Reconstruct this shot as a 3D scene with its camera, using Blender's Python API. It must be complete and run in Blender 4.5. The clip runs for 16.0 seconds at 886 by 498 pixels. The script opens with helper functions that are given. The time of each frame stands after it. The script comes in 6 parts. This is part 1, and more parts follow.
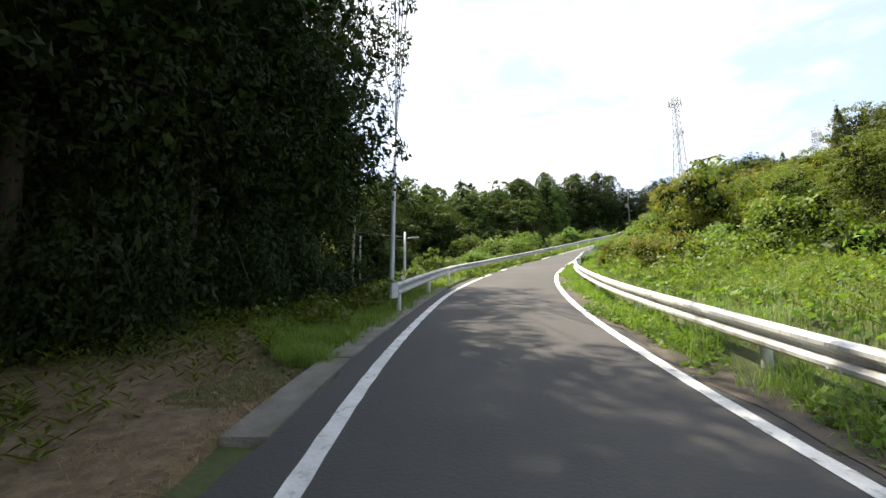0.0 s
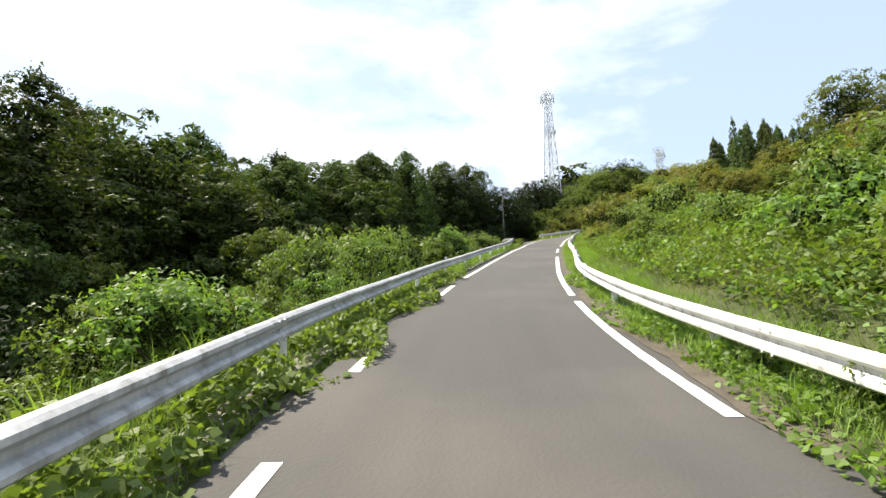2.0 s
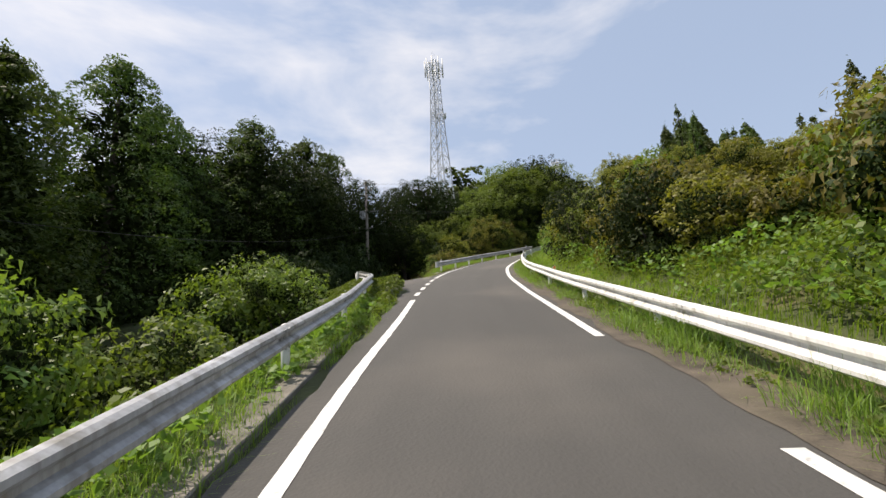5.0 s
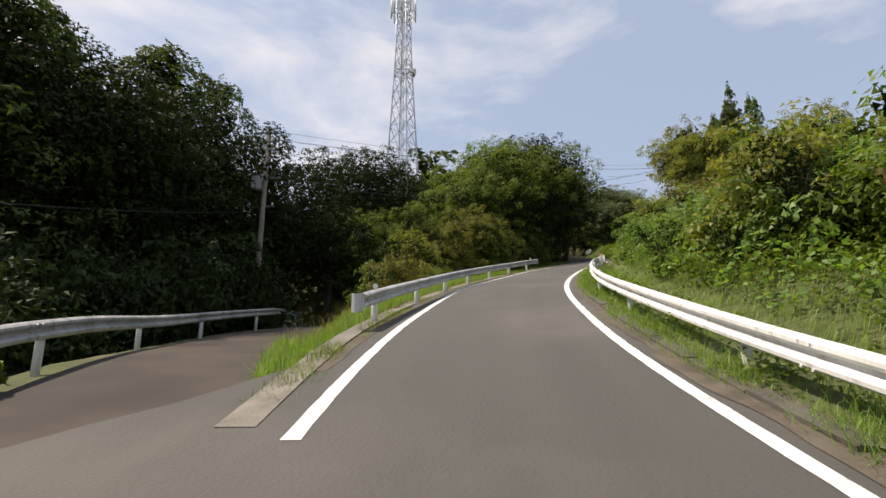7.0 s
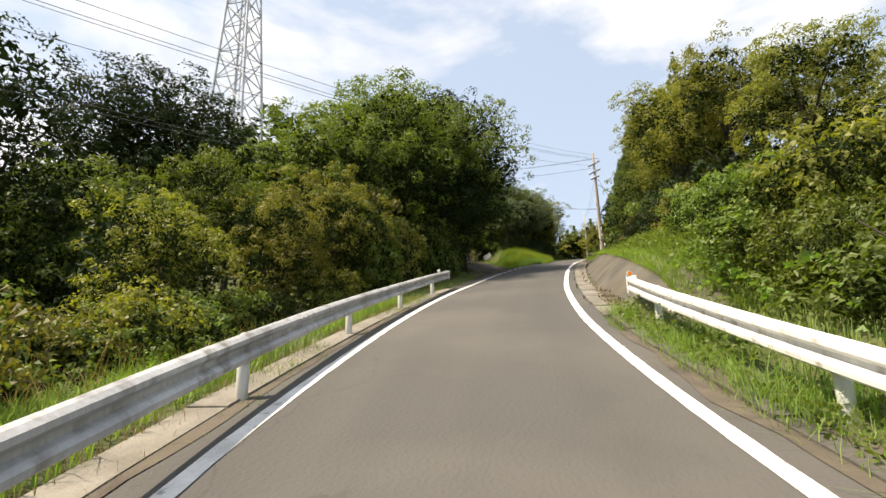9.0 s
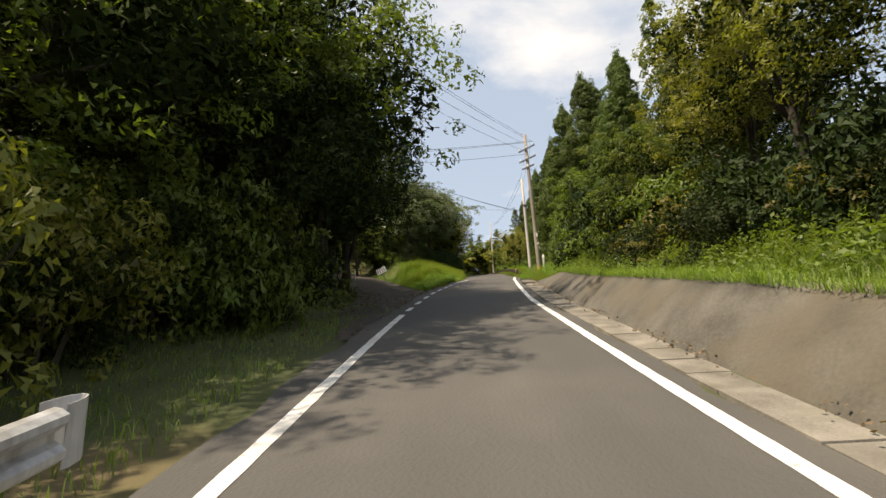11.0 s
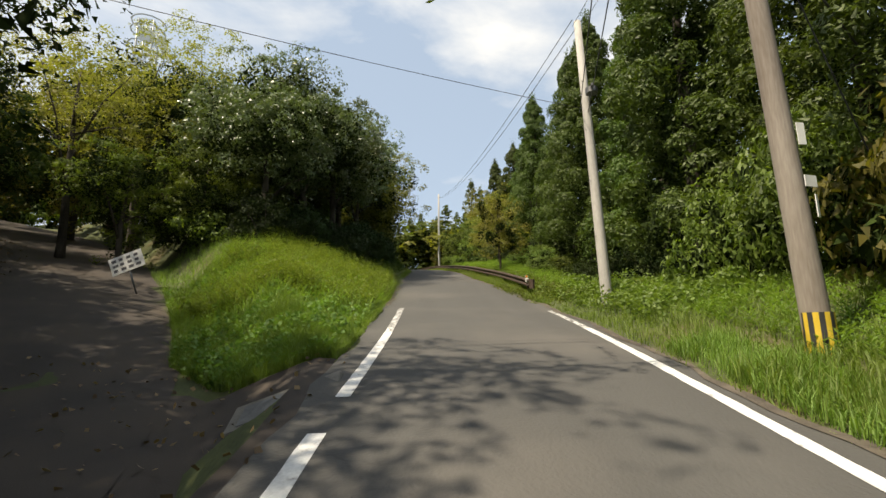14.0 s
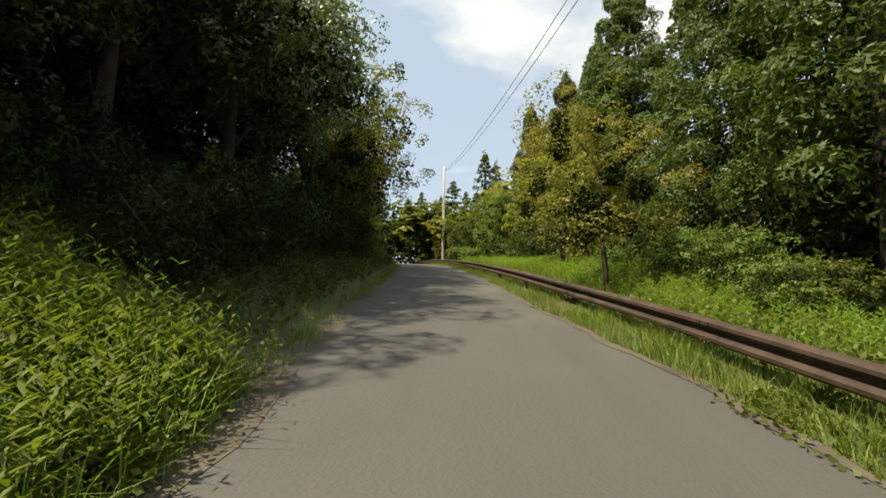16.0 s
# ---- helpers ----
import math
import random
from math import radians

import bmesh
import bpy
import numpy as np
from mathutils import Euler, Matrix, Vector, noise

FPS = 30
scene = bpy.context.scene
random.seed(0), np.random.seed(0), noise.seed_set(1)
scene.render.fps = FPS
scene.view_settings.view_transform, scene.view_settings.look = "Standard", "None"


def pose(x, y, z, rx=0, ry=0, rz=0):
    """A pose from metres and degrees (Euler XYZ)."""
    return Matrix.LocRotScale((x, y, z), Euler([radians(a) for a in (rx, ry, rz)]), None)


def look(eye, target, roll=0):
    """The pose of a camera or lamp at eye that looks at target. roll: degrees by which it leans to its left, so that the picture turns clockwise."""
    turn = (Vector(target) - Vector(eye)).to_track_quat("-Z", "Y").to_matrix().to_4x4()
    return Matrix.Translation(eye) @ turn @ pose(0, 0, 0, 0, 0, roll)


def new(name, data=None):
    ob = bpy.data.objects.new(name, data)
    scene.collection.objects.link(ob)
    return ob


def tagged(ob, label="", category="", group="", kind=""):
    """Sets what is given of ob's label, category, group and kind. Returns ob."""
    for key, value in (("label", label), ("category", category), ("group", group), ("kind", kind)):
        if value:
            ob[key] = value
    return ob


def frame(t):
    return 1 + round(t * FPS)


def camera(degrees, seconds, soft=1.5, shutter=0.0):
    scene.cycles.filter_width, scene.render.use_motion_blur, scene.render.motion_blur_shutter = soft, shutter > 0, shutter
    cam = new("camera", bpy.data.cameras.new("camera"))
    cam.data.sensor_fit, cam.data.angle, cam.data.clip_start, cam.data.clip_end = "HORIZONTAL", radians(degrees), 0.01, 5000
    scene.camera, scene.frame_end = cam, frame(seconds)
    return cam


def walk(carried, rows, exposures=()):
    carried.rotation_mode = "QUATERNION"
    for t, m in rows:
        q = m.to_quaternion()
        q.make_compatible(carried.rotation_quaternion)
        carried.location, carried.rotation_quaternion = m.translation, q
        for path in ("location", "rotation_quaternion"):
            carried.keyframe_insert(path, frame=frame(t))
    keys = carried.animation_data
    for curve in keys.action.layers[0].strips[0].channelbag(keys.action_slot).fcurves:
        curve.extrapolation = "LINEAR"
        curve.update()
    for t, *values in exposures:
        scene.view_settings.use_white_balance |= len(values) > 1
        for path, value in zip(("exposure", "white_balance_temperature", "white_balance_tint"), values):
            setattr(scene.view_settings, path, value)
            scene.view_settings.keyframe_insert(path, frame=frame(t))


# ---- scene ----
cam = camera(86.99, 16.0)
PATH = [
    (0.0, pose(-0.004, -0.097, 1.400, 98.695, 0.408, -0.467)),
    (0.5, pose(0.242, 6.210, 2.410, 98.275, 0.711, -5.243)),
    (1.0, pose(1.032, 12.377, 3.381, 98.545, 0.990, -10.006)),
    (1.5, pose(2.301, 18.200, 4.306, 98.770, 1.325, -14.487)),
    (2.0, pose(3.954, 23.699, 5.226, 99.223, 1.256, -19.250)),
    (2.5, pose(5.993, 28.810, 6.164, 99.766, 1.873, -24.021)),
    (3.0, pose(8.377, 33.563, 7.142, 100.650, 3.320, -28.250)),
    (3.5, pose(10.862, 37.966, 8.133, 101.230, 2.931, -31.558)),
    (4.0, pose(13.419, 42.105, 9.131, 101.351, 3.487, -33.442)),
    (4.2, pose(14.415, 43.671, 9.533, 101.331, 3.488, -33.608)),
    (6.3, pose(26.068, 60.295, 13.606, 101.945, 3.335, -35.687)),
    (6.5, pose(27.010, 61.597, 13.963, 101.654, 2.454, -36.577)),
    (7.0, pose(29.374, 64.784, 14.755, 101.955, 0.531, -39.966)),
    (7.5, pose(31.643, 67.453, 15.518, 102.029, 0.873, -43.408)),
    (8.0, pose(34.291, 70.060, 16.289, 101.932, 0.859, -47.295)),
    (8.5, pose(36.806, 72.185, 17.006, 101.745, 1.605, -50.891)),
    (9.0, pose(39.537, 74.243, 17.690, 101.707, 1.257, -54.672)),
    (9.5, pose(41.996, 75.961, 18.303, 101.922, 0.722, -58.231)),
    (10.0, pose(44.507, 77.411, 18.923, 102.277, 1.710, -61.495)),
    (10.2, pose(45.489, 77.964, 19.134, 102.497, 2.071, -62.668)),
    (12.3, pose(63.414, 85.308, 23.070, 102.040, 1.945, -72.867)),
    (12.5, pose(65.003, 85.892, 23.397, 102.027, 1.598, -73.424)),
    (13.0, pose(68.859, 87.133, 24.214, 101.604, 0.773, -74.287)),
    (13.5, pose(72.453, 88.232, 24.928, 101.276, 0.699, -74.946)),
    (14.0, pose(76.051, 89.255, 25.637, 100.502, 0.670, -75.553)),
    (14.5, pose(79.569, 90.223, 26.282, 100.061, 0.290, -76.155)),
    (15.0, pose(83.248, 91.229, 26.919, 99.909, -0.081, -76.292)),
    (15.5, pose(86.780, 92.194, 27.515, 99.350, -0.745, -76.138)),
    (16.0, pose(90.416, 93.278, 28.205, 99.243, -0.844, -75.558)),
]

walk(cam, PATH, [(0, 1.1, 7200, 12), (0.5, 1.12, 7100, 11), (1, 1.05, 7050, 10), (1.6, 1.0, 7050, 10), (2.5, 0.83, 7050, 11), (4.2, 0.44, 7050, 13), (6.5, 0.16, 7200, 16), (7.5, 0.39, 7450, 15), (8.5, 0.63, 7750, 13), (9.5, 0.84, 7850, 12), (10.2, 0.7, 8050, 13), (12.5, 0.47, 8000, 10), (14, 0.49, 7650, 9), (14.6, 0.53, 7700, 6), (15.2, 0.51, 7700, 3), (16, 0.64, 8000, 6)])

# ---- light ----
SUN_YAW, SUN_UP = 45.0, 59.0
world = bpy.data.worlds.new("sky")
scene.world = world
world.use_nodes = True
wn, wl = world.node_tree.nodes, world.node_tree.links
wn.clear()
w_out = wn.new("ShaderNodeOutputWorld")
w_bg = wn.new("ShaderNodeBackground")
w_bg.inputs["Strength"].default_value = 0.115
w_sky = wn.new("ShaderNodeTexSky")
w_sky.sky_type = "NISHITA"
w_sky.sun_disc = False
w_sky.sun_elevation = radians(SUN_UP)
w_sky.sun_rotation = radians(-SUN_YAW)
w_sky.dust_density = 2.2
w_co = wn.new("ShaderNodeTexCoord")
w_map = wn.new("ShaderNodeMapping")
w_map.inputs["Scale"].default_value = (1.0, 1.0, 2.6)
w_map.inputs["Rotation"].default_value = (0.0, 0.25, 0.4)
w_noise = wn.new("ShaderNodeTexNoise")
w_noise.inputs["Scale"].default_value = 2.1
w_noise.inputs["Detail"].default_value = 7.0
w_noise.inputs["Roughness"].default_value = 0.55
w_noise.inputs["Distortion"].default_value = 0.25
w_ramp = wn.new("ShaderNodeValToRGB")
w_ramp.color_ramp.elements[0].position = 0.46
w_ramp.color_ramp.elements[1].position = 0.74
w_ramp.color_ramp.elements[0].color = (0.05, 0.05, 0.05, 1)
w_mix = wn.new("ShaderNodeMixRGB")
w_mix.inputs["Color2"].default_value = (7.4, 7.6, 7.9, 1)
wl.new(w_co.outputs["Generated"], w_map.inputs["Vector"])
wl.new(w_map.outputs["Vector"], w_noise.inputs["Vector"])
wl.new(w_noise.outputs["Fac"], w_ramp.inputs["Fac"])
wl.new(w_ramp.outputs["Color"], w_mix.inputs["Fac"])
w_haze = wn.new("ShaderNodeMixRGB")
w_haze.inputs["Fac"].default_value = 0.55
w_haze.inputs["Color2"].default_value = (3.6, 4.9, 7.0, 1)
wl.new(w_sky.outputs["Color"], w_haze.inputs["Color1"])
wl.new(w_haze.outputs["Color"], w_mix.inputs["Color1"])
wl.new(w_mix.outputs["Color"], w_bg.inputs["Color"])
wl.new(w_bg.outputs["Background"], w_out.inputs["Surface"])

sun = new("sun", bpy.data.lights.new("sun", "SUN"))
sun.data.energy, sun.data.angle, sun.data.color = 5.0, radians(0.9), (1.0, 0.94, 0.84)
sun_from = Vector((-math.sin(radians(SUN_YAW)) * math.cos(radians(SUN_UP)), math.cos(radians(SUN_YAW)) * math.cos(radians(SUN_UP)), math.sin(radians(SUN_UP))))
sun.matrix_world = look(sun_from * 300, (0, 0, 0))


# ---- materials ----
def material(name):
    m = bpy.data.materials.new(name)
    m.use_nodes = True
    return m, m.node_tree.nodes, m.node_tree.links, m.node_tree.nodes["Principled BSDF"]


def surface(name, dark, light, scale=6.0, rough=0.8, metal=0.0, bump=0.3, fine=60.0, blotch=None, spec=0.5, stretch=(1, 1, 1), per_object=0.0, gw=0.45):
    """A mottled surface: two colours mixed by coarse and fine noise, with fine relief."""
    m, n, l, b = material(name)
    co = n.new("ShaderNodeTexCoord")
    mp = n.new("ShaderNodeMapping")
    mp.inputs["Scale"].default_value = stretch
    l.new(co.outputs["Object"], mp.inputs["Vector"])
    coarse, grain = n.new("ShaderNodeTexNoise"), n.new("ShaderNodeTexNoise")
    coarse.inputs["Scale"].default_value, coarse.inputs["Detail"].default_value = scale, 6
    grain.inputs["Scale"].default_value, grain.inputs["Detail"].default_value = fine, 3
    l.new(mp.outputs["Vector"], coarse.inputs["Vector"])
    l.new(mp.outputs["Vector"], grain.inputs["Vector"])
    add = n.new("ShaderNodeMath")
    add.operation = "MULTIPLY_ADD"
    add.inputs[1].default_value = gw
    l.new(grain.outputs["Fac"], add.inputs[0])
    l.new(coarse.outputs["Fac"], add.inputs[2])
    ramp = n.new("ShaderNodeValToRGB")
    ramp.color_ramp.elements[0].position, ramp.color_ramp.elements[1].position = 0.275 + gw * 0.5, 0.725 + gw * 0.5
    ramp.color_ramp.elements[0].color, ramp.color_ramp.elements[1].color = (*dark, 1), (*light, 1)
    l.new(add.outputs[0], ramp.inputs["Fac"])
    out = ramp.outputs["Color"]
    if blotch:
        colour, size, low, high = blotch
        st, sr, mx = n.new("ShaderNodeTexNoise"), n.new("ShaderNodeValToRGB"), n.new("ShaderNodeMixRGB")
        st.inputs["Scale"].default_value, st.inputs["Detail"].default_value = size, 8
        sr.color_ramp.elements[0].position, sr.color_ramp.elements[1].position = low, high
        mx.inputs["Color2"].default_value = (*colour, 1)
        l.new(mp.outputs["Vector"], st.inputs["Vector"])
        l.new(st.outputs["Fac"], sr.inputs["Fac"])
        l.new(sr.outputs["Color"], mx.inputs["Fac"])
        l.new(out, mx.inputs["Color1"])
        out = mx.outputs["Color"]
    if per_object:
        oi, hs, mr = n.new("ShaderNodeObjectInfo"), n.new("ShaderNodeHueSaturation"), n.new("ShaderNodeMapRange")
        mr.inputs["To Min"].default_value, mr.inputs["To Max"].default_value = 1 - per_object, 1 + per_object
        l.new(oi.outputs["Random"], mr.inputs["Value"])
        l.new(mr.outputs["Result"], hs.inputs["Value"])
        l.new(out, hs.inputs["Color"])
        out = hs.outputs["Color"]
    l.new(out, b.inputs["Base Color"])
    b.inputs["Roughness"].default_value, b.inputs["Metallic"].default_value = rough, metal
    b.inputs["Specular IOR Level"].default_value = spec
    if bump:
        bp = n.new("ShaderNodeBump")
        bp.inputs["Strength"].default_value, bp.inputs["Distance"].default_value = bump, 0.02
        l.new(add.outputs[0], bp.inputs["Height"])
        l.new(bp.outputs["Normal"], b.inputs["Normal"])
    return m


def road_surface():
    """Worn asphalt: stone speckle, paler wheel tracks, lengthwise streaks and hair cracks; the colour is paler further
    uphill.
    """
    m = surface("asphalt", (0.058, 0.056, 0.052), (0.206, 0.2, 0.186), 0.5, 0.88, gw=2.2, bump=0.25, fine=30, blotch=((0.1, 0.091, 0.08), 0.3, 0.5, 0.85))
    n, l = m.node_tree.nodes, m.node_tree.links
    b = n["Principled BSDF"]
    base = b.inputs["Base Color"].links[0].from_socket
    uv, mp, streak, across, track = n.new("ShaderNodeUVMap"), n.new("ShaderNodeMapping"), n.new("ShaderNodeTexNoise"), n.new("ShaderNodeSeparateXYZ"), n.new("ShaderNodeMath")
    uv.uv_map = "run"
    mp.inputs["Scale"].default_value = (0.12, 2.2, 1)
    streak.inputs["Scale"].default_value, streak.inputs["Detail"].default_value = 1.0, 6
    l.new(uv.outputs["UV"], mp.inputs["Vector"])
    l.new(mp.outputs["Vector"], streak.inputs["Vector"])
    l.new(uv.outputs["UV"], across.inputs["Vector"])
    track.operation = "SINE"
    scaled = n.new("ShaderNodeMath")
    scaled.operation, scaled.inputs[1].default_value = "MULTIPLY", math.tau / 1.5
    l.new(across.outputs["Y"], scaled.inputs[0])
    l.new(scaled.outputs[0], track.inputs[0])
    tone = n.new("ShaderNodeMath")
    tone.operation, tone.inputs[1].default_value = "MULTIPLY_ADD", 0.012
    l.new(track.outputs[0], tone.inputs[0])
    spread = n.new("ShaderNodeMapRange")
    spread.inputs["From Min"].default_value, spread.inputs["From Max"].default_value = 0.3, 0.7
    spread.inputs["To Min"].default_value, spread.inputs["To Max"].default_value = 0.945, 1.055
    l.new(streak.outputs["Fac"], spread.inputs["Value"])
    l.new(spread.outputs["Result"], tone.inputs[2])
    warp, co, cell, crack, few, both = n.new("ShaderNodeTexNoise"), n.new("ShaderNodeTexCoord"), n.new("ShaderNodeTexVoronoi"), n.new("ShaderNodeMapRange"), n.new("ShaderNodeTexNoise"), n.new("ShaderNodeMath")
    warp.inputs["Scale"].default_value, warp.inputs["Detail"].default_value = 1.3, 5
    shift = n.new("ShaderNodeMixRGB")
    shift.inputs["Fac"].default_value = 0.45
    l.new(co.outputs["Object"], warp.inputs["Vector"])
    l.new(co.outputs["Object"], shift.inputs["Color1"])
    l.new(warp.outputs["Color"], shift.inputs["Color2"])
    cell.feature = "DISTANCE_TO_EDGE"
    cell.inputs["Scale"].default_value = 0.75
    l.new(shift.outputs["Color"], cell.inputs["Vector"])
    crack.inputs["From Min"].default_value, crack.inputs["From Max"].default_value = 0.0, 0.006
    crack.inputs["To Min"].default_value, crack.inputs["To Max"].default_value = 1.0, 0.0
    l.new(cell.outputs["Distance"], crack.inputs["Value"])
    few.inputs["Scale"].default_value = 0.16
    l.new(co.outputs["Object"], few.inputs["Vector"])
    here = n.new("ShaderNodeMapRange")
    here.inputs["From Min"].default_value, here.inputs["From Max"].default_value = 0.55, 0.66
    here.inputs["To Max"].default_value = 0.45
    l.new(few.outputs["Fac"], here.inputs["Value"])
    both.operation = "MULTIPLY"
    l.new(crack.outputs["Result"], both.inputs[0])
    l.new(here.outputs["Result"], both.inputs[1])
    hs, dark = n.new("ShaderNodeHueSaturation"), n.new("ShaderNodeMixRGB")
    l.new(base, hs.inputs["Color"])
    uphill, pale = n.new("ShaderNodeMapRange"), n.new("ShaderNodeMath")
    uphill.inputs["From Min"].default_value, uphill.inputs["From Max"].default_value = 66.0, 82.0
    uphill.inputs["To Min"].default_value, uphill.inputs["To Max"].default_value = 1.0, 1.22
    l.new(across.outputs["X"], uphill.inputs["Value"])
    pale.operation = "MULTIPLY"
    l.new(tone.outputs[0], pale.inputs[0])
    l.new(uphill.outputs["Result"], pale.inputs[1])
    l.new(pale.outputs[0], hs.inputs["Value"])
    dark.inputs["Color2"].default_value = (0.03, 0.027, 0.024, 1)
    l.new(hs.outputs["Color"], dark.inputs["Color1"])
    l.new(both.outputs[0], dark.inputs["Fac"])
    l.new(dark.outputs["Color"], b.inputs["Base Color"])
    return m


def leafage(name, dark, light, through_light, rough=0.52, gloss=0.3):
    """Leaves: colour varies from leaf to leaf and from plant to plant; light shines through."""
    m, n, l, b = material(name)
    geo, oi = n.new("ShaderNodeNewGeometry"), n.new("ShaderNodeObjectInfo")
    ramp, hs, mr, mh = n.new("ShaderNodeValToRGB"), n.new("ShaderNodeHueSaturation"), n.new("ShaderNodeMapRange"), n.new("ShaderNodeMapRange")
    mean = [(a + b) / 2 for a, b in zip(dark, light)]
    dark, light = [m + (a - m) * 0.66 for a, m in zip(dark, mean)], [m + (a - m) * 0.66 for a, m in zip(light, mean)]
    ramp.color_ramp.elements[0].color, ramp.color_ramp.elements[1].color = (*dark, 1), (*light, 1)
    l.new(geo.outputs["Random Per Island"], ramp.inputs["Fac"])
    mr.inputs["To Min"].default_value, mr.inputs["To Max"].default_value = 0.72, 1.28
    mh.inputs["To Min"].default_value, mh.inputs["To Max"].default_value = 0.475, 0.52
    l.new(oi.outputs["Random"], mr.inputs["Value"])
    l.new(oi.outputs["Random"], mh.inputs["Value"])
    l.new(mr.outputs["Result"], hs.inputs["Value"])
    l.new(mh.outputs["Result"], hs.inputs["Hue"])
    l.new(ramp.outputs["Color"], hs.inputs["Color"])
    l.new(hs.outputs["Color"], b.inputs["Base Color"])
    b.inputs["Roughness"].default_value = rough
    b.inputs["Specular IOR Level"].default_value = gloss
    tr, mx = n.new("ShaderNodeBsdfTranslucent"), n.new("ShaderNodeMixShader")
    tint = n.new("ShaderNodeMixRGB")
    tint.blend_type = "MULTIPLY"
    tint.inputs["Fac"].default_value = 1.0
    tint.inputs["Color2"].default_value = (1.4, 1.5, 0.55, 1)
    l.new(hs.outputs["Color"], tint.inputs["Color1"])
    l.new(tint.outputs["Color"], tr.inputs["Color"])
    mx.inputs["Fac"].default_value = through_light
    l.new(b.outputs["BSDF"], mx.inputs[1])
    l.new(tr.outputs["BSDF"], mx.inputs[2])
    l.new(mx.outputs["Shader"], n["Material Output"].inputs["Surface"])
    return m


ASPHALT = road_surface()
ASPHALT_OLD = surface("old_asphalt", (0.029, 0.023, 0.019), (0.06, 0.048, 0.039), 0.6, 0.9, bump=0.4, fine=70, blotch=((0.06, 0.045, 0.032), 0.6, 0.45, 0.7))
PAINT = surface("road_paint", (0.5, 0.5, 0.48), (0.8, 0.8, 0.78), 3, 0.6, bump=0.2, fine=40, blotch=((0.25, 0.24, 0.23), 9, 0.6, 0.72))
CONCRETE = surface("concrete", (0.11, 0.1, 0.082), (0.25, 0.232, 0.2), 2.5, 0.9, bump=0.4, fine=45, blotch=((0.13, 0.12, 0.09), 1.5, 0.5, 0.75), per_object=0.12)
WALL = surface("stained_wall", (0.05, 0.047, 0.039), (0.125, 0.117, 0.099), 1.3, 0.95, bump=0.6, fine=25, blotch=((0.1, 0.085, 0.06), 0.8, 0.45, 0.7))
PAINT_WORN = surface("flaking_road_paint", (0.4, 0.4, 0.38), (0.75, 0.75, 0.73), 3, 0.7, bump=0.3, fine=40, blotch=((0.1, 0.095, 0.088), 13, 0.45, 0.54))
SOIL = surface("soil", (0.035, 0.045, 0.015), (0.085, 0.1, 0.03), 0.7, 0.95, bump=0.6, fine=20, blotch=((0.12, 0.085, 0.045), 0.35, 0.58, 0.75))
LITTER = surface("dry_litter", (0.08, 0.054, 0.03), (0.22, 0.16, 0.09), 7, 0.95, bump=0.7, fine=40, stretch=(1, 1, 1))
GALVANISED = surface("galvanised_steel", (0.3, 0.305, 0.31), (0.54, 0.55, 0.56), 1.6, 0.5, 0.25, bump=0.08, fine=30, blotch=((0.2, 0.19, 0.165), 7, 0.5, 0.74), per_object=0.08, stretch=(1, 1, 0.22))
WHITE_STEEL = surface("white_steel", (0.56, 0.57, 0.56), (0.8, 0.81, 0.8), 1.4, 0.42, 0.0, bump=0.06, fine=30, blotch=((0.34, 0.31, 0.26), 8, 0.54, 0.76), per_object=0.07, stretch=(1, 1, 0.2))
RUST = surface("brown_steel", (0.026, 0.017, 0.012), (0.075, 0.046, 0.03), 3, 0.7, 0.1, bump=0.3, fine=50)
TOWER_STEEL = surface("tower_steel", (0.38, 0.4, 0.42), (0.56, 0.58, 0.6), 0.6, 0.5, 0.35, bump=0.0)
POLE_CONCRETE = surface("pole_concrete", (0.3, 0.285, 0.26), (0.48, 0.46, 0.42), 2, 0.85, bump=0.15, fine=40, stretch=(1, 1, 0.2))
POLE_WOOD = surface("weathered_pole", (0.17, 0.14, 0.115), (0.32, 0.285, 0.245), 3, 0.9, bump=0.3, fine=40, stretch=(1, 1, 0.12))
BARK = surface("bark", (0.024, 0.019, 0.014), (0.085, 0.068, 0.05), 5, 0.95, bump=0.8, fine=30, stretch=(1, 1, 0.3))
CABLE = surface("cable", (0.02, 0.02, 0.02), (0.05, 0.05, 0.05), 5, 0.6, bump=0)
DARK_STEEL = surface("dark_steel", (0.08, 0.08, 0.08), (0.2, 0.2, 0.2), 8, 0.5, 0.6, bump=0.1)
DIRT = surface("edge_dirt", (0.045, 0.037, 0.029), (0.125, 0.103, 0.08), 3, 0.95, bump=0.6, fine=45, blotch=((0.1, 0.085, 0.06), 1.2, 0.45, 0.7))
SIGN_WHITE = surface("sign_white", (0.6, 0.6, 0.58), (0.78, 0.78, 0.76), 2, 0.5, bump=0.05)
INK = surface("ink", (0.05, 0.05, 0.06), (0.1, 0.1, 0.11), 4, 0.6, bump=0)
YELLOW = surface("yellow_band", (0.6, 0.4, 0.03), (0.7, 0.5, 0.06), 4, 0.6, bump=0)
BLACK = surface("black_band", (0.02, 0.02, 0.02), (0.04, 0.04, 0.04), 4, 0.7, bump=0)
ORANGE = surface("orange_reflector", (0.7, 0.2, 0.02), (0.8, 0.28, 0.03), 4, 0.25, bump=0)
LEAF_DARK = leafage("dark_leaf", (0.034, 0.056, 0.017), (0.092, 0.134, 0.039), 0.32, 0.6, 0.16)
LEAF_MID = leafage("mid_leaf", (0.055, 0.088, 0.016), (0.17, 0.215, 0.042), 0.4)
# Darker copy of the dark leaf: deep woodland shade put into its colour.
LEAF_SHADE = leafage("shaded_leaf", (0.012, 0.021, 0.008), (0.036, 0.058, 0.018), 0.18, 0.62, 0.12)
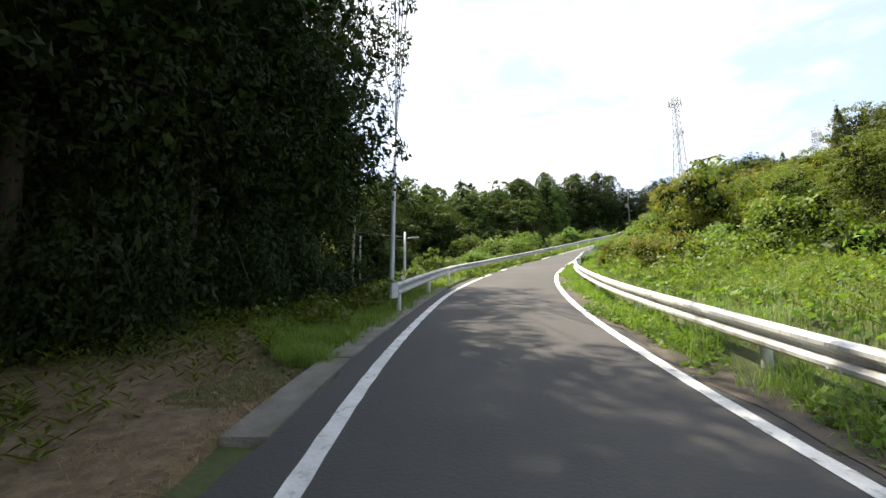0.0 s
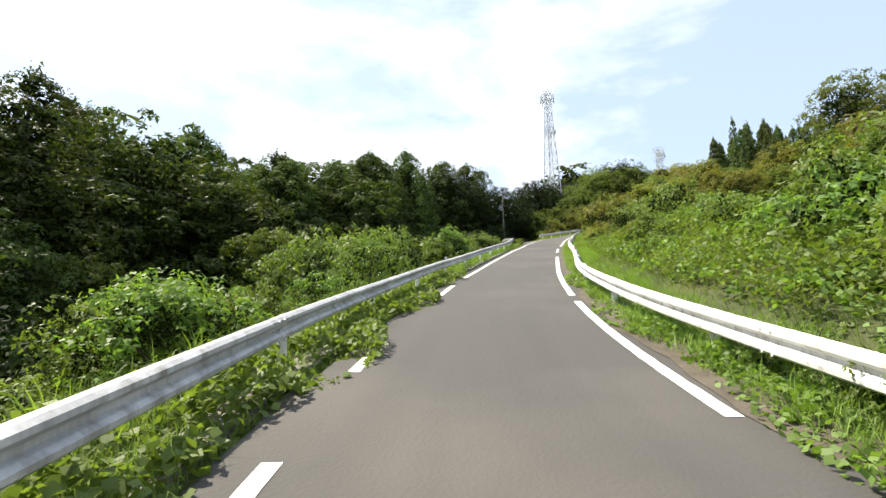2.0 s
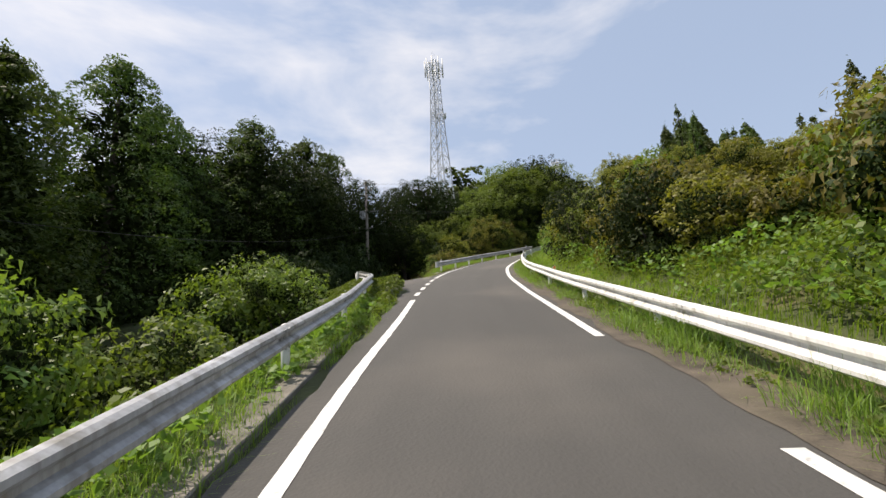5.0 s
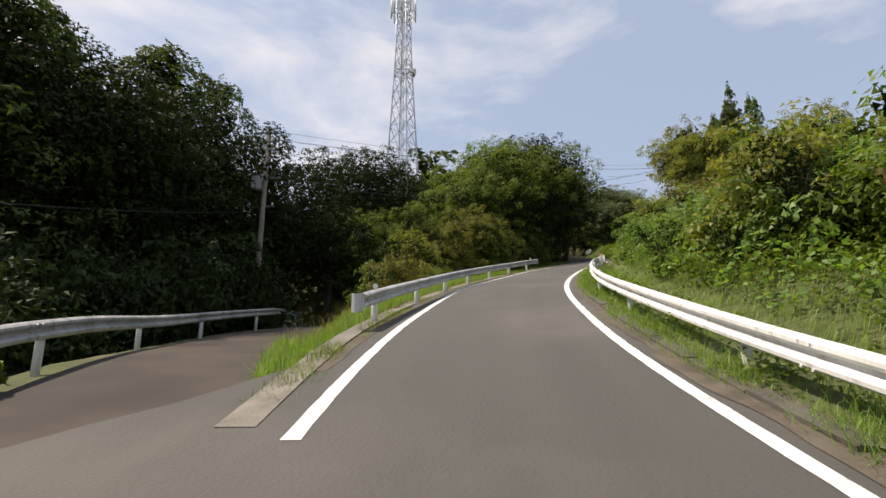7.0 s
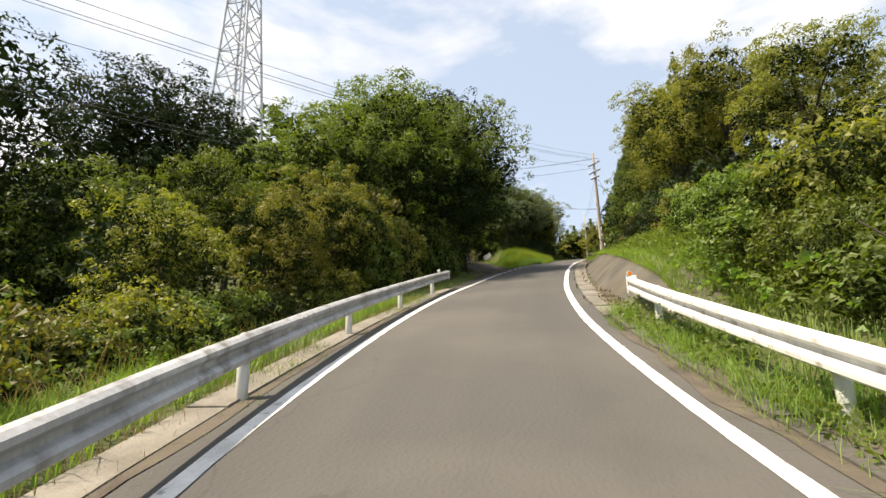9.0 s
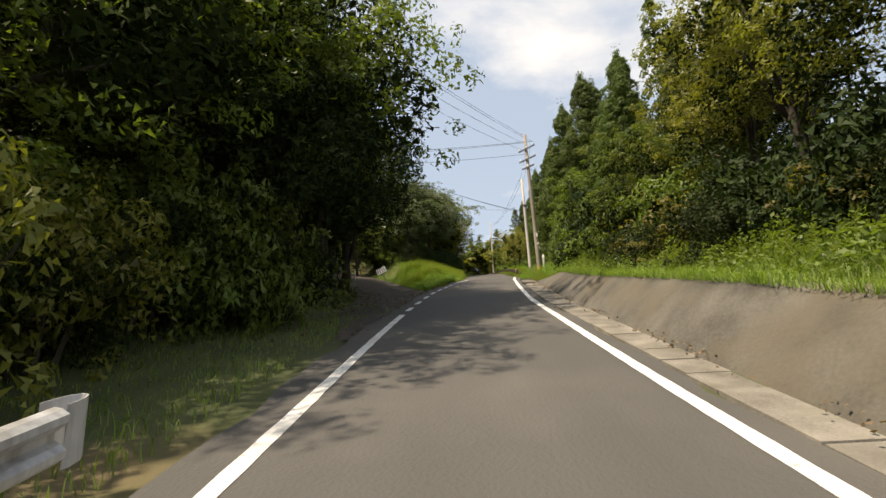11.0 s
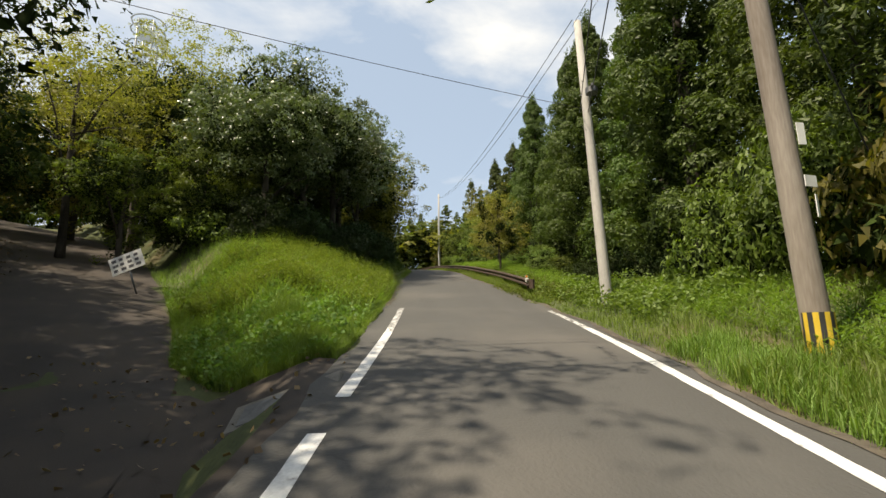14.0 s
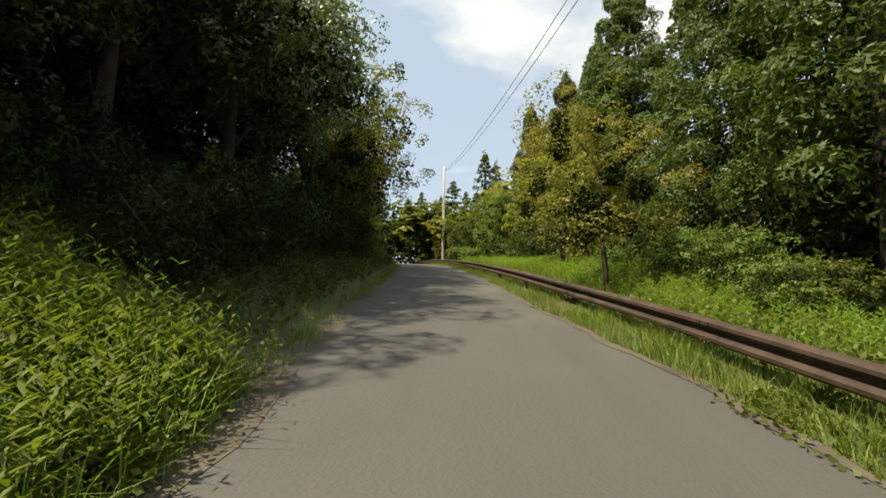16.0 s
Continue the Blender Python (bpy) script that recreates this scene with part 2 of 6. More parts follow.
LEAF_OLIVE = leafage("olive_leaf", (0.09, 0.1, 0.02), (0.26, 0.25, 0.055), 0.42)
LEAF_LIGHT = leafage("light_leaf", (0.08, 0.132, 0.032), (0.195, 0.28, 0.072), 0.4)
LEAF_CEDAR = leafage("cedar_leaf", (0.034, 0.058, 0.011), (0.105, 0.15, 0.03), 0.3)
LEAF_GLOSSY = leafage("glossy_leaf", (0.06, 0.088, 0.032), (0.15, 0.19, 0.08), 0.25, 0.36, 0.55)
LEAF_WEED = leafage("weed_leaf", (0.072, 0.116, 0.024), (0.19, 0.25, 0.062), 0.42)
LEAF_BROWN = leafage("browning_leaf", (0.115, 0.11, 0.026), (0.28, 0.262, 0.066), 0.42)
BLADE = leafage("grass_blade", (0.092, 0.148, 0.03), (0.235, 0.315, 0.077), 0.42)
STRAW = leafage("straw_blade", (0.19, 0.13, 0.06), (0.38, 0.28, 0.15), 0.25)
DRY_LEAF = leafage("dry_leaf", (0.095, 0.066, 0.036), (0.27, 0.2, 0.115), 0.2)


# Near-black green that paints the shade inside crowns and shrubs.
CROWN_SHADE = surface("crown_shade", (0.012, 0.019, 0.006), (0.038, 0.058, 0.013), 3.0, 1.0, bump=1.0, fine=14, spec=0.1)


# ---- mesh tools ----
def mesh_of(name, verts, faces, mat, smooth=False):
    me = bpy.data.meshes.new(name)
    me.from_pydata([tuple(v) for v in verts], [], faces)
    me.materials.append(mat)
    if smooth:
        me.polygons.foreach_set("use_smooth", [True] * len(me.polygons))
    me.update()
    return me


def quads_mesh(name, verts, mat, corners=4):
    """Verts of separate faces, each with as many corners, in order."""
    me = bpy.data.meshes.new(name)
    n = len(verts)
    me.vertices.add(n)
    me.vertices.foreach_set("co", np.asarray(verts, np.float32).ravel())
    me.loops.add(n)
    me.loops.foreach_set("vertex_index", np.arange(n, dtype=np.int32))
    me.polygons.add(n // corners)
    me.polygons.foreach_set("loop_start", np.arange(0, n, corners, dtype=np.int32))
    me.polygons.foreach_set("loop_total", np.full(n // corners, corners, np.int32))
    me.materials.append(mat)
    me.update(calc_edges=True)
    me.validate()
    return me


def bm_mesh(name, bm, mat, smooth=False):
    me = bpy.data.meshes.new(name)
    bm.normal_update()
    bm.to_mesh(me)
    bm.free()
    me.materials.append(mat)
    if smooth:
        me.polygons.foreach_set("use_smooth", [True] * len(me.polygons))
    return me


def part(name, me, parent, label="", at=None):
    ob = new(name, me)
    ob.parent = parent
    if at is not None:
        ob.matrix_basis = at
    return tagged(ob, label)


def thing(name, label, category, at=None, group="", kind="", me=None):
    ob = new(name, me)
    if at is not None:
        ob.matrix_basis = at
    return tagged(ob, label, category, group, kind)


def tube(path, radii, sides=8, caps=True):
    """Verts and faces of a round bar along the path."""
    path = [Vector(p) for p in path]
    verts, faces = [], []
    for i, p in enumerate(path):
        t = (path[min(i + 1, len(path) - 1)] - path[max(i - 1, 0)]).normalized()
        a = t.cross(Vector((0.31, 0.17, 0.93)) if abs(t.z) < 0.9 else Vector((1, 0, 0))).normalized()
        b = t.cross(a)
        r = radii[i] if hasattr(radii, "__len__") else radii
        verts += [p + (a * math.cos(k * math.tau / sides) + b * math.sin(k * math.tau / sides)) * r for k in range(sides)]
    for i in range(len(path) - 1):
        for k in range(sides):
            j = (k + 1) % sides
            faces.append((i * sides + k, i * sides + j, (i + 1) * sides + j, (i + 1) * sides + k))
    if caps:
        faces += [tuple(range(sides))[::-1], tuple((len(path) - 1) * sides + k for k in range(sides))]
    return verts, faces


def join_all(pieces):
    verts, faces = [], []
    for v, f in pieces:
        o = len(verts)
        verts += list(v)
        faces += [tuple(i + o for i in q) for q in f]
    return verts, faces


def block(x0, y0, z0, x1, y1, z1, bevel=0.0):
    bm = bmesh.new()
    bmesh.ops.create_cube(bm, size=1, matrix=Matrix.Translation(((x0 + x1) / 2, (y0 + y1) / 2, (z0 + z1) / 2)) @ Matrix.Diagonal((x1 - x0, y1 - y0, z1 - z0, 1)))
    if bevel:
        bmesh.ops.bevel(bm, geom=list(bm.edges), offset=bevel, segments=2, affect="EDGES")
    return bm


# ---- the line of the road ----
LOWER = [
    (-0.62, -22, -3.52), (-0.47, -14.99, -2.36), (-0.31, -9.99, -1.56), (-0.15, -5, -0.76), (0, 0, 0.02), (0.16, 5, 0.81), (0.66, 9.97, 1.56),
    (1.44, 14.91, 2.35), (2.54, 19.79, 3.14), (4.06, 24.55, 3.93), (5.93, 29.18, 4.80), (8.21, 33.63, 5.73), (10.66, 37.99, 6.71),
    (13.31, 42.23, 7.70), (16.06, 46.41, 8.74), (18.93, 50.5, 9.73),
]
UPPER = [
    (21.88, 54.54, 10.72), (24.84, 58.56, 11.74), (27.78, 62.61, 12.81), (30.9, 66.52, 13.85), (34.38, 70.1, 14.93), (38.21, 73.31, 15.96),
    (42.37, 76.09, 17.01), (46.75, 78.49, 18.05), (51.32, 80.52, 19.10), (55.95, 82.41, 20.09), (60.61, 84.22, 21.08), (65.3, 85.96, 22.04),
    (70.05, 87.5, 23.04), (74.85, 88.9, 23.97), (79.65, 90.31, 24.88), (84.48, 91.58, 25.71), (89.29, 92.96, 26.56),
]
BEYOND = [
    (96.5, 95.07, 27.98), (104.66, 97.45, 29.47), (112.82, 99.95, 30.82), (120.97, 102.7, 32.11), (129.13, 105.9, 33.41), (137, 109.6, 34.51),
    (144, 114, 35.21),
]
REF = LOWER + UPPER + BEYOND
LEFT_LINE = [(-20, -0.92), (5, -0.90), (13, -0.96), (20, -0.84), (27, -1.05), (37, -1.01), (44, -0.92), (51, -0.84), (60, -1.21), (73, -1.13), (79, -1.25), (84, -1.34), (89, -1.73), (93, -1.66), (99, -1.64), (104, -1.47), (118, -1.18), (124, -0.98), (131, -0.84), (139, -0.86), (150, -0.90), (230, -0.96)]
RIGHT_LINE = [(-20, 2.43), (5, 2.33), (13, 2.37), (19, 2.41), (27, 2.37), (34, 2.21), (40, 2.30), (48, 2.38), (60, 2.13), (72, 2.20), (76, 2.17), (79, 2.06), (83, 2.08), (89, 1.85), (95, 1.80), (100, 1.81), (118, 2.43), (124, 2.54), (131, 2.76), (138, 2.96), (146, 2.45), (152, 1.97), (230, 1.77)]


def spline(points, step):
    """Points along a smooth curve through the given ones."""
    p = [Vector(points[0]) * 2 - Vector(points[1])] + [Vector(q) for q in points] + [Vector(points[-1]) * 2 - Vector(points[-2])]
    out = []
    for i in range(1, len(p) - 2):
        n = max(1, int((p[i + 1] - p[i]).length / step))
        for k in range(n):
            u = k / n
            out.append(0.5 * (2 * p[i] + (p[i + 1] - p[i - 1]) * u + (2 * p[i - 1] - 5 * p[i] + 4 * p[i + 1] - p[i + 2]) * u * u + (3 * p[i] - p[i - 1] - 3 * p[i + 1] + p[i + 2]) * u**3))
    return out + [p[-2]]


LINE = np.array([tuple(v) for v in spline(REF, 0.5)])
RUN = np.r_[0, np.cumsum(np.hypot(*np.diff(LINE[:, :2], axis=0).T))]
RUN -= RUN[np.argmin(np.hypot(LINE[:, 0], LINE[:, 1]))]
AHEAD = np.gradient(LINE[:, :2], axis=0)
AHEAD /= np.hypot(*AHEAD.T)[:, None]


def table(rows, s):
    """A smoothed value from rows of run and value."""
    k, v = [r[0] for r in rows], [r[1] for r in rows]
    return sum(w * np.interp(s + o, k, v) for o, w in ((-1.8, 0.15), (-0.9, 0.2), (0.0, 0.3), (0.9, 0.2), (1.8, 0.15)))


def place(s, d, h=0.0):
    """The point s metres along the road, d to its right and h above it."""
    x, y, z = (np.interp(s, RUN, LINE[:, k]) for k in range(3))
    ax, ay = np.interp(s, RUN, AHEAD[:, 0]), np.interp(s, RUN, AHEAD[:, 1])
    return Vector((x + ay * d, y - ax * d, z + h))


def heading(s):
    return math.degrees(math.atan2(-np.interp(s, RUN, AHEAD[:, 0]), np.interp(s, RUN, AHEAD[:, 1])))


def along(x, y):
    """For arrays of places: the run, the offset to the right and the road's height there."""
    x, y = np.atleast_1d(np.asarray(x, float)), np.atleast_1d(np.asarray(y, float))
    near = np.empty(len(x), int)
    for i in range(0, len(x), 4000):
        near[i : i + 4000] = ((x[i : i + 4000, None] - LINE[None, :, 0]) ** 2 + (y[i : i + 4000, None] - LINE[None, :, 1]) ** 2).argmin(1)
    ox, oy = x - LINE[near, 0], y - LINE[near, 1]
    ax, ay = AHEAD[near, 0], AHEAD[near, 1]
    side = ox * ay - oy * ax
    dist = np.hypot(ox, oy)
    slip = ox * ax + oy * ay
    inner = (near > 0) & (near < len(LINE) - 1) & (dist < 30)
    up = np.gradient(LINE[:, 2], RUN)[near]
    return RUN[near] + np.where(inner, slip, 0), np.where(inner, side, np.where(side >= 0, dist, -dist)), LINE[near, 2] + np.where(inner, slip * up, 0)


BRANCH_1 = [tuple(v) for v in spline([(28.2, 64.9, 13.2), (29.5, 69.3, 13.95), (31.2, 73.7, 14.6), (33.1, 77.6, 14.95), (35.5, 81.1, 15.35), (39.0, 85.2, 15.8), (43.0, 92.0, 16.2)], 0.5)]
BRANCH_2 = [tuple(v) for v in spline([(66.0, 88.2, 21.95), (70.5, 90.6, 22.9), (75.5, 93.4, 23.9), (81.0, 97.2, 25.15), (86.5, 103.2, 27.3), (91.5, 110.5, 29.6), (96.0, 120.0, 32.2), (99.0, 132.0, 35.0)], 0.5)]
PADS = [(np.array(BRANCH_1), 1.5), (np.array(BRANCH_2), 2.5)]


def bank(s, d):
    """Height of the bare ground over the road, for arrays of run and offset."""
    left, right = -d - 2.4, d - table(RIGHT_LINE, s) - 0.5
    r_slope = np.interp(s, [-30, 20, 60, 88, 95, 100, 124, 128, 133, 138, 146, 200], [0.22, 0.26, 0.34, 0.45, 0.55, 0.55, 0.4, 0.16, 0.16, 0.6, 0.6, 0.2])
    r_step = np.interp(s, [94, 97, 100, 106, 115, 120, 124, 127], [0, 0.66, 0.82, 0.82, 0.62, 0.52, 0.2, 0.0])
    r_flat = np.interp(s, [-30, 90, 97, 124, 128, 131], [0.4, 0.5, 1.9, 1.9, 1.2, 0.3])
    r_max = np.interp(s, [-30, 30, 60, 88, 100, 125, 135, 140, 144, 200], [2.0, 2.2, 2.6, 1.9, 0.9, 1.2, 0.9, 0.7, 0.35, 0.6])
    e = np.clip(right - r_flat, 0, None)
    h_right = r_step * np.clip((right - 1.0) / 0.9, 0, 1) + r_max * (1 - np.exp(-e * r_slope / np.maximum(r_max, 0.1)))
    l_slope = np.interp(s, [-30, 8, 12, 66, 74, 80, 96, 101, 128, 132, 138, 150, 230], [0.02, 0.0, -0.5, -0.5, -0.15, -0.2, -0.35, 0.12, 0.1, 0.2, 0.5, 0.55, 0.5])
    l_max = np.interp(s, [-30, 8, 12, 66, 74, 96, 101, 128, 134, 140, 150, 230], [0.6, 0.4, 4.5, 4.0, 2.0, 2.6, 1.6, 1.6, 1.0, 2.3, 3.5, 4.5])
    start = np.interp(s, [-30, 8, 10, 70, 80, 98, 101, 129.5, 133.5, 230], [1.0, 1.0, 0.5, 0.5, 1.5, 0.6, 1.0, 1.0, -0.6, -0.7])
    e = np.clip(left - start, 0, None)
    h_left = np.sign(l_slope) * l_max * (1 - np.exp(-e * np.abs(l_slope) / np.maximum(l_max, 0.1)))
    return np.where(d > 0, h_right, h_left)


def ground_height(x, y):
    x, y = np.atleast_1d(np.asarray(x, float)), np.atleast_1d(np.asarray(y, float))
    s, d, z = along(x, y)
    far = np.clip((np.abs(d) - 25) / 120, 0, 1)
    h = bank(s, d)
    rough = np.array([noise.noise((a * 0.35, b * 0.35, 0.0)) * 0.22 + noise.noise((a * 0.08, b * 0.08, 3.0)) * 0.7 for a, b in zip(x, y)])
    off = np.clip((np.abs(d) - 2.8) / 4.0, 0, 1)
    out = z + h + rough * off + far * 6 * np.sin(x * 0.013 + 1.0) * np.cos(y * 0.011)
    inside = (d > table(LEFT_LINE, s) - 0.75) & (d < table(RIGHT_LINE, s) + 0.45)
    out = np.where(inside, np.minimum(out, z) - 0.07, out - 0.015)
    for pad, half in PADS:
        gap = np.full(len(x), 99.0)
        pz = np.zeros(len(x))
        for q in pad:
            g = np.hypot(x - q[0], y - q[1])
            pz = np.where(g < gap, q[2], pz)
            gap = np.minimum(gap, g)
        k = np.clip((gap - half - 0.2) / 1.8, 0, 1)
        k = k * k * (3 - 2 * k)
        out = np.where(inside, out, out * k + (pz - 0.08) * (1 - k))
    return out


def on_ground(x, y):
    return float(ground_height([x], [y])[0])


# ---- ground ----
def axis(lo, hi, step, reach):
    inner = list(np.arange(lo, hi, step))
    g, up, down = step, [], []
    a, b = inner[-1], inner[0]
    while a < reach:
        g *= 1.35
        a += g
        b -= g
        up.append(a)
        down.append(b)
    return np.array(down[::-1] + inner + up)


gx, gy = axis(-20, 130, 0.75, 2500), axis(-22, 128, 0.75, 2500)
mx_, my_ = np.meshgrid(gx, gy, indexing="ij")
gz = ground_height(mx_.ravel(), my_.ravel())
nx_, ny_ = len(gx), len(gy)
idx = np.arange(nx_ * ny_).reshape(nx_, ny_)
g_faces = np.stack([idx[:-1, :-1], idx[1:, :-1], idx[1:, 1:], idx[:-1, 1:]], -1).reshape(-1, 4).tolist()
thing("ground", "mossy brown earth under grass and undergrowth", "ground", kind="structure", me=mesh_of("ground", np.c_[mx_.ravel(), my_.ravel(), gz], g_faces, SOIL, True))


# ---- roads ----
def strip(name, s0, s1, left, right, h, mat, step=0.5, thick=0.0, crown=0.0):
    """A band along the road between two offsets, each a number or a function of the run."""
    n = max(2, int((s1 - s0) / step) + 1)
    verts, faces = [], []
    cols = 5 if crown else 2
    for s in np.linspace(s0, s1, n):
        a = left(s) if callable(left) else left
        b = right(s) if callable(right) else right
        for k in range(cols):
            u = k / (cols - 1)
            verts.append(place(s, a + (b - a) * u, (h(s, a + (b - a) * u) if callable(h) else h) + crown * (1 - (2 * u - 1) ** 2)))
        if thick:
            verts += [place(s, b, h - thick), place(s, a, h - thick)]
    w = cols + (2 if thick else 0)
    for i in range(n - 1):
        o = i * w
        for k in range(cols - 1):
            faces.append((o + k, o + k + 1, o + w + k + 1, o + w + k))
        if thick:
            faces += [(o + cols - 1, o + cols, o + w + cols, o + w + cols - 1), (o + w - 1, o, o + w, o + w + w - 1), (o + cols, o + cols + 1, o + w + cols + 1, o + w + cols)]
    if thick:
        faces += [tuple(range(w))[::-1], tuple((n - 1) * w + k for k in range(w))]
    me = mesh_of(name, verts, faces, mat, not thick)
    if crown:
        run = me.uv_layers.new(name="run")
        ends = np.linspace(s0, s1, n)
        for lp in me.loops:
            i, k = divmod(lp.vertex_index, w)
            a, b = left(ends[i]), right(ends[i])
            run.data[lp.index].uv = (ends[i], a + (b - a) * k / (cols - 1))
    return me


def ribbon(name, centre, half, h, mat):
    verts, faces = [], []
    c = [Vector(p) for p in centre]
    for i, p in enumerate(c):
        t = c[min(i + 1, len(c) - 1)] - c[max(i - 1, 0)]
        n = Vector((t.y, -t.x, 0)).normalized()
        verts += [p - n * half + Vector((0, 0, h)), p + Vector((0, 0, h + 0.01)), p + n * half + Vector((0, 0, h))]
    for i in range(len(c) - 1):
        faces += [(3 * i + k, 3 * i + k + 1, 3 * i + k + 4, 3 * i + k + 3) for k in (0, 1)]
    return mesh_of(name, verts, faces, mat, True)


def edge_left(s):
    wobble = 0.05 * math.sin(s * 1.7) + 0.04 * math.sin(s * 4.1)
    return table(LEFT_LINE, s) - np.interp(s, [-20, 10, 62, 68, 71, 73, 74.2, 75.8, 77.3, 79, 84, 105, 110, 114, 124, 129, 131.5, 140, 150, 230], [0.5, 0.42, 0.4, 0.45, 0.6, 1.3, 1.85, 2.2, 1.2, 0.5, 0.4, 0.5, 0.5, 0.4, 0.35, 0.35, 0.4, 0.5, 0.6, 0.7]) + wobble


def edge_right(s):
    wobble = 0.05 * math.sin(s * 1.9 + 1) + 0.03 * math.sin(s * 5.1)
    return table(RIGHT_LINE, s) + np.interp(s, [-20, 80, 90, 130, 140, 230], [0.22, 0.25, 0.32, 0.3, 0.15, 0.2]) + wobble


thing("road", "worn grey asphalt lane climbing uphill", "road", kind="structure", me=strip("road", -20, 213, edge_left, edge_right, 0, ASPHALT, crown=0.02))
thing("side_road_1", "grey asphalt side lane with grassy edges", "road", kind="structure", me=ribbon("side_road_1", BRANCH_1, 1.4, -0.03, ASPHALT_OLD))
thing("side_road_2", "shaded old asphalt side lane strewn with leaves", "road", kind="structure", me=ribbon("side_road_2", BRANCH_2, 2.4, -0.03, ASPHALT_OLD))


def on_crown(s, d):
    """Just above the cambered asphalt."""
    a, b = edge_left(s), edge_right(s)
    return 0.006 + float(np.interp((d - a) / (b - a), [0, 0.25, 0.5, 0.75, 1], [0.0, 0.015, 0.02, 0.015, 0.0]))


def paint(s0, s1, rows, width=0.15, mat=PAINT):
    def half(side):
        return lambda s: table(rows, s) + side * width / 2 + 0.004 * math.sin(s * 9 + side)
    return tagged(new("road_line", strip("road_line", s0, s1, half(-1), half(1), on_crown, mat, 0.3)), "worn white painted edge line on the road", "road marking", "edge lines", "structure")


for a, b in ((-20, 23.2), (25.4, 27.4), (29.5, 30.6), (35.4, 38.4), (40.7, 68.0), (76.17, 111.8), (131.0, 135.0)):
    paint(a, b, LEFT_LINE)
paint(135.0, 138.8, LEFT_LINE, 0.14, PAINT_WORN)
for a, b in ((-20, 23.1), (23.3, 26.2), (28.1, 34.6), (35.5, 49.3), (53.1, 58.0), (61.8, 135.2)):
    paint(a, b, RIGHT_LINE)
paint(135.2, 138.0, RIGHT_LINE, 0.14, PAINT_WORN)
for a in (69.1, 70.93, 72.71, 74.47):
    paint(a, a + 0.92, LEFT_LINE)
for a in (112.7, 114.72, 116.76, 118.75, 120.78, 122.9, 125.1, 127.06, 129.08):
    paint(a, a + 1.0, LEFT_LINE)


# ---- kerbs, gutters and the cut wall ----
RAIL_LEFT = [(9.7, -1.57), (14, -1.57), (21, -1.76), (32, -1.9), (42, -1.7), (50, -1.56), (55, -1.74), (58, -1.92), (64, -2.18), (70, -2.76)]
RAIL_RIGHT = [(-20, 3.35), (10, 3.18), (16, 3.21), (22, 3.20), (28, 3.18), (33, 2.82), (38, 2.77), (43.5, 3.09), (48.5, 3.20), (56, 2.96), (72, 3.04), (77, 2.95), (84, 2.77), (90, 2.68), (96, 2.77)]


def kerb(name, s0, s1, inner, outer, h, label, length=2.4, mat=CONCRETE):
    """A row of cast concrete pieces laid end to end, each a little out of line."""
    rng = random.Random(int(s0 * 10))
    top = thing(name, label, "kerb", kind="structure")
    s = s0
    while s < s1 - 0.3:
        e = min(s + length, s1)
        j = rng.uniform(-0.012, 0.012)
        part("kerb_piece", strip("kerb_piece", s + 0.008, e - 0.008, lambda q: inner(q) + j, lambda q: outer(q) + j, h + rng.uniform(-0.012, 0.012), mat, 0.8, 0.25), top)
        s = e
    return top


kerb("kerb_1", 3.4, 66, lambda s: table(RAIL_LEFT, s) - 0.12, lambda s: table(RAIL_LEFT, s) + 0.24, 0.015, "weathered concrete kerb under the guardrail, overgrown with grass")
kerb("kerb_2", 76.4, 102.6, lambda s: table(LEFT_LINE, s) - np.interp(s, [76.4, 79, 84, 90, 102], [0.7, 0.84, 0.93, 0.82, 0.72]), lambda s: table(LEFT_LINE, s) - np.interp(s, [76.4, 79, 84, 90, 102], [0.37, 0.51, 0.63, 0.44, 0.38]), 0.02, "pale concrete kerb strip beside dry grass")
kerb("kerb_3", 76, 95.5, lambda s: table(RIGHT_LINE, s) + 0.42, lambda s: table(RIGHT_LINE, s) + 0.6, 0.04, "broken brown concrete kerb below the white guardrail", 1.2, WALL)
kerb("gutter", 95.5, 127.0, lambda s: table(RIGHT_LINE, s) + 0.34, lambda s: table(RIGHT_LINE, s) + np.interp(s, [100, 118], [0.74, 0.95]), 0.02, "concrete gutter lids along the cut bank, some littered with leaves", 0.6)


def wall_height(s):
    return float(np.interp(s, [93.2, 96.5, 100, 106, 115, 120, 124, 127], [0.02, 0.72, 0.92, 0.92, 0.72, 0.62, 0.3, 0.02]))


def cut_wall():
    verts, faces = [], []
    n, cols = 130, 11
    for i in range(n):
        s = 93.2 + (127.0 - 93.2) * i / (n - 1)
        grow = wall_height(s)
        for k in range(cols):
            u = k / (cols - 1)
            p = place(s, table(RIGHT_LINE, s) + np.interp(s, [100, 118], [0.78, 0.98]) + 0.86 * min(1, u / 0.8) ** 1.1 + 1.5 * max(0, u - 0.8) / 0.2, -0.06 + grow * min(1, u / 0.8))
            w = noise.noise(p * 0.8) * 0.08 + noise.noise(p * 3.7) * 0.04
            verts.append(p + Vector((w, -w, w * 0.8)) * min(1, u * 3))
    for i in range(n - 1):
        for k in range(cols - 1):
            faces.append((i * cols + k, i * cols + k + 1, (i + 1) * cols + k + 1, (i + 1) * cols + k))
    thing("wall_cut", "stained grey mortar wall holding back the bank", "wall", kind="structure", me=mesh_of("wall_cut", verts, faces, WALL, True))


cut_wall()


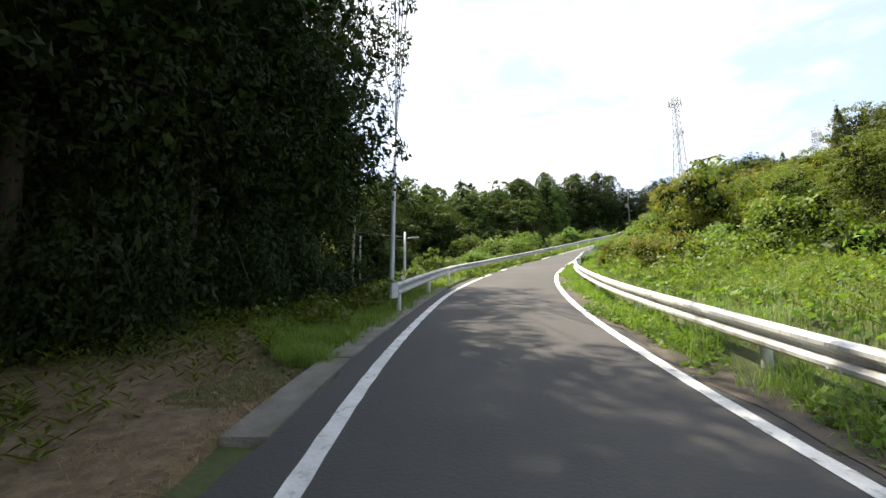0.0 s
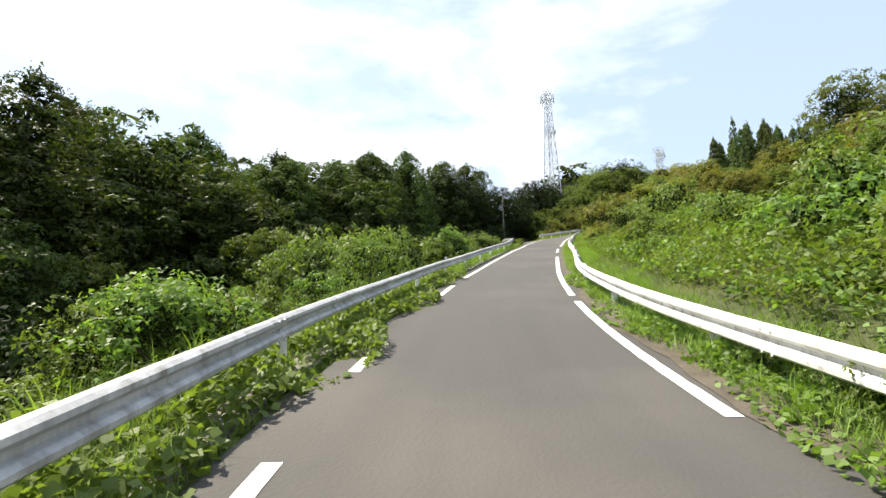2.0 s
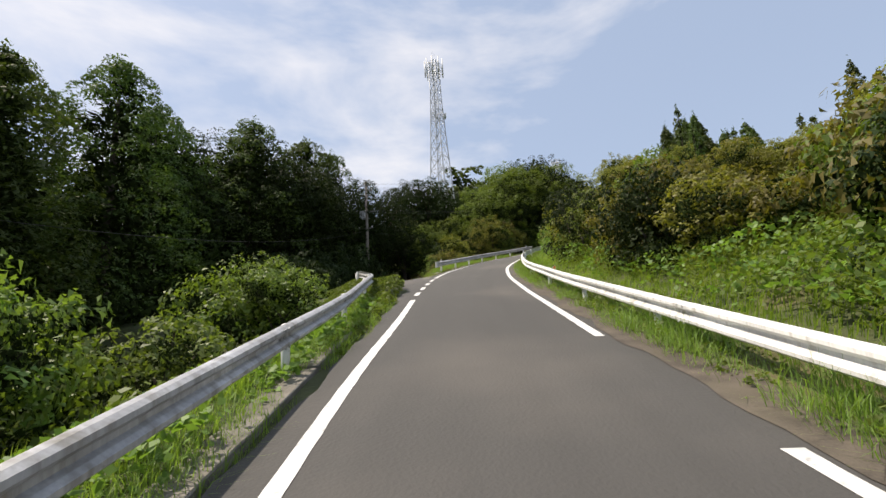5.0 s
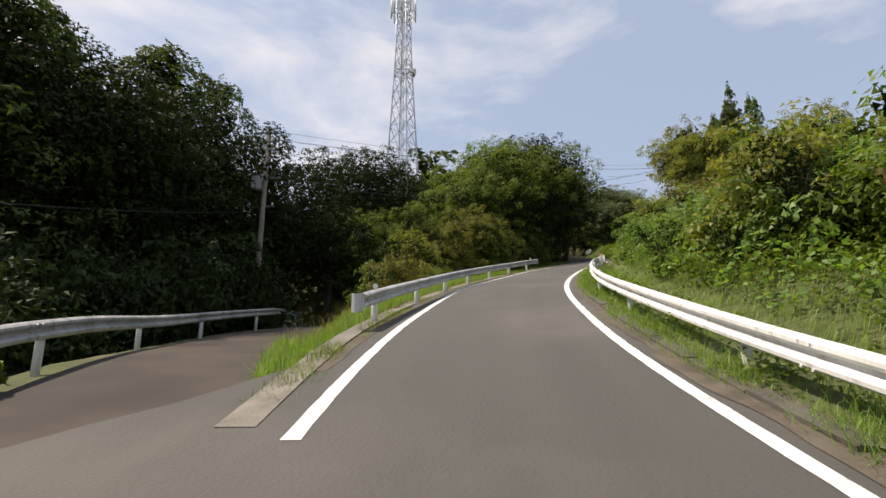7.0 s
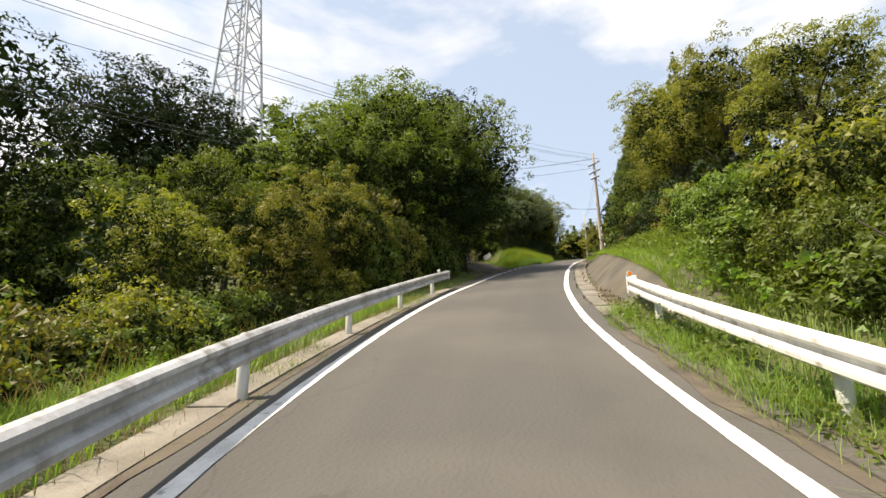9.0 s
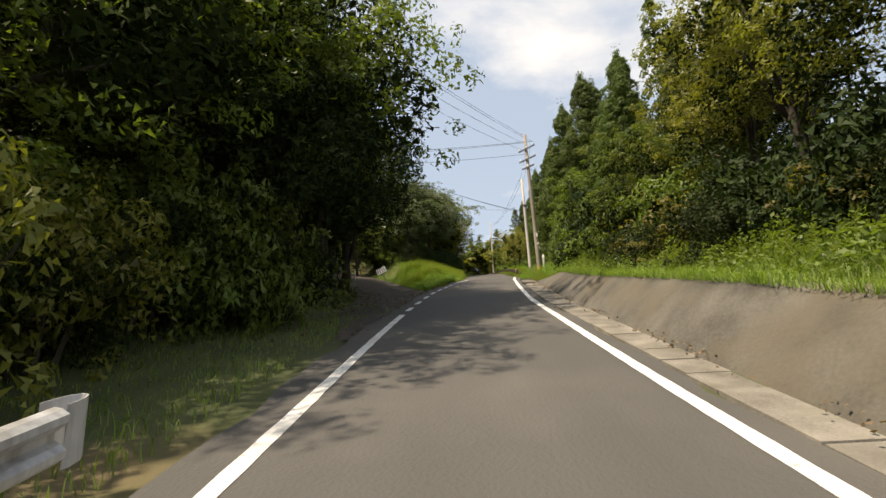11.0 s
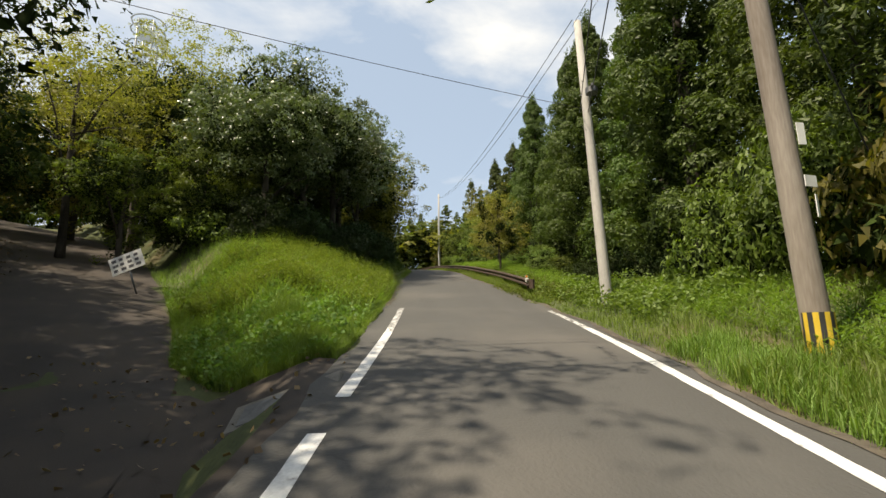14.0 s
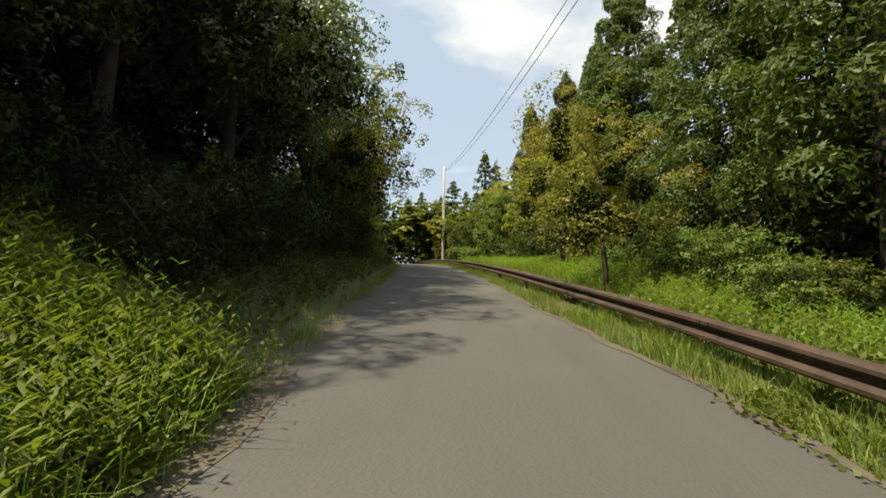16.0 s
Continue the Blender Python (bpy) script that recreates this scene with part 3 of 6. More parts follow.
def grate(s, d, heading_off=0):
    at = Matrix.Translation(place(s, d, 0.03)) @ pose(0, 0, 0, 9, 0, heading(s)) @ Matrix.Diagonal((1.05, 0.92, 1, 1))
    top = thing("drain_grate", "grey steel drain grate set in the gutter", "grate", at)
    bm = bmesh.new()
    for x0, y0, x1, y1 in ((-0.3, -0.5, 0.3, -0.46), (-0.3, 0.46, 0.3, 0.5), (-0.3, -0.46, -0.26, 0.46), (0.26, -0.46, 0.3, 0.46)):
        bmesh.ops.create_cube(bm, size=1, matrix=Matrix.Translation(((x0 + x1) / 2, (y0 + y1) / 2, 0)) @ Matrix.Diagonal((x1 - x0, y1 - y0, 0.04, 1)))
    part("rim", bm_mesh("rim", bm, DARK_STEEL), top)
    # Flat black slab that paints the drain's shade; nothing is hollow below.
    part("pit_shade", bm_mesh("pit_shade", block(-0.26, -0.46, -0.03, 0.26, 0.46, -0.012), BLACK), top, "black slab painting the shade below the bars")
    bar = bm_mesh("bar", block(-0.005, -0.46, -0.01, 0.005, 0.46, 0.015), DARK_STEEL)
    for k in range(15):
        part("bar", bar, top, at=Matrix.Translation((-0.245 + k * 0.035, 0, 0)))
    part("cross_bar", bm_mesh("cross_bar", block(-0.26, -0.01, -0.025, 0.26, 0.01, 0.005), GALVANISED), top)


grate(126.75, 3.16)
grate(122.4, 3.02)
lid_a, lid_b, lid_c = (place(q, d) for q, d in ((131.6, -0.98), (131.6, -1.98), (132.2, -1.48)))
for lid_p in (lid_a, lid_b, lid_c):
    lid_p.z = on_ground(lid_p.x, lid_p.y) + 0.06
lid_x = (lid_a - lid_b).normalized()
lid_n = lid_x.cross(lid_c - lid_b).normalized()
lid_at = Matrix((lid_x, lid_n.cross(lid_x), lid_n)).transposed().to_4x4()
lid_at.translation = (lid_a + lid_b) / 2
lid = thing("manhole", "square concrete manhole with a metal plate at the grassy corner", "manhole", lid_at, me=bm_mesh("manhole", block(-0.75, -0.28, -0.1, 0.5, 0.28, 0.03, 0.01), CONCRETE))
part("plate", bm_mesh("plate", block(-0.62, -0.2, 0.03, 0.36, 0.2, 0.036), DARK_STEEL), lid)


# ---- guardrails ----
BEAM = [(x, z * 0.82) for x, z in ((0.0, 0.0), (0.035, -0.012), (0.075, -0.045), (0.078, -0.09), (0.045, -0.125), (0.012, -0.15), (0.012, -0.195), (0.045, -0.22), (0.078, -0.255), (0.075, -0.3), (0.035, -0.335), (0.0, -0.347))]


def beam_mesh(pts, side, mat):
    """A corrugated rail along world points, bulging to the given side (+1: to the right of the way)."""
    verts, faces = [], []
    back = [(x - 0.012, z) for x, z in BEAM[::-1]]
    loop = BEAM + back
    n = len(loop)
    for i, p in enumerate(pts):
        t = pts[min(i + 1, len(pts) - 1)] - pts[max(i - 1, 0)]
        out = Vector((t.y, -t.x, 0)).normalized() * side
        verts += [p + out * x + Vector((0, 0, z)) for x, z in loop]
    for i in range(len(pts) - 1):
        faces += [(i * n + k, i * n + (k + 1) % n, (i + 1) * n + (k + 1) % n, (i + 1) * n + k) for k in range(n)]
    faces += [tuple(range(n))[::-1], tuple((len(pts) - 1) * n + k for k in range(n))]
    # splice bolts
    t = (pts[-1] - pts[0]).normalized()
    out = Vector((t.y, -t.x, 0)).normalized() * side
    for q in (0.12, 0.26):
        for z in (-0.045, -0.149, -0.255):
            deep = 0.013 if z == -0.149 else 0.078
            v, f = tube([pts[0] + t * q + out * deep + Vector((0, 0, z)), pts[0] + t * q + out * (deep + 0.014) + Vector((0, 0, z))], 0.016, 6)
            o = len(verts)
            verts += v
            faces += [tuple(a + o for a in g) for g in f]
    return mesh_of("beam", verts, faces, mat, False)


def post_mesh(mat, r=0.057, tall=0.62):
    pts = [(0, 0, -0.5), (0, 0, tall), (0, 0, tall + 0.02), (0, 0, tall + 0.03)]
    v, f = tube(pts, [r, r, r * 0.75, r * 0.2], 12)
    return mesh_of("post", v, f, mat, True)


def guardrail(label, pts, side, mat, post_mat, gap=4.0, ends=(True, True), markers=(), tall=0.65, first=0.6, every=4.0):
    """A beam rail on round posts along world points on the ground; ends: whether a bent end plate closes it."""
    top = thing("guardrail", label, "guardrail")
    run = np.r_[0, np.cumsum([(pts[i + 1] - pts[i]).length for i in range(len(pts) - 1)])]

    def at(q):
        return Vector([np.interp(q, run, [p[k] for p in pts]) for k in range(3)])

    q, n = 0.0, 0
    while q < run[-1] - 0.4:
        e = min(q + every, run[-1])
        seg = [at(q + (e - q) * k / 5) + Vector((0, 0, tall + 0.002 * (n % 2))) for k in range(6)]
        out_seg = [p for p in seg]
        part("beam", beam_mesh(out_seg, side, mat), top)
        q, n = e, n + 1
    pm = post_mesh(post_mat, tall=tall - 0.05)
    q = first
    while q < run[-1]:
        a, b = at(max(q - 0.3, 0)), at(min(q + 0.3, run[-1]))
        t = (b - a).normalized()
        out = Vector((t.y, -t.x, 0)) * side
        part("post", pm, top, at=Matrix.Translation(at(q) - out * 0.075))
        q += gap
    for which, here, way in ((0, at(0), at(0) - at(0.4)), (1, at(run[-1]), at(run[-1]) - at(run[-1] - 0.4))):
        if not ends[which]:
            continue
        way = way.normalized()
        out = Vector((way.y, -way.x, 0)).normalized() * side * (1 if which else -1)
        arc = [here + out * 0.05 + way * 0.02]
        for k in range(7):
            a = math.pi * k / 6
            arc.append(here + way * (0.06 + 0.17 * math.sin(a)) + out * (0.06 - 0.1 * (1 - math.cos(a))))
        verts, faces = [], []
        for p in arc:
            verts += [p + Vector((0, 0, tall + 0.01)), p + Vector((0, 0, tall - 0.31))]
        m = len(arc)
        for p in arc:
            c = here + way * 0.02 - out * 0.04
            verts += [p + (c - p).normalized() * 0.008 + Vector((0, 0, tall + 0.01)), p + (c - p).normalized() * 0.008 + Vector((0, 0, tall - 0.31))]
        for i in range(m - 1):
            faces += [(2 * i, 2 * i + 1, 2 * i + 3, 2 * i + 2), (2 * m + 2 * i, 2 * m + 2 * i + 2, 2 * m + 2 * i + 3, 2 * m + 2 * i + 1), (2 * i, 2 * i + 2, 2 * m + 2 * i + 2, 2 * m + 2 * i), (2 * i + 1, 2 * m + 2 * i + 1, 2 * m + 2 * i + 3, 2 * i + 3)]
        part("end_plate", mesh_of("end_plate", verts, faces, mat, False), top)
    for q, colour in markers:
        p = at(q)
        t = (at(min(q + 0.3, run[-1])) - at(max(q - 0.3, 0))).normalized()
        turn = math.degrees(math.atan2(-t.x, t.y))
        v, f = tube([(0, -0.012, 0.06), (0, 0.012, 0.06)], 0.052, 14)
        st, sf = tube([(0, 0, 0), (0, 0, 0.03)], 0.012, 6)
        mk = part("reflector", mesh_of("reflector", *join_all([(v, f), (st, sf)]), SIGN_WHITE), top, "round reflector on top of the rail", Matrix.Translation(p + Vector((0, 0, tall))) @ pose(0, 0, 0, 0, 0, turn))
        lens = tube([(0, -0.017, 0.06), (0, -0.013, 0.06)], 0.042, 14)
        part("lens", mesh_of("lens", *lens, colour), mk)
    return top


def rail_points(rows, s0, s1, h=0.0):
    return [place(s, table(rows, s), h(s) if callable(h) else h) for s in np.arange(s0, s1 + 0.01, 1.0)]


left_a = rail_points(RAIL_LEFT, 9.8, 67.0) + [Vector(p) for p in spline([(25.35, 63.75, 12.75), (26.6, 66.3, 13.25), (27.3, 68.6, 13.72), (28.1, 70.8, 14.1), (29.7, 74.4, 14.62), (31.65, 78.5, 14.95), (34.1, 82.1, 15.4), (37.2, 85.4, 15.85), (41, 92, 16.2)], 1.0)]
guardrail("galvanised steel guardrail on round posts, edged with grass", left_a, 1, GALVANISED, WHITE_STEEL, tall=0.68, markers=((0.7, SIGN_WHITE), (32.5, SIGN_WHITE)))
RAIL_C = [(80, -1.95), (82.4, -1.9), (85, -1.88), (88, -1.98), (91.6, -2.1), (98, -2.12), (102.6, -2.1)]
guardrail("white and galvanised steel guardrail on a concrete kerb", rail_points(RAIL_C, 80.6, 102.6, 0.0), 1, GALVANISED, WHITE_STEEL, gap=3.36, first=1.0, markers=((0.8, SIGN_WHITE), (21.8, SIGN_WHITE)))
guardrail("white painted steel guardrail in front of a green bank", rail_points(RAIL_RIGHT, -20, 96.1, lambda s: np.interp(s, [78, 84, 96], [0.0, 0.04, 0.07])), -1, WHITE_STEEL, WHITE_STEEL, tall=0.575, first=1.3, markers=((34.5, ORANGE), (64.4, ORANGE), (88.0, ORANGE), (115.0, ORANGE)))
RAIL_D = [(142.4, 3.45), (147, 3.25), (153, 2.85), (160, 2.6), (200, 2.4)]
rail_d = guardrail("old brown rusted guardrail sunk in grass", rail_points(RAIL_D, 142.4, 196, -0.12), -1, RUST, RUST, markers=((0.5, ORANGE),))
wrap = block(-0.02, -0.12, -0.12, 0.085, 0.12, 0.06, 0.03)
part("wrapping", bm_mesh("wrapping", wrap, SIGN_WHITE), rail_d, "torn white film round the rail's end", Matrix.Translation(place(142.7, 3.36, 0.5)) @ pose(0, 0, 0, 8, 0, heading(142.7)))


# ---- poles, cables and signs ----
def round_pole(name, label, category, foot, top, r0, r1, mat, group=""):
    foot, top = Vector(foot), Vector(top)
    ob = thing(name, label, category, Matrix.Translation(foot), group)
    v, f = tube([(top - foot) * u for u in (-0.05, 0, 0.35, 0.7, 1)], [r0, r0, r0 + (r1 - r0) * 0.35, r0 + (r1 - r0) * 0.7, r1], 14)
    part("shaft", mesh_of("shaft", v, f, mat, True), ob)
    return ob


def crossarm(ob, z, length, turn, insulators=3):
    arm = part("crossarm", bm_mesh("crossarm", block(-length / 2, -0.045, -0.045, length / 2, 0.045, 0.045, 0.008), DARK_STEEL), ob, at=Matrix.Translation((0, 0.12, z)) @ pose(0, 0, 0, 0, 0, turn))
    for k in range(insulators):
        x = (k / max(insulators - 1, 1) - 0.5) * (length - 0.2)
        v, f = tube([(0, 0, 0.04), (0, 0, 0.1), (0, 0, 0.12), (0, 0, 0.17), (0, 0, 0.19), (0, 0, 0.22)], [0.02, 0.045, 0.03, 0.055, 0.03, 0.02], 8)
        part("insulator", mesh_of("insulator", v, f, SIGN_WHITE, True), arm, at=Matrix.Translation((x, 0, 0)))


def hung_cable(a, b, sag, r=0.012, label="black overhead cable strung between poles"):
    a, b = Vector(a), Vector(b)
    pts = [a.lerp(b, k / 16) - Vector((0, 0, sag * 4 * (k / 16) * (1 - k / 16))) for k in range(17)]
    v, f = tube(pts, r, 5)
    thing("cable", label, "cable", group="overhead cables", me=mesh_of("cable", v, f, CABLE, True))


# slim steel pole beside the first guardrail
round_pole("steel_pole", "slim grey steel pole behind the guardrail", "pole", (-1.95, 19.0, 2.2), (-1.85, 19.1, 9.3), 0.11, 0.07, TOWER_STEEL)
# tall wooden pole with arms in the valley
u = round_pole("utility_pole", "tall weathered utility pole with crossarms among trees", "utility pole", (-7.45, 39.5, on_ground(-7.45, 39.5)), (-7.2, 39.7, 15.5), 0.15, 0.1, POLE_WOOD, "utility poles")
u_h = 15.5 - on_ground(-7.45, 39.5)
for dz, ln in ((1.0, 1.5), (1.35, 1.3), (2.5, 1.5), (2.9, 0.9), (4.3, 1.7)):
    crossarm(u, u_h - dz, ln, -20, 4)


def street_lamp(x, y, top, turn, tall):
    ob = round_pole("street_lamp", "grey street lamp with a short arm above the bushes", "street lamp", (x, y, top - tall), (x, y, top), 0.1, 0.08, TOWER_STEEL, "street lamps")
    v, f = tube([(0, 0, 0), (0.45, 0, 0.06), (0.8, 0, 0.06)], 0.025, 8)
    part("arm", mesh_of("arm", v, f, TOWER_STEEL, True), ob, at=Matrix.Translation((0, 0, tall - 0.5)) @ pose(0, 0, 0, 0, 0, turn))
    part("lamp_head", bm_mesh("lamp_head", block(0.55, -0.09, 0.0, 1.1, 0.09, 0.1, 0.03), SIGN_WHITE), ob, at=Matrix.Translation((0, 0, tall - 0.5)) @ pose(0, 0, 0, 0, 0, turn))


street_lamp(-2.5, 34.0, 7.9, -20, 5.5)
street_lamp(11.13, 64.8, 15.65, -30, 6.2)
pole_f = round_pole("utility_pole", "weathered utility pole with a transformer before dark trees", "utility pole", (37.3, 89.1, on_ground(37.3, 89.1)), (37.45, 89.2, 26.8), 0.17, 0.11, POLE_WOOD, "utility poles")
f_h = 26.8 - on_ground(37.3, 89.1)
for dz, ln, tn in ((0.4, 1.2, -40), (0.9, 1.5, -40), (1.4, 1.2, -40), (3.0, 1.9, -40), (4.6, 1.4, -40)):
    crossarm(pole_f, f_h - dz, ln, tn, 3)
part("transformer", bm_mesh("transformer", block(-0.55, -0.25, -0.4, -0.05, 0.25, 0.35, 0.05), GALVANISED), pole_f, "grey transformer box", Matrix.Translation((0, 0, f_h - 3.3)) @ pose(0, 0, 0, 0, 0, -40))
wood = round_pole("utility_pole", "leaning weathered utility pole with a striped foot guard", "utility pole", (82.45, 86.4, 25.1), (82.7, 86.6, 35.6), 0.155, 0.1, POLE_WOOD, "utility poles")
for dz, ln, tn in ((0.7, 1.5, 60), (1.5, 1.5, 60), (2.1, 1.1, 60)):
    crossarm(wood, 10.0 - dz, ln, tn, 3)
for k in range(18):
    a0, a1 = k * math.tau / 18, (k + 1) * math.tau / 18
    vs = [(0.163 * math.cos(a), 0.163 * math.sin(a), z) for z in (0.1, 0.75) for a in (a0, (a0 + a1) / 2, a1)]
    part("guard_stripe", mesh_of("guard_stripe", vs, [(0, 1, 4, 3), (1, 2, 5, 4)], YELLOW if k % 2 else BLACK), wood)
for z, tn, w in ((2.3, 15, 0.09), (2.9, 5, 0.05), (2.0, 40, 0.05)):
    part("tag_plate", bm_mesh("tag_plate", block(-w, -0.17, -0.14 if w < 0.08 else -0.07, w, -0.16, 0.14 if w < 0.08 else 0.07), SIGN_WHITE), wood, at=Matrix.Translation((0, 0, z)) @ pose(0, 0, 0, 0, 0, -75 + tn))
conc = round_pole("utility_pole", "smooth pale concrete utility pole on the grass verge", "utility pole", (88.3, 88.2, 26.4), (88.95, 88.4, 34.65), 0.14, 0.1, POLE_CONCRETE, "utility poles")
for k in range(7):
    v, f = tube([(0.1, -0.06, 0), (0.2, -0.12, 0), (0.205, -0.123, 0.03)], 0.008, 6)
    part("step_bolt", mesh_of("step_bolt", v, f, DARK_STEEL), conc, at=Matrix.Translation((0.079 * (1.7 + 0.75 * k), 0.0, 1.7 + 0.75 * k)) @ pose(0, 0, 0, 0, 0, 0 if k % 2 else 150))
v, f = tube([(0, 0, 5.6), (0, 0, 5.75)], 0.16, 12)
part("clamp", mesh_of("clamp", v, f, DARK_STEEL), conc)
part("bracket", bm_mesh("bracket", block(-0.35, -0.03, 5.66, 0.35, 0.03, 5.72), DARK_STEEL), conc)
round_pole("utility_pole", "distant grey utility pole beside the road", "utility pole", (139.7, 106.1, 34.3), (139.8, 106.1, 46.0), 0.17, 0.12, POLE_CONCRETE, "utility poles")

w_top, c_top, f_top = Vector((82.7, 86.4, 35.2)), Vector((88.75, 88.4, 31.8)), Vector((37.45, 89.2, 26.4))
for dz, dx in ((0.2, 0.0), (0.0, 0.5), (-0.5, -0.4), (-1.0, 0.3)):
    hung_cable(f_top + Vector((dx * 0.6, dx, dz)), w_top + Vector((dx * 0.6, dx, dz * 0.8)), 0.9, 0.009)
for dz, dx in ((-2.4, 0.12), (-2.7, -0.1)):
    hung_cable(f_top + Vector((0, dx, dz)), c_top + Vector((-0.1, dx, dz * 0.1 + 0.1)), 0.9, 0.01)
for k, (dz, dy) in enumerate(((0.3, 0.3), (0.3, -0.3), (-0.6, 0.2))):
    hung_cable(w_top + Vector((0, dy, dz - 0.5)), (70.0, 118 + 2 * dy, 36 + dz), 0.8)
hung_cable(c_top, (70.0, 112.0, 33.0), 0.5, 0.008)
for dy in (-0.15, 0.15):
    hung_cable(c_top + Vector((0, dy, 2.8)), (139.55, 106.1 + dy, 45.4), 1.2)
    hung_cable(w_top + Vector((0.1, dy, -0.4)), c_top + Vector((0, dy, 2.6)), 0.2, 0.007)
    hung_cable((-1.85 + dy, 19.1, 9.2), (-2.5 + 4 * dy, -12, 12.5), 0.4)
for k in range(4):
    hung_cable((-1.85, 19.1, 9.2 - 0.2 * (k % 2)), (1.2 + 0.5 * k, -14, 15.0), 0.3, 0.014)
hung_cable((-7.3, 39.6, 9.6), (-2.5, 34.0, 7.6), 0.3, 0.012)
round_pole("service_pole", "short grey service pole among valley shrubs", "pole", (-7.0, 41.1, on_ground(-7.0, 41.1)), (-7.0, 41.1, 8.9), 0.09, 0.08, POLE_CONCRETE)
hung_cable((-7.3, 39.6, 10.2), (-30, 24, 13.5), 0.8, 0.012)
hung_cable((-2.5, 34.0, 7.5), (-16, 16, 8.0), 0.6, 0.012)
hung_cable((11.13, 64.8, 15.2), (36.9, 89.0, 21.8), 1.2, 0.012)
hung_cable((11.13, 64.8, 15.2), (-7.3, 39.6, 11.0), 0.9, 0.012)
hung_cable((82.95, 86.4, 33.0), (85.2, 83.4, 25.6), 0.0, 0.012, "steel guy wire running to the ground")
hung_cable((82.9, 86.4, 32.4), (88.5, 80.0, 27.4), 0.1, 0.02, "thick guy cable behind the wooden pole")
v, f = tube([(85.17, 83.44, 25.5), (84.75, 84.0, 27.0)], 0.035, 8)
thing("guy_sleeve", "yellow plastic sleeve on a guy wire in grass", "guy sleeve", me=mesh_of("guy_sleeve", v, f, YELLOW))


def sign_board(name, label, category, at, w, h, posts, rows, cols, ink=INK, post_mat=WHITE_STEEL, thick=0.02, drop=1.2):
    ob = thing(name, label, category, at)
    part("panel", bm_mesh("panel", block(-w / 2, -thick / 2, 0, w / 2, thick / 2, h, 0.004), SIGN_WHITE), ob)
    rng = random.Random(int(w * 100 + rows))
    cw, ch = w * 0.9 / cols, h * 0.84 / rows
    for r in range(rows):
        for c in range(cols):
            if rng.random() < 0.12:
                continue
            x0, z0 = -w * 0.45 + c * cw, h * 0.08 + r * ch
            bar = block(x0 + cw * 0.12, -thick / 2 - 0.004, z0 + ch * 0.2, x0 + cw * rng.uniform(0.6, 0.88), -thick / 2 + 0.001, z0 + ch * 0.75)
            part("text_bar", bm_mesh("text_bar", bar, ink), ob)
    for x in posts:
        v, f = tube([(x, thick, h * 0.8), (x, thick, -drop)], 0.025, 8)
        part("post", mesh_of("post", v, f, post_mat, True), ob)
    return ob


board_at = Vector((70.6, 81.0, 24.75))
sign_board("notice_board", "white notice board with rows of small grey text on the bank", "notice board", Matrix.Translation(board_at) @ pose(0, 0, 0, 0, 0, 18), 2.0, 0.95, (-0.8, 0.8), 6, 9, POLE_CONCRETE)
sign_board("leaning_sign", "small white sign tipped over at the grass edge", "sign", Matrix.Translation((86.0, 100.5, 27.45)) @ pose(0, 0, 0, -8, -24, -68), 0.85, 0.5, (0.0,), 3, 4, INK, DARK_STEEL, drop=0.7)


def marker_post(x, y, z, tall, r, label, bars):
    ob = thing("marker_post", label, "marker post", Matrix.Translation((x, y, z)), "marker posts")
    v, f = tube([(0, 0, -0.2), (0, 0, tall - 0.06), (0, 0, tall - 0.01), (0, 0, tall)], [r, r, r * 0.8, r * 0.3], 12)
    part("shaft", mesh_of("shaft", v, f, SIGN_WHITE, True), ob)
    for k in range(bars):
        bar = block(-r * 0.35, -r - 0.003, tall * 0.8 - k * 0.085, r * 0.35, -r * 0.75, tall * 0.8 - k * 0.085 + 0.055)
        part("text_bar", bm_mesh("text_bar", bar, INK), ob, at=pose(0, 0, 0, 0, 0, -70))


marker_post(81.5, 85.9, 25.0, 1.42, 0.07, "white marker post with small black lettering", 7)
marker_post(76.1, 96.8, 25.0, 0.8, 0.045, "thin pale post at the shaded verge", 0)
marker_post(86.5, 81.0, on_ground(86.5, 81.0), 1.0, 0.05, "white plastic stake among tall grass", 0)


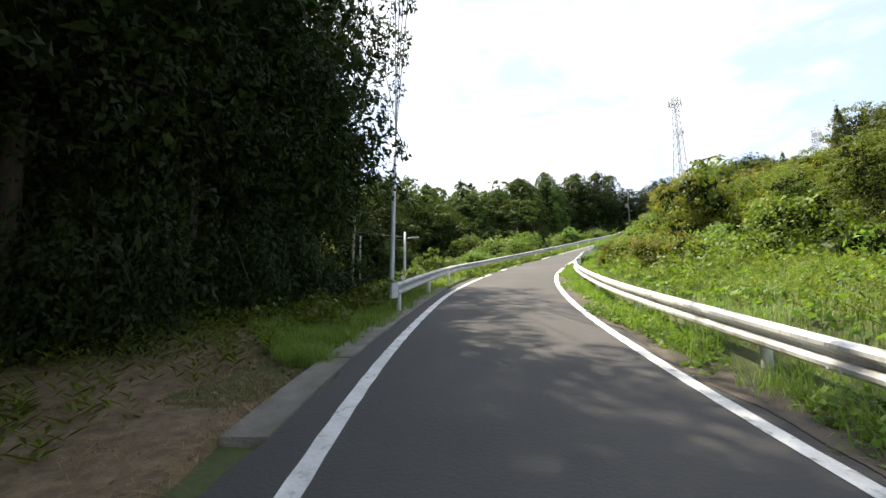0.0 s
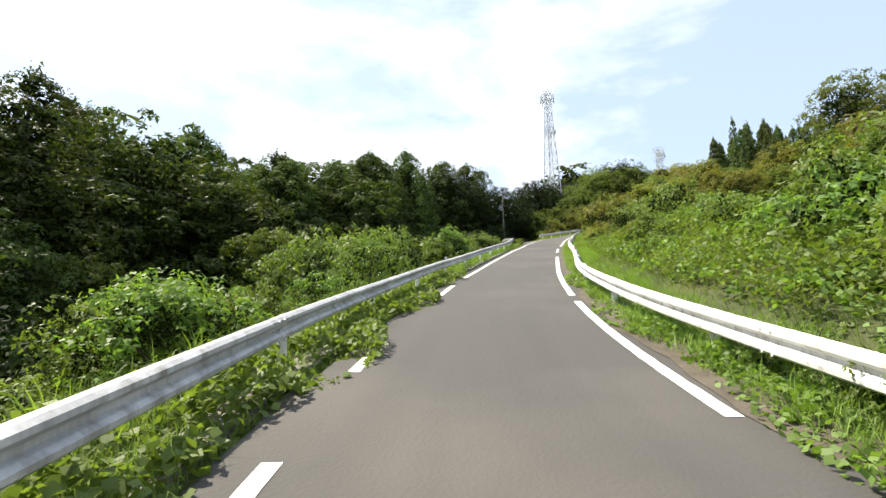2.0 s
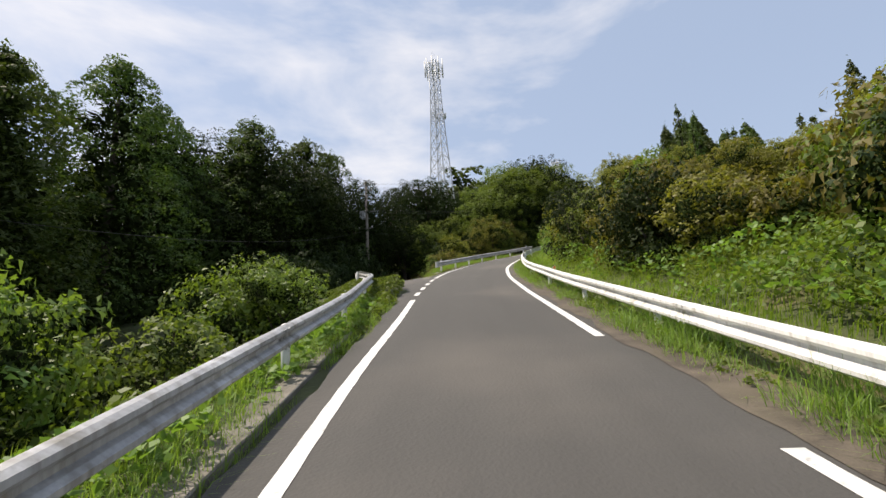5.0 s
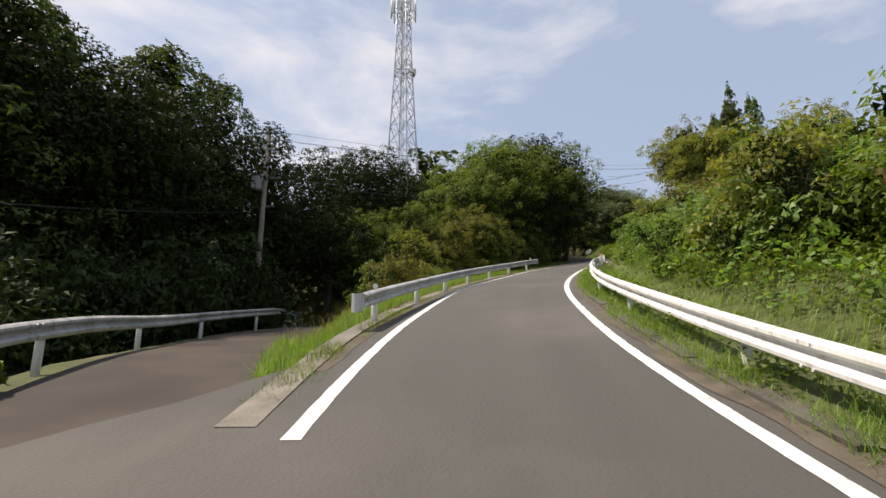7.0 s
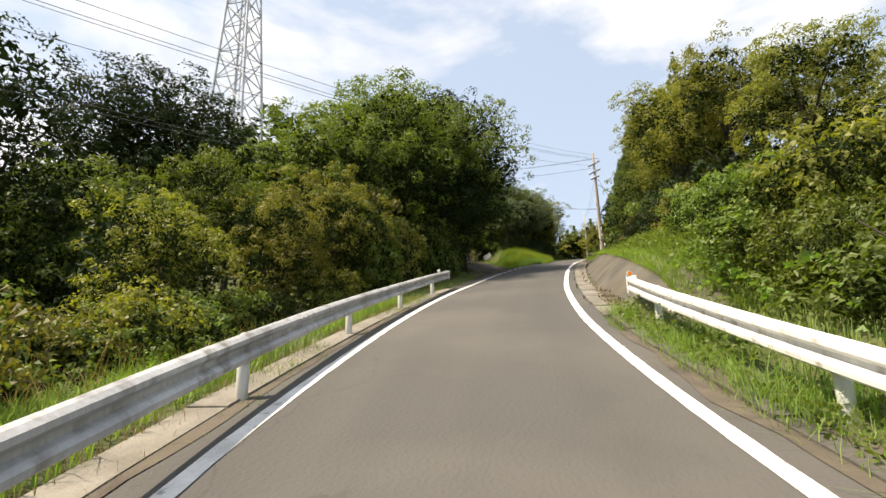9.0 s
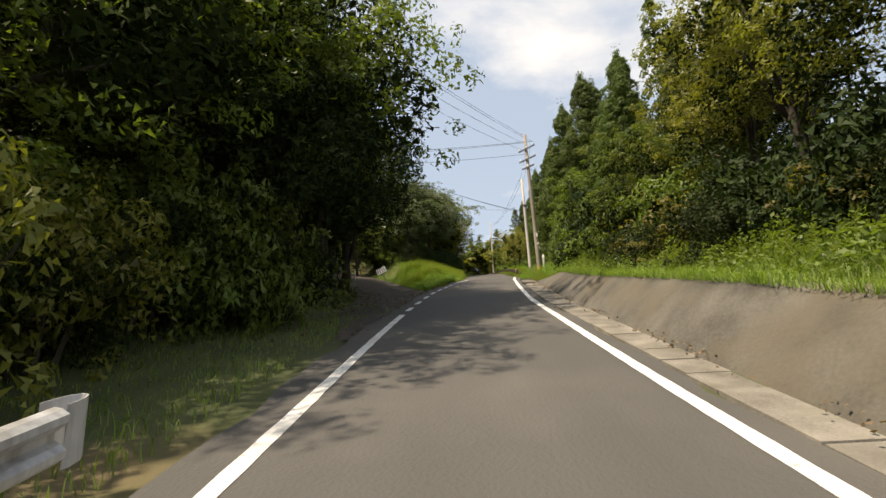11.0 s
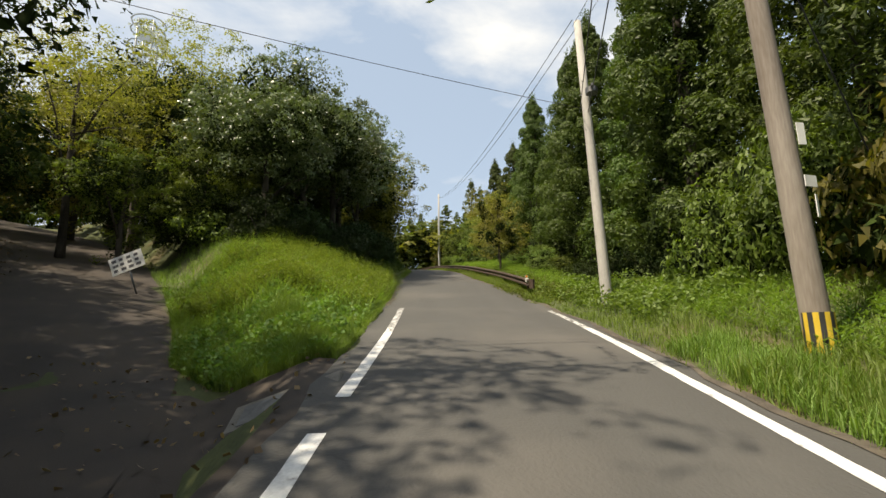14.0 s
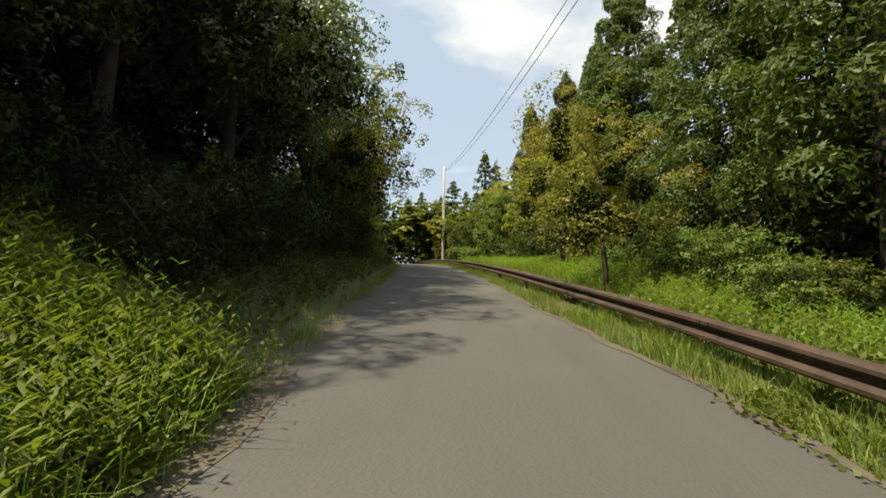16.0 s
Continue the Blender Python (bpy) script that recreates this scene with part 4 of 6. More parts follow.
# ---- towers ----
def lattice_tower(name, label, base, height, w0, w1, panels, platform=True):
    ob = thing(name, label, "radio tower", Matrix.Translation(base) @ pose(0, 0, 0, 0, 0, 25))
    def corner(k, u):
        w = w0 + (w1 - w0) * min(1, u * 1.25)
        return Vector((w / 2 * (1 if k in (0, 3) else -1), w / 2 * (1 if k in (0, 1) else -1), height * u))
    for k in range(4):
        v, f = tube([corner(k, u / 6) for u in range(7)], [0.11 - 0.05 * u / 6 for u in range(7)], 8)
        part("leg", mesh_of("leg", v, f, TOWER_STEEL, True), ob)
    levels = [1 - (1 - i / panels) ** 1.25 for i in range(panels + 1)]
    for i in range(panels):
        a, b = levels[i], levels[i + 1]
        for k in range(4):
            j = (k + 1) % 4
            pieces = [tube([corner(k, a), corner(j, b)], 0.035, 5), tube([corner(j, a), corner(k, b)], 0.035, 5), tube([corner(k, b), corner(j, b)], 0.03, 5)]
            part("bracing", mesh_of("bracing", *join_all(pieces), TOWER_STEEL), ob)
    # ladder and cable tray up the inside
    rails = [tube([(x, 0.05, 0.5), (x * 0.8, 0.05, height)], 0.035, 5) for x in (-0.2, 0.2)] + [tube([(-0.2, 0.05, z), (0.2, 0.05, z)], 0.018, 4) for z in np.arange(0.8, height, 0.6)]
    part("ladder", mesh_of("ladder", *join_all(rails), TOWER_STEEL), ob)
    if platform:
        for z, r in ((height - 1.9, 1.25), (height * 0.715, 0.95)):
            ring = []
            for dz in (0, 0.55, 1.05):
                ring.append(tube([(r * math.cos(a), r * math.sin(a), z + dz) for a in np.linspace(0, math.tau, 17)], 0.03, 5, False))
            ring += [tube([(r * math.cos(a), r * math.sin(a), z), (r * math.cos(a), r * math.sin(a), z + 1.05)], 0.025, 5) for a in np.linspace(0, math.tau, 9)[:-1]]
            ring += [tube([(0, 0, z), (r * math.cos(a), r * math.sin(a), z)], 0.03, 5) for a in np.linspace(0, math.tau, 9)[:-1]]
            part("platform", mesh_of("platform", *join_all(ring), TOWER_STEEL), ob)
        for k in range(9):
            a = k * math.tau / 9
            v, f = tube([(1.35 * math.cos(a), 1.35 * math.sin(a), height - 2.4), (1.35 * math.cos(a), 1.35 * math.sin(a), height + 0.2)], 0.085, 8)
            part("antenna", mesh_of("antenna", v, f, SIGN_WHITE, True), ob)
        for x in (-0.3, 0.35):
            v, f = tube([(x, 0, height), (x, 0, height + 1.6)], [0.03, 0.012], 6)
            part("mast", mesh_of("mast", v, f, TOWER_STEEL), ob)
        v, f = tube([(0.7, -0.5, height * 0.715 + 0.5), (1.0, -0.75, height * 0.715 + 0.5), (1.05, -0.8, height * 0.715 + 0.5)], [0.15, 0.5, 0.5], 16)
        part("dish", mesh_of("dish", v, f, SIGN_WHITE, True), ob)
    return ob


lattice_tower("radio_tower", "tall galvanised lattice radio tower rising above trees", (55.0, 101.5, 20.5), 31.8, 3.3, 1.15, 18)
hill_mast = lattice_tower("radio_mast", "small lattice mast with dishes on the far hilltop", (106.9, 125.0, on_ground(106.9, 125.0)), 54.4 - on_ground(106.9, 125.0), 2.2, 1.3, 12, False)
m_h = 54.4 - on_ground(106.9, 125.0)
for z, r in ((m_h - 0.9, 1.4), (m_h - 3.4, 1.5)):
    v, f = join_all([tube([(r * math.cos(a), r * math.sin(a), z + dz) for a in np.linspace(0, math.tau, 13)], 0.06, 5, False) for dz in (0, 0.9)])
    part("platform", mesh_of("platform", v, f, TOWER_STEEL), hill_mast)
for a in (200, 250, 300):
    v, f = tube([(1.2 * math.cos(radians(a)), 1.2 * math.sin(radians(a)), m_h - 2.2), (1.6 * math.cos(radians(a)), 1.6 * math.sin(radians(a)), m_h - 2.2)], [0.2, 0.7], 14)
    part("dish", mesh_of("dish", v, f, SIGN_WHITE), hill_mast)


# ---- plants ----
def unit(v):
    return v / np.maximum(np.linalg.norm(v, axis=1, keepdims=True), 1e-6)


def leaf_verts(centres, facing, length, width, rng, droop=0.0, fold=0.12):
    """Kite-shaped leaves: four corners each, tip away from the stalk."""
    n = len(centres)
    facing = unit(facing)
    way = unit(np.cross(facing, rng.normal(size=(n, 3))))
    way[:, 2] -= droop
    way = unit(way)
    side = unit(np.cross(way, facing))
    ln = length * rng.uniform(0.65, 1.3, (n, 1))
    wd = width * rng.uniform(0.7, 1.25, (n, 1))
    mid = centres + way * ln * 0.1
    out = np.empty((n, 4, 3))
    out[:, 0] = centres - way * ln * 0.5
    out[:, 1] = mid + side * wd * 0.5 - facing * wd * fold
    out[:, 2] = centres + way * ln * 0.5 - facing * ln * 0.08
    out[:, 3] = mid - side * wd * 0.5 - facing * wd * fold
    return out.reshape(-1, 3)


def tri_mesh(name, tris, mat, core=None):
    """Separate three-cornered leaves, and a dense inner mass of foliage in a second, shade-coloured material."""
    me = bpy.data.meshes.new(name)
    verts = np.asarray(tris, np.float32)
    n = len(verts)
    loops = np.arange(n, dtype=np.int32)
    if core is not None:
        cv, cf = core
        loops = np.r_[loops, np.asarray(cf, np.int32).ravel() + n]
        verts = np.r_[verts, np.asarray(cv, np.float32)]
    me.vertices.add(len(verts))
    me.vertices.foreach_set("co", verts.ravel())
    me.loops.add(len(loops))
    me.loops.foreach_set("vertex_index", loops.astype(np.int32))
    m = len(loops) // 3
    me.polygons.add(m)
    me.polygons.foreach_set("loop_start", np.arange(0, 3 * m, 3, dtype=np.int32))
    me.polygons.foreach_set("loop_total", np.full(m, 3, np.int32))
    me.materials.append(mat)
    me.materials.append(CROWN_SHADE)
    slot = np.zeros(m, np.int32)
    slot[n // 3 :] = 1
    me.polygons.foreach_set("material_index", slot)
    me.update(calc_edges=True)
    return me


def leaf_tris(centres, facing, length, width, rng, droop=0.2):
    n = len(centres)
    facing = unit(facing)
    way = unit(np.cross(facing, rng.normal(size=(n, 3))))
    way[:, 2] -= droop
    way = unit(way)
    side = unit(np.cross(way, facing))
    ln = length * rng.uniform(0.6, 1.35, (n, 1))
    wd = width * rng.uniform(0.7, 1.3, (n, 1))
    out = np.empty((n, 3, 3))
    out[:, 0] = centres - way * ln * 0.45 + side * wd * 0.5
    out[:, 1] = centres + way * ln * 0.6
    out[:, 2] = centres - way * ln * 0.3 - side * wd * 0.5
    return out.reshape(-1, 3)


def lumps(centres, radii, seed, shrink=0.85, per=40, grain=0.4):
    """Large leaves, coloured as shade, that fill the inside of each lobe."""
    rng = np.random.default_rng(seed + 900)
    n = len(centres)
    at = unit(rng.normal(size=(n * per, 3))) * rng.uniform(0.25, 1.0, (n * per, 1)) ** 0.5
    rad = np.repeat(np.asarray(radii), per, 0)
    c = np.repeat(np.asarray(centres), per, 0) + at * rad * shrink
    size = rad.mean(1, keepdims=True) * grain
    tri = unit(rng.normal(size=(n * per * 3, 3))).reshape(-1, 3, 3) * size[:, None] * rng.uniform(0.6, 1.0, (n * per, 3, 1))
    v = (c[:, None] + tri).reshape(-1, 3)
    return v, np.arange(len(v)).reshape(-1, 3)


def clump_leaves(rng, c, out, cr, per, flat=0.75, loose=0.4, inner=0.5):
    """Leaf places and facings over the domes of clumps."""
    n = len(c)
    way = rng.normal(size=(n, per, 3)) + out[:, None] * 0.7 + np.array([0, 0, 0.45])
    way /= np.linalg.norm(way, axis=2, keepdims=True)
    pts = c[:, None] + way * cr[:, None, None] * (rng.uniform(inner, 1.12, (n, per, 1)) ** 0.7) * np.array([1, 1, flat])
    face = way + np.array([0, 0, 0.25]) + rng.normal(size=(n, per, 3)) * loose
    return pts.reshape(-1, 3), face.reshape(-1, 3)


def broad_crown(seed, rx, rz, zc, lobes, clumps, per, leaf, mat, core=0.6, skirt=0.0, size=0.2):
    """A broadleaf crown: lobes that carry clumps of leaves, round a dense inside coloured as shade."""
    rng = np.random.default_rng(seed)
    lob = []
    for k in range(lobes):
        a = k * 2.4 + rng.uniform(-0.5, 0.5)
        u = math.sqrt(rng.uniform(0.15, 1)) if k else 0.0
        z = zc + rz * rng.uniform(-0.6 - skirt, 0.55) * (1.15 - 0.6 * u) if k else zc + rz * 0.35
        lob.append((rx * 0.6 * u * math.cos(a), rx * 0.6 * u * math.sin(a), z, rx * rng.uniform(0.38, 0.54), rz * rng.uniform(0.34, 0.5)))
    lob = np.array(lob)
    pick = rng.integers(0, lobes, clumps)
    way = unit(rng.normal(size=(clumps, 3)) + np.array([0, 0, 0.3]))
    rad = np.c_[lob[:, 3], lob[:, 3], lob[:, 4]]
    c = lob[pick, :3] + way * rng.uniform(0.72, 1.04, (clumps, 1)) * rad[pick]
    cr = rx * size * rng.uniform(0.6, 1.3, clumps)
    pts, face = clump_leaves(rng, c, way, cr, per)
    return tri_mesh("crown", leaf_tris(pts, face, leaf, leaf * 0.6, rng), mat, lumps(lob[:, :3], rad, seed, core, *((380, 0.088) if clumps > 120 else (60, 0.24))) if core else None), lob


def cone_crown(seed, radius, tall, base, clumps, per, leaf, mat, taper=0.8, size=0.5, core=0.5):
    """A cedar: tufted sprays in uneven tiers round a core coloured dark for shade, narrowing to a spire."""
    rng = np.random.default_rng(seed)
    u = np.sort(rng.random(clumps) ** 0.9)
    a = np.arange(clumps) * 2.4 + rng.uniform(-0.5, 0.5, clumps)
    r = radius * (1 - u) ** taper * rng.uniform(0.62, 1.12, clumps) + 0.05
    c = np.c_[r * np.cos(a), r * np.sin(a), base + (tall - base - 0.4) * u - 0.18 * r]
    out = np.c_[np.cos(a), np.sin(a), np.full(clumps, 0.35)]
    cr = size * (1.1 - 0.65 * u) * rng.uniform(0.7, 1.3, clumps)
    pts, face = clump_leaves(rng, c, out, cr, per, 0.95, 0.35, 0.68)
    k = np.linspace(0.0, 0.93, 9)
    cc = np.c_[0.12 * np.sin(k * 20), 0.12 * np.cos(k * 17), base + (tall - base) * k]
    rr = np.c_[radius * (1 - k) ** taper, radius * (1 - k) ** taper, np.full(9, (tall - base) / 9)]
    spire = rng.normal(size=(per * 2, 3)) * np.array([0.1, 0.1, 0.35]) + np.array([0, 0, tall - 0.5])
    pts, face = np.r_[pts, spire], np.r_[face, rng.normal(size=(per * 2, 3)) + [0, 0, 0.3]]
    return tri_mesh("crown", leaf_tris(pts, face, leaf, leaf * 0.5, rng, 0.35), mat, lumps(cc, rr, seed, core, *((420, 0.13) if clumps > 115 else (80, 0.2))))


def tufted_cedar(seed, radius, tall, base, clumps, per, needle, mat):
    """A cedar of round fuzzy heads: fine sprays stand out from each head, over an inside coloured black as shade."""
    rng = np.random.default_rng(seed)
    u = np.sort(rng.random(clumps) ** 0.85)
    a = np.arange(clumps) * 2.4 + rng.uniform(-0.5, 0.5, clumps)
    r = radius * (1 - u) ** 0.75 * rng.uniform(0.55, 1.15, clumps) + 0.05
    c = np.c_[r * np.cos(a), r * np.sin(a), base + (tall - base - 0.6) * u - 0.12 * r]
    out = np.c_[np.cos(a), np.sin(a), np.full(clumps, 0.5)]
    cr = (0.88 - 0.5 * u) * rng.uniform(0.6, 1.3, clumps)
    way = rng.normal(size=(clumps, per, 3)) + out[:, None] * 0.55 + np.array([0, 0, 0.5])
    way /= np.linalg.norm(way, axis=2, keepdims=True)
    small = np.array([noise.noise(Vector(q) * 2.2 + Vector((seed, 0, k % 50))) for k, w in enumerate(way) for q in w]).reshape(clumps, per, 1)
    at = c[:, None] + way * cr[:, None, None] * (rng.uniform(0.5, 1.0, (clumps, per, 1)) ** 0.5 + 0.3 * small) * np.array([1, 1, 0.9])
    face = (way + rng.normal(size=way.shape) * 0.45 + np.array([0, 0, 0.15])).reshape(-1, 3)
    spire = rng.normal(size=(per * 2, 3)) * np.array([0.12, 0.12, 0.4]) + np.array([0, 0, tall - 0.5])
    at, face = np.r_[at.reshape(-1, 3), spire], np.r_[face, rng.normal(size=(per * 2, 3)) + [0, 0, 0.4]]
    tris = leaf_tris(at, face, needle, needle * 0.42, rng, -0.25)
    k = np.linspace(0.0, 0.93, 9)
    cc = np.c_[0.12 * np.sin(k * 20), 0.12 * np.cos(k * 17), base + (tall - base) * k]
    rr = np.c_[radius * (1 - k) ** 0.75, radius * (1 - k) ** 0.75, np.full(9, (tall - base) / 9)]
    return tri_mesh("crown", tris, mat, lumps(cc, rr, seed, 0.66, 620, 0.075))


def trunk_mesh(seed, tall, r, targets=(), bend=0.25):
    """A tapered trunk with limbs that reach out to the targets."""
    rng = random.Random(seed)
    bx, by = rng.uniform(-bend, bend), rng.uniform(-bend, bend)
    stem = [Vector((bx * math.sin(u * 2.5) * u, by * math.sin(u * 3.1 + 1) * u, tall * u - 0.4 * (u == 0))) for u in (0, 0.12, 0.3, 0.5, 0.7, 0.85, 1)]
    pieces = [tube(stem, [r * 1.35, r * 1.05, r * 0.9, r * 0.75, r * 0.55, r * 0.4, r * 0.2], 9)]
    for k, t in enumerate(targets):
        u = rng.uniform(0.3, 0.8)
        root = Vector((bx * math.sin(u * 2.5) * u, by * math.sin(u * 3.1 + 1) * u, tall * u))
        t = Vector(t)
        mid = root.lerp(t, 0.5) + Vector((0, 0, 0.12 * (t - root).length))
        pieces.append(tube([root, mid, t], [r * 0.45, r * 0.28, r * 0.08], 6))
    return mesh_of("trunk", *join_all(pieces), BARK, True)


KINDS = {}


def make_kind(name, builder, variants):
    KINDS[name] = [builder(k) for k in range(variants)]


def broad(mat, rx, rz, zc, lobes, clumps, per, leaf, tall, r, core=0.6, skirt=0.0, size=0.2):
    def build(k):
        crown, lob = broad_crown(k * 17 + lobes, rx, rz, zc, lobes, clumps, per, leaf, mat, core, skirt, size)
        return crown, trunk_mesh(k + 5, tall, r, [tuple(q[:3]) for q in lob[1:7]]), zc + rz
    return build


def cone(mat, radius, tall, base, clumps, per, leaf, r, taper=0.8, size=0.5, core=0.5):
    def build(k):
        return cone_crown(k * 31 + 3, radius, tall, base, clumps, per, leaf, mat, taper, size, core), trunk_mesh(k + 50, tall * 0.9, r, (), 0.1), tall
    return build


make_kind("forest", broad(LEAF_DARK, 3.6, 4.6, 5.4, 10, 190, 44, 0.19, 7.0, 0.2, skirt=0.2, size=0.14), 4)
# Near forest trees carry the shade-coloured leaf, so they look unlit.
make_kind("forest_near", broad(LEAF_SHADE, 4.2, 4.4, 6.4, 13, 300, 46, 0.13, 7.5, 0.22, core=0.78, skirt=0.25, size=0.115), 3)
make_kind("broad", broad(LEAF_MID, 3.2, 3.4, 4.2, 10, 200, 46, 0.16, 5.0, 0.16, skirt=0.15, size=0.14), 4)
make_kind("broad_near", broad(LEAF_MID, 3.2, 3.7, 4.1, 13, 290, 46, 0.118, 5.0, 0.16, skirt=0.4, size=0.11), 3)
make_kind("oak_near", broad(LEAF_MID, 3.7, 3.3, 5.2, 14, 360, 50, 0.11, 5.4, 0.2, skirt=0.1, size=0.11), 2)
make_kind("olive", broad(LEAF_OLIVE, 3.0, 3.0, 3.4, 11, 200, 46, 0.145, 4.0, 0.13, skirt=0.2, size=0.14), 4)
make_kind("olive_near", broad(LEAF_OLIVE, 3.2, 3.8, 4.2, 13, 290, 46, 0.112, 4.6, 0.14, skirt=0.2, size=0.11), 3)
make_kind("olive_high", broad(LEAF_OLIVE, 3.4, 3.0, 5.6, 14, 320, 48, 0.11, 5.6, 0.16, skirt=0.1, size=0.11), 3)
make_kind("cedar", cone(LEAF_CEDAR, 2.5, 13.0, 0.8, 110, 30, 0.26, 0.2), 4)
make_kind("cedar_near", lambda k: (tufted_cedar(k * 31 + 3, 2.6, 14.0, 1.7, 125, 500, 0.145, LEAF_CEDAR), trunk_mesh(k + 50, 12.6, 0.22, (), 0.1), 14.0), 3)
make_kind("glossy", broad(LEAF_GLOSSY, 4.3, 4.2, 5.8, 14, 360, 46, 0.15, 7.0, 0.2, skirt=0.15, size=0.115), 2)
make_kind("open_tree", broad(LEAF_BROWN, 3.6, 3.6, 6.6, 13, 210, 40, 0.105, 7.8, 0.13, core=0, size=0.12), 2)
make_kind("cypress", cone(LEAF_DARK, 3.1, 12.0, 0.6, 150, 70, 0.15, 0.18, 0.5, 0.75, 0.55), 4)
make_kind("light_tree", broad(LEAF_LIGHT, 2.2, 2.8, 3.2, 10, 190, 34, 0.13, 3.6, 0.12, skirt=0.25, size=0.13), 2)
make_kind("thin", broad(LEAF_BROWN, 1.8, 2.8, 3.2, 10, 125, 60, 0.085, 4.6, 0.06, 0.3, skirt=0.3, size=0.2), 2)

NAMES = {
    "forest": ("tree", "tall dark green broadleaf tree at the forest edge", "tree", "forest trees"),
    "forest_near": ("tree", "tall dark broadleaf tree overhanging the road", "tree", "forest trees"),
    "broad": ("tree", "leafy green broadleaf tree with a rounded crown", "tree", "broadleaf trees"),
    "broad_near": ("tree", "dense green broadleaf tree beside the road", "tree", "broadleaf trees"),
    "oak_near": ("tree", "large round-crowned broadleaf tree leaning over the road", "tree", "broadleaf trees"),
    "olive": ("tree", "olive green bushy tree on the hillside", "tree", "hillside trees"),
    "olive_near": ("tree", "sunlit olive green tree above the roadside bank", "tree", "hillside trees"),
    "olive_high": ("tree", "olive green tree spreading over the cut bank", "tree", "hillside trees"),
    "cedar": ("tree", "tall pointed green cedar tree", "tree", "cedars"),
    "cedar_near": ("tree", "tall cedar with tufted drooping green sprays", "tree", "cedars"),
    "open_tree": ("tree", "open-crowned tree with browning leaves and bare limbs", "tree", "young trees"),
    "glossy": ("tree", "spreading evergreen with large glossy grey-green leaves", "tree", "broadleaf trees"),
    "cypress": ("tree", "dark pointed cypress in the valley wood", "tree", "valley conifers"),
    "light_tree": ("tree", "fresh light green tree on the lit bank", "tree", "hillside trees"),
    "thin": ("tree", "slender young tree with browning leaves", "tree", "young trees"),
}
count = [0]


def plant(kind, x, y, top=None, scale=None, wide=1.0, lean=0.0):
    """A tree at a place; top: the height of its tip in the world."""
    rng = random.Random(count[0] * 13 + 7)
    count[0] += 1
    crown, trunk, tall = KINDS[kind][count[0] % len(KINDS[kind])]
    z = on_ground(x, y)
    k = scale or (max(top - z, 1.5) / tall if top is not None else rng.uniform(0.85, 1.15))
    name, label, cat, group = NAMES[kind]
    w = k * wide * rng.uniform(0.92, 1.08)
    at = Matrix.LocRotScale((x, y, z - 0.05), Euler((radians(rng.uniform(-2, 2) + lean), radians(rng.uniform(-2, 2)), rng.uniform(0, math.tau))), (w, w, k))
    ob = thing(name, label, cat, at, group)
    part("trunk", trunk, ob)
    part("crown", crown, ob)
    return ob


def clear(x, y, room):
    s, d, z = along([x], [y])
    if -1.9 - room < d[0] < 3.0 + room and -25 < s[0] < 215:
        return False
    return all(np.hypot(p[:, 0] - x, p[:, 1] - y).min() > h + room * 0.8 for p, h in PADS)


def wood(kinds, s0, s1, d0, d1, n, top0, top1, seed, room=1.5, apart=2.2, wide=1.0):
    """Trees over a stretch of land beside the road; tops as heights over the road."""
    rng = random.Random(seed)
    done, tries = [], 0
    while len(done) < n and tries < n * 30:
        tries += 1
        s, d = rng.uniform(s0, s1), rng.uniform(d0, d1)
        p = place(s, d)
        if any((p.x - a) ** 2 + (p.y - b) ** 2 < 10 for a, b in ((-7.4, 38.5), (-6.0, 35.5), (-4.5, 32.0), (-2.8, 31.5), (-5.5, 28.5))):
            continue
        if not clear(p.x, p.y, room) or any((p.x - a) ** 2 + (p.y - b) ** 2 < apart**2 for a, b in done):
            continue
        done.append((p.x, p.y))
        plant(rng.choice(kinds), p.x, p.y, p.z + rng.uniform(top0, top1), wide=wide * rng.uniform(0.9, 1.25))


FAR = []


def far_wood(kinds, s0, s1, d0, d1, n, top0, top1, seed, apart=4.0):
    rng = random.Random(seed)
    for k in range(n):
        s, d = s0 + (s1 - s0) * (k + rng.random()) / n, rng.uniform(d0, d1)
        q = place(s, d)
        FAR.append((rng.choice(kinds), q.x, q.y, q.z + rng.uniform(top0, top1), rng.uniform(1.1, 1.5)))


def spots(kind, rows, wide=1.0):
    for s, d, h in rows:
        q = place(s, d)
        plant(kind, q.x, q.y, q.z + h, wide=wide)


# first bend: dark trees over the verge; unseen ones behind the start add shade
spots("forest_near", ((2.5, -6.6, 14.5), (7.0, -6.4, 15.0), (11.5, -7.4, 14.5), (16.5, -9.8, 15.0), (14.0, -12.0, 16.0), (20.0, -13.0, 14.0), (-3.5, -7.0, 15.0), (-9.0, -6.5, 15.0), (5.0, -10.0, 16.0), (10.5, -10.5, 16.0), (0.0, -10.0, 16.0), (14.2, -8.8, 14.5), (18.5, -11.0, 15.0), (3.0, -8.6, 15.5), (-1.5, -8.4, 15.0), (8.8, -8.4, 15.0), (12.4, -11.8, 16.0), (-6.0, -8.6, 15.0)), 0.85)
# Taller overlapping crowns, added to keep the first metres of road in shade.
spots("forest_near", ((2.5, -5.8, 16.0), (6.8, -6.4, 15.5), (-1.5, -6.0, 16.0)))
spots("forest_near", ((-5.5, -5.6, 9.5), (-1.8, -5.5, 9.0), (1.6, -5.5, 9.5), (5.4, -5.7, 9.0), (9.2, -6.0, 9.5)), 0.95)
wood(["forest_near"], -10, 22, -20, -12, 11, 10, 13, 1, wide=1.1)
far_wood(["forest"], -14, 26, -45, -22, 14, 9, 13, 101)
far_wood(["forest"], -20, 10, 9, 24, 14, 5, 8, 102)
